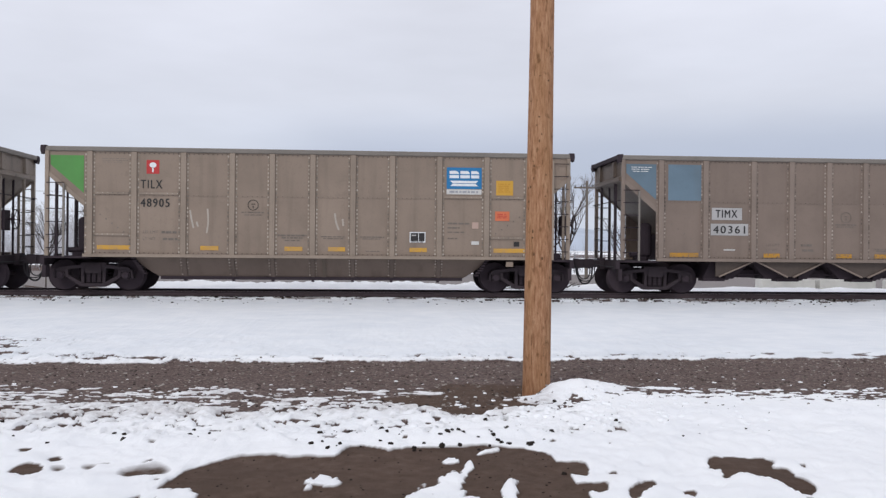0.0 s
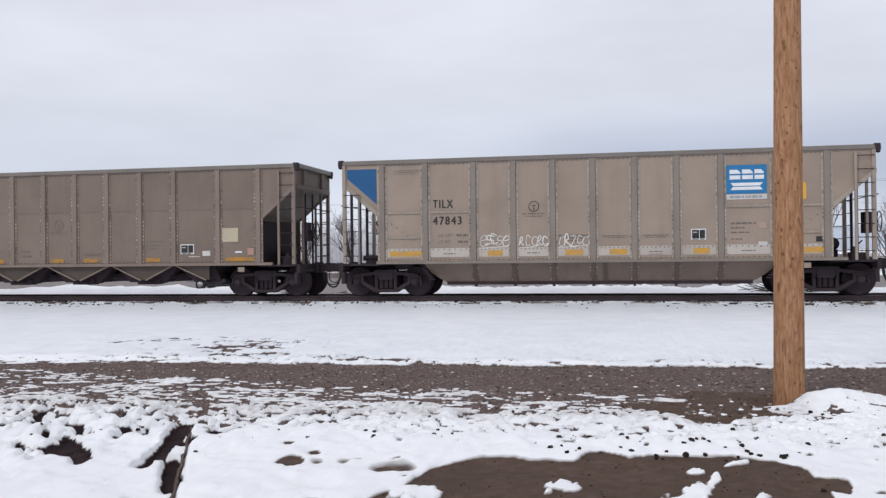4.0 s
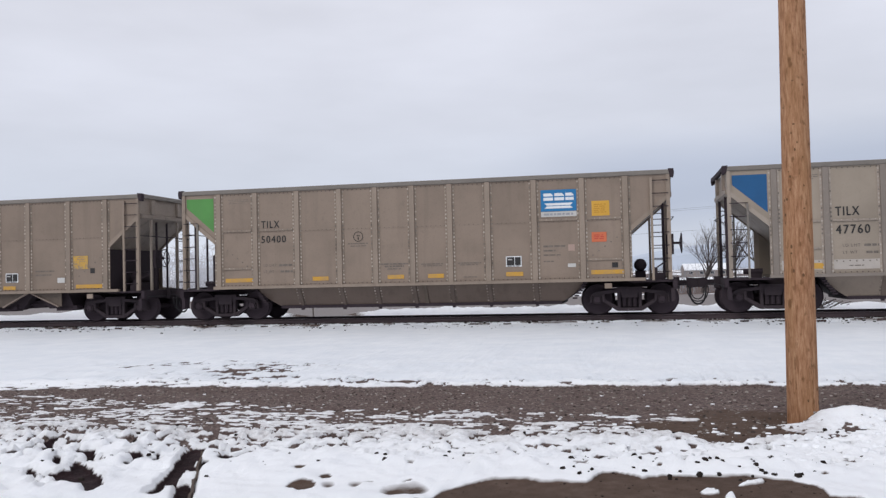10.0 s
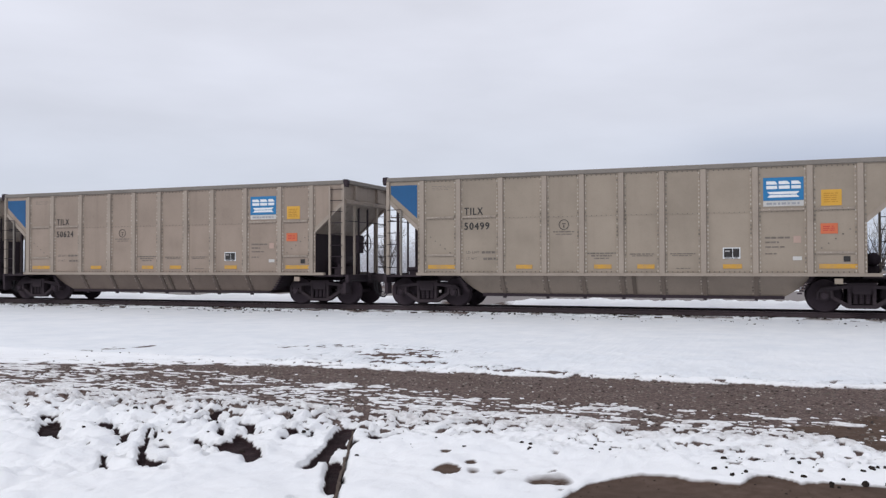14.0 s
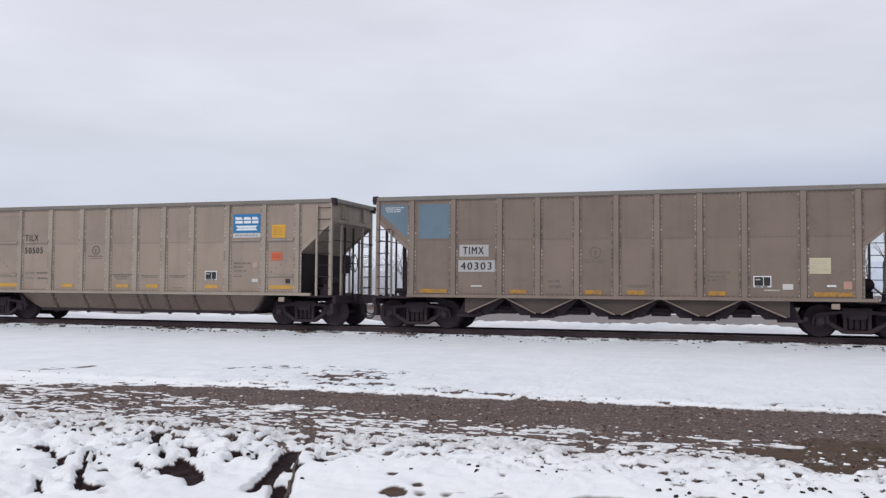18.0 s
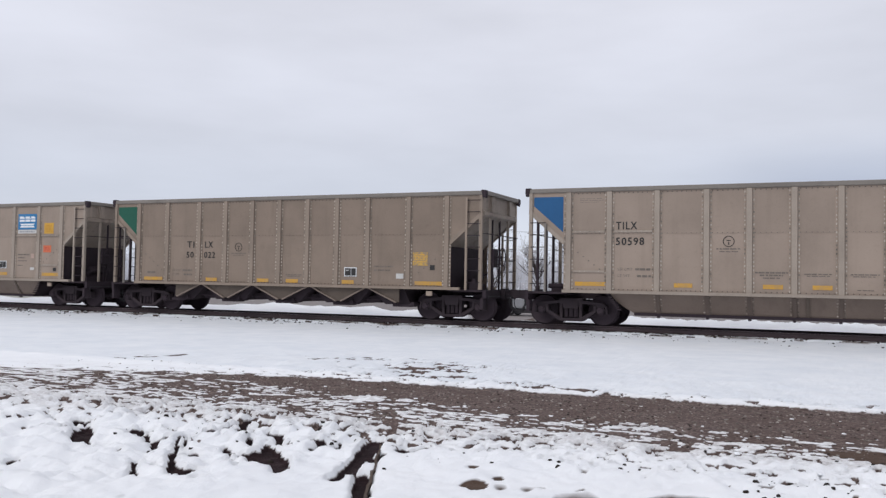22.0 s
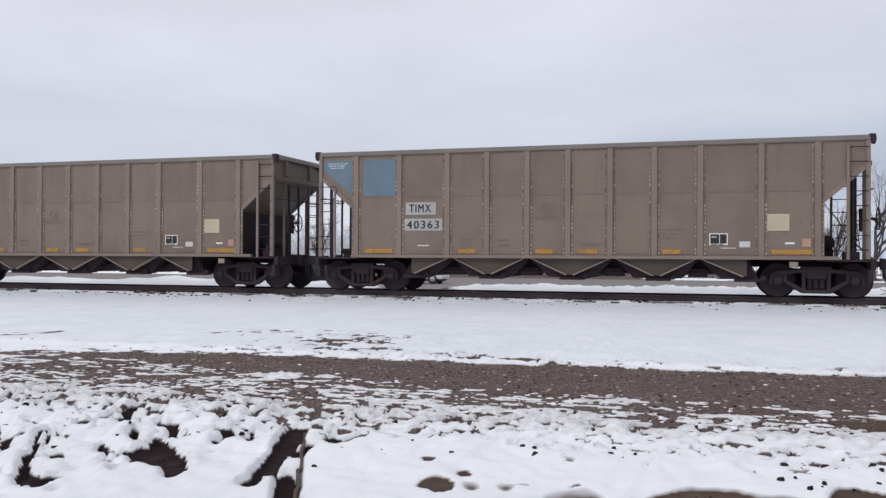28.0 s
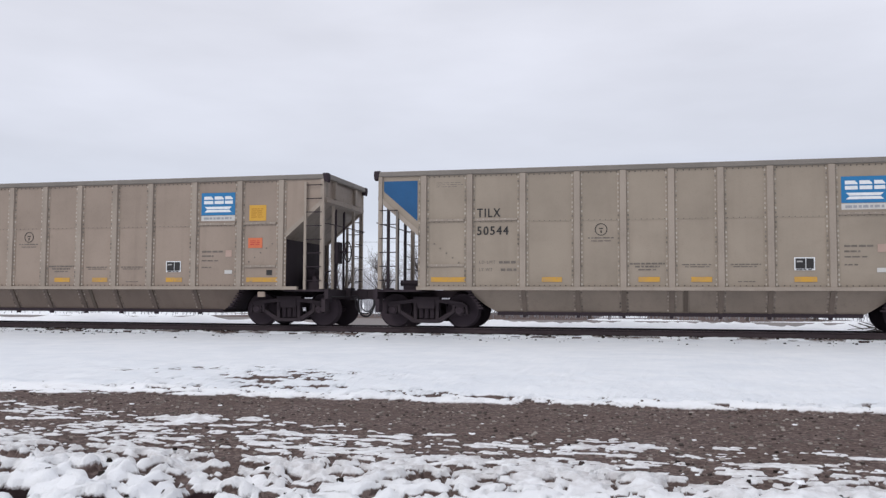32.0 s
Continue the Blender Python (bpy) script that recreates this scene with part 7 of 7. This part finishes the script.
def build_trees():
    kinds = [tree_meshes(s, 8.0, sp) for s, sp in ((3, 1.0), (8, 0.8), (14, 1.2))]
    first = []
    for k, (a, b, c) in enumerate(kinds):
        t = thing("bare_tree", "leafless grey winter cottonwood with fine twigs, behind the tracks", "tree", group="bare trees beyond the road")
        piece("trunk", a, t)
        piece("crown", b, t, label="bare spreading limbs")
        tagged(piece("twig_haze", c, t), kind="stuff")
        first.append(t)
    tall = [max(v.co.z for v in c.vertices) for a, b, c in kinds]
    # degrees left, distance, degrees of its top over the eye, kind
    places = [(4.9, 92, 5.8, 0), (3.7, 90, 3.2, 1), (6.9, 98, 5.2, 1), (8.6, 104, 4.5, 2), (-4.4, 90, 3.2, 1), (12.0, 96, 5.0, 0), (14.6, 91, 4.8, 2), (-8.3, 94, 6.0, 2), (-11.8, 92, 5.8, 0), (1.2, 108, 2.4, 0),
              (17.5, 96, 3.2, 1), (20.5, 100, 3.0, 2), (-15.5, 92, 3.6, 0), (-18.5, 100, 3.2, 2), (25.5, 98, 2.8, 0), (10.2, 100, 3.6, 2), (-6.0, 96, 3.4, 1)]
    rng = random.Random(2)
    seen = set()
    for az, d, el, k in places:
        x, y = spot(az, d)
        z = height_at(x, y) - 0.05
        s = (1.27 + math.hypot(x, y) * math.tan(radians(el)) - z) / tall[k]
        m = pose(x, y, z, 0, 0, rng.uniform(0, 360))
        t = first[k] if k not in seen else copy_thing(first[k], m)
        seen.add(k)
        t.matrix_basis = m
        t.scale = (s, s, s)


def build_brush():
    rng = random.Random(19)
    bm = bmesh.new()
    for _ in range(2200):
        az, d = rng.uniform(-40, 56), rng.uniform(88, 120)
        x, y = spot(az, d)
        h = rng.uniform(0.8, 3.2)
        lean = (rng.gauss(0, 0.35), rng.gauss(0, 0.2))
        rod(bm, (x, y, -1.2), (x + lean[0], y + lean[1], -1.1 + h), rng.uniform(0.02, 0.05), 0.008, 3, caps=False)
        for _ in range(2):
            f = rng.uniform(0.4, 0.9)
            rod(bm, (x + lean[0] * f, y + lean[1] * f, -1.1 + h * f), (x + lean[0] + rng.gauss(0, 0.5), y + lean[1], -1.1 + h * rng.uniform(0.8, 1.2)), 0.015, 0.005, 3, caps=False)
    frost = bmesh.new()
    for _ in range(1500):
        az, d = rng.uniform(7, 58), rng.uniform(115, 170)
        x, y = spot(az, d)
        h = rng.uniform(3.0, 7.5)
        px, py = x, y
        for k in range(4):
            a = (px + rng.gauss(0, 0.5), py, -1.1 + h * (k + 1) / 4)
            rod(frost, (px, py, -1.1 + h * k / 4), a, 0.10 - 0.02 * k, 0.08 - 0.02 * k, 3, caps=False)
            for _ in range(3):
                rod(frost, a, (a[0] + rng.gauss(0, 1.3), a[1], a[2] + rng.uniform(0.2, 1.6)), 0.045, 0.012, 3, caps=False)
            px, py = a[0], a[1]
    tagged(new("frosted_wood", to_mesh("frosted_wood", frost, M_FROST, False)), "pale frosted leafless wood in mist beyond the road", "wood", kind="stuff")
    tagged(new("far_brush", to_mesh("far_brush", bm, M_FARWOOD, False)), "pale leafless brush and saplings beyond the road", "brush", kind="stuff")
    # pile of branches near the track
    pile = thing("brush_pile", "small heap of dark branches dusted with snow beside the track", "brush pile", pose(*spot(-10.2, 31.0), height_at(*spot(-10.2, 31.0))))
    bm = bmesh.new()
    for _ in range(120):
        a = rng.uniform(0, 6.28)
        x, y = rng.gauss(0, 0.55), rng.gauss(0, 0.35)
        rod(bm, (x, y, rng.uniform(0, 0.15)), (x + rng.uniform(-0.7, 0.7), y + rng.uniform(-0.3, 0.3), rng.uniform(0.05, 0.42)), 0.018, 0.008, 4, caps=False)
    tagged(part("branch_tangle", bm, M_BARK, pile), kind="stuff")
    bm = bmesh.new()
    for _ in range(40):
        stone(bm, rng.gauss(0, 0.55), rng.gauss(0, 0.3), rng.uniform(0.08, 0.3), rng.uniform(0.04, 0.1), rng, flat=0.4)
    part("snow_dusting", bm, M_SNOW, pile)
    # thin marker stake in the bank
    x, y = spot(20.6, 31.5)
    bm = bmesh.new()
    quad_box(bm, x - 0.02, x + 0.02, y - 0.02, y + 0.02, height_at(x, y) - 0.1, height_at(x, y) + 0.75)
    tagged(new("marker_stake", to_mesh("marker_stake", bm, M_GREYWOOD)), "thin wooden marker stake in the snow bank", "stake")


def build_far_poles():
    spots = [spot(-13.2, 72), spot(24.6, 86), spot(-36, 60), spot(46, 110)]
    tops = []
    base = None
    for k, (x, y) in enumerate(spots):
        z = height_at(x, y)
        h = (6.9 if k == 0 else 7.0) + 1.1 - 1.1
        if base is None:
            base = thing("power_pole", "weathered grey power pole with a crossarm beyond the road", "power pole", pose(x, y, z), "power poles along the road")
            bm = bmesh.new()
            rod(bm, (0, 0, -0.3), (0, 0, 8.2), 0.15, 0.10, 10)
            part("shaft", bm, M_GREYWOOD, base)
            bm = bmesh.new()
            quad_box(bm, -1.1, 1.1, -0.06, 0.06, 7.55, 7.68)
            rod(bm, (-0.6, 0, 7.6), (0, 0, 7.0), 0.02, seg=5)
            rod(bm, (0.6, 0, 7.6), (0, 0, 7.0), 0.02, seg=5)
            part("crossarm", bm, M_GREYWOOD, base)
            for q in (-1.0, -0.45, 0.45, 1.0):
                bm = bmesh.new()
                rod(bm, (q, 0, 7.68), (q, 0, 7.86), 0.045, 0.03, 8)
                part("insulator", bm, M_WIRE, base)
        else:
            copy_thing(base, pose(x, y, z, 0, 0, 8 * k))
        tops.append((x, y, z))
    order = sorted(tops)
    for off, h in ((-0.9, 7.8), (0.9, 7.8), (0.0, 6.0)):
        bm = bmesh.new()
        for (x0, y0, z0), (x1, y1, z1) in zip(order, order[1:]):
            pts = []
            for i in range(13):
                t = i / 12
                pts.append((x0 + (x1 - x0) * t + off * 0.3, y0 + (y1 - y0) * t + off, z0 + (z1 - z0) * t + h - 4 * 0.7 * t * (1 - t)))
            tube(bm, pts, 0.006, 4)
        tagged(new("overhead_wire", to_mesh("overhead_wire", bm, M_WIRE)), "dark overhead wire sagging between power poles", "wire", "wires over the road")


def build_house(x, y, w, d, h, wall_mat, turn, label):
    root = thing("house", label, "house", pose(x, y, height_at(x, y) - 0.1, 0, 0, turn), "low buildings beyond the road")
    bm = bmesh.new()
    quad_box(bm, -w / 2, w / 2, -d / 2, d / 2, 0, h)
    slab_yz(bm, [(-d / 2, h), (d / 2, h), (0, h + d * 0.26)], -w / 2 + 0.01, w / 2 - 0.01)
    part("wall", bm, wall_mat, root)
    for s in (-1, 1):
        bm = bmesh.new()
        slab_yz(bm, [(s * (d / 2 + 0.4), h - 0.2), (0, h + d * 0.26 + 0.02), (0, h + d * 0.26 + 0.22), (s * (d / 2 + 0.4), h + 0.0)], -w / 2 - 0.3, w / 2 + 0.3)
        part("roof", bm, M_SNOW, root, "snow-covered roof slope")
    n = max(2, int(w / 3))
    for k in range(n):
        q = -w / 2 + w * (k + 0.5) / n
        bm = bmesh.new()
        quad_box(bm, q - 0.6, q + 0.6, -d / 2 - 0.05, -d / 2 + 0.02, h * 0.40, h * 0.80)
        win = part("window", bm, M_SIDING, root)
        bm = bmesh.new()
        quad_box(bm, q - 0.5, q + 0.5, -d / 2 - 0.07, -d / 2 - 0.03, h * 0.44, h * 0.76)
        part("pane", bm, M_GLASS, win)


def build_far_things():
    for az, dist, w, d, h, m, turn, lab in ((-4.6, 260, 12, 6, 2.2, M_SIDING2, 8, "low grey-brown house with a snowy roof beyond the road"), (-30.0, 230, 18, 9, 3.4, M_SIDING, -6, "long pale shed with a snowy roof beyond the road"),
                                            (1.2, 300, 10, 6, 2.0, M_SIDING2, -10, "low brown house with a snowy roof beyond the road"), (30, 240, 15, 9, 3.0, M_SIDING2, 4, "brown house with a snowy roof beyond the road"),
                                            (50, 235, 20, 9, 3.2, M_SIDING, 0, "long pale building with a snowy roof beyond the road")):
        x, y = spot(az, dist)
        build_house(x, y, w, d, h, m, turn, lab)
    # concrete blocks in a row past the track
    bm = bmesh.new()
    slab_yz(bm, [(-0.35, 0), (0.35, 0), (0.30, 0.62), (-0.30, 0.62)], -1.2, 1.2)
    bmesh.ops.bevel(bm, geom=bm.edges[:], offset=0.03, segments=1, affect="EDGES")
    me = to_mesh("concrete_block", bm, M_CONCRETE)
    for k, (az, dist) in enumerate(((-25.3, 36), (-28.6, 36), (-32.2, 36), (-35.4, 36.2), (49.6, 34))):
        x, y = spot(az, dist)
        ob = new("concrete_block", me)
        ob.matrix_basis = pose(x, y, height_at(x, y) - 0.02, 0, 0, (3, -2, 1, 4, 6)[k])
        tagged(ob, "pale grey concrete block standing in snow past the track", "concrete block", "concrete blocks past the track")
    # far snowy ridge; its haze is only a pale blue base colour
    verts, faces = [], []
    n = 160
    for i in range(n + 1):
        az = radians(9 - 60 * i / n)
        d = 3600
        hgt = (20 + 130 * float(fbm(np.array([i * 0.045]), np.array([0.5]), 1.0, 5, 3)[0])) * min(1.0, i / 30)
        x, y = -d * math.sin(az), d * math.cos(az)
        verts += [(x, y, -20), (x, y, hgt * 0.6), (x * 1.08, y * 1.08, hgt)]
        if i:
            b = 3 * i
            faces += [(b - 3, b, b + 1, b - 2), (b - 2, b + 1, b + 2, b - 1)]
    me = bpy.data.meshes.new("far_ridge")
    me.from_pydata(verts, [], faces)
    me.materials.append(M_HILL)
    tagged(new("far_ridge", me), "snowy mountain foot far off under low cloud", "ridge", kind="structure")


def wheel_parts(root, x, side_y, r, kind_mat):
    bm = bmesh.new()
    lathe_y(bm, [(-0.11, r * 0.55), (-0.11, r * 0.92), (-0.08, r), (0.08, r), (0.11, r * 0.92), (0.11, r * 0.55)], 0, 0, 20)
    w = part("wheel", bm, M_RUBBER, root, m=pose(x, side_y, r))
    bm = bmesh.new()
    lathe_y(bm, [(-0.118, r * 0.15), (-0.113, r * 0.60), (0.113, r * 0.60), (0.118, r * 0.15)], 0, 0, 16)
    for k in range(5):
        a = 2 * math.pi * k / 5
        quad_box(bm, r * 0.35 * math.cos(a) - 0.03, r * 0.35 * math.cos(a) + 0.03, -0.13, 0.13, r * 0.35 * math.sin(a) - 0.03, r * 0.35 * math.sin(a) + 0.03)
    part("rim", bm, kind_mat, w)
    return w


def build_vehicle(kind, paint, label, category):
    root = thing(category.replace(" ", "_"), label, category, group="traffic on the far road")
    r = 0.36
    if kind == "suv":
        body = [(-2.3, 0.45), (-2.35, 0.75), (-2.3, 1.05), (-2.15, 1.12), (-1.75, 1.70), (0.45, 1.72), (1.05, 1.18), (2.15, 1.02), (2.32, 0.80), (2.3, 0.42)]
        glass = [(-1.95, 1.14), (-1.68, 1.62), (0.40, 1.64), (0.90, 1.18)]
    elif kind == "pickup":
        body = [(-2.8, 0.55), (-2.82, 1.10), (-0.75, 1.12), (-0.65, 1.80), (0.65, 1.82), (1.15, 1.22), (2.5, 1.12), (2.65, 0.85), (2.6, 0.50)]
        glass = [(-0.60, 1.22), (-0.55, 1.72), (0.60, 1.74), (1.0, 1.24)]
    else:
        body = [(-2.25, 0.40), (-2.3, 0.78), (-2.15, 0.98), (-1.45, 1.05), (-0.85, 1.45), (0.40, 1.46), (1.05, 1.02), (2.05, 0.90), (2.25, 0.70), (2.2, 0.38)]
        glass = [(-1.25, 1.05), (-0.80, 1.39), (0.36, 1.40), (0.88, 1.04)]
    bm = bmesh.new()
    slab_xz(bm, body, -0.90, 0.90)
    bmesh.ops.bevel(bm, geom=bm.edges[:], offset=0.06, segments=2, affect="EDGES")
    part("body", bm, paint, root)
    for s in (-1, 1):
        bm = bmesh.new()
        slab_xz(bm, glass, *sorted((s * 0.90, s * 0.908)))
        part("side_window", bm, M_GLASS, root)
    bm = bmesh.new()
    quad_box(bm, -2.0, 2.0, -0.8, 0.8, 0.22, 0.50)
    part("underbody", bm, M_RUBBER, root)
    for s in (-1, 1):
        bm = bmesh.new()
        x0 = body[1][0] - 0.01
        quad_box(bm, x0, x0 + 0.10, *sorted((s * 0.62, s * 0.92)), 0.80, 1.0)
        part("tail_lamp", bm, M_LAMP, root, "red tail lamp")
    base = 1.40 if kind != "pickup" else 1.65
    wheels = [wheel_parts(root, x, s * 0.82, r, M_ALLOY) for x in (-base, base) for s in (-1, 1)]
    return root, wheels


build_trees()
build_brush()
build_far_poles()
build_far_things()
# vehicle, its x at the time when it is seen, that time, its speed and lane
TRAFFIC = [(build_vehicle("pickup", M_CARGREY, "silver-grey pickup driving along the far road", "pickup truck"), -15.4, 4.75, 16.2, 58.0),
           (build_vehicle("pickup", M_CARGREY, "grey pickup driving along the far road", "pickup truck"), -1.5, 23.0, 17.0, 58.0),
           (build_vehicle("suv", M_CARDARK, "dark blue sport utility car on the far road", "car"), -14.8, 29.0, 13.4, 61.0),
           (build_vehicle("sedan", M_CARWHITE, "white sedan driving along the far road", "car"), -8.7, 29.0, 14.0, 65.0)]


# ---------------------------------------------------------------- what moves
# seconds, and how far the train has come (the left top corner of the first car's place in the row)
RUN = [(0, 6.73), (1, 19.13), (2, 31.59), (5, 69.09), (6, 81.62), (7, 94.10), (8, 106.70), (9, 119.31), (10, 131.99), (11, 144.40), (12, 157.03), (13, 169.68), (14, 182.25), (17, 219.88),
       (18, 232.16), (19, 244.87), (20, 257.54), (21, 270.25), (22, 282.99), (23, 295.83), (24, 308.68), (25, 321.41), (28, 360.02), (29, 372.84), (30, 385.67), (31, 398.61), (32, 412.03)]


def run_at(t):
    return float(np.interp(t, [r[0] for r in RUN], [r[1] for r in RUN]))


def share_keys(source, others):
    for o in others:
        o.rotation_mode = "QUATERNION"
        keys = o.animation_data_create()
        keys.action = source.animation_data.action
        keys.action_slot = source.animation_data.action_slot


def motions():
    for i, car in enumerate(TRAIN):
        walk(car, [(t, pose(x - i * PITCH + BODY / 2, TRACK_Y, 0)) for t, x in RUN])
    # wheels roll without slipping
    sets = {-1: [], 1: []}
    for car in TRAIN:
        for b in car.children:
            for w in b.children:
                if w.name.startswith("wheelset"):
                    sets[1 if w.location.x > 0 else -1].append(w)
    for side, ws in sets.items():
        rows = [(k / FPS, pose(side * 0.9, 0, 0.457, 0, math.degrees((run_at(k / FPS) - 6.73) / 0.457) % 360, 0)) for k in range(32 * FPS + 1)]
        walk(ws[0], rows)
        share_keys(ws[0], ws[1:])
    for (root, wheels), x, t0, v, y in TRAFFIC:
        z = height_at(x, y)
        walk(root, [(0, pose(x - v * t0, y, z)), (16, pose(x + v * (16 - t0), y, z)), (32, pose(x + v * (32 - t0), y, z))])
        for w in wheels:
            lx, ly, lz = w.location
            walk(w, [(k / 15, pose(lx, ly, lz, 0, math.degrees(v * k / 15 / 0.36) % 360, 0)) for k in range(32 * 15 + 1)] if v / 15 / 0.36 < 1.5 else
                 [(k / FPS, pose(lx, ly, lz, 0, math.degrees(v * k / FPS / 0.36) % 360, 0)) for k in range(32 * FPS + 1)])


motions()
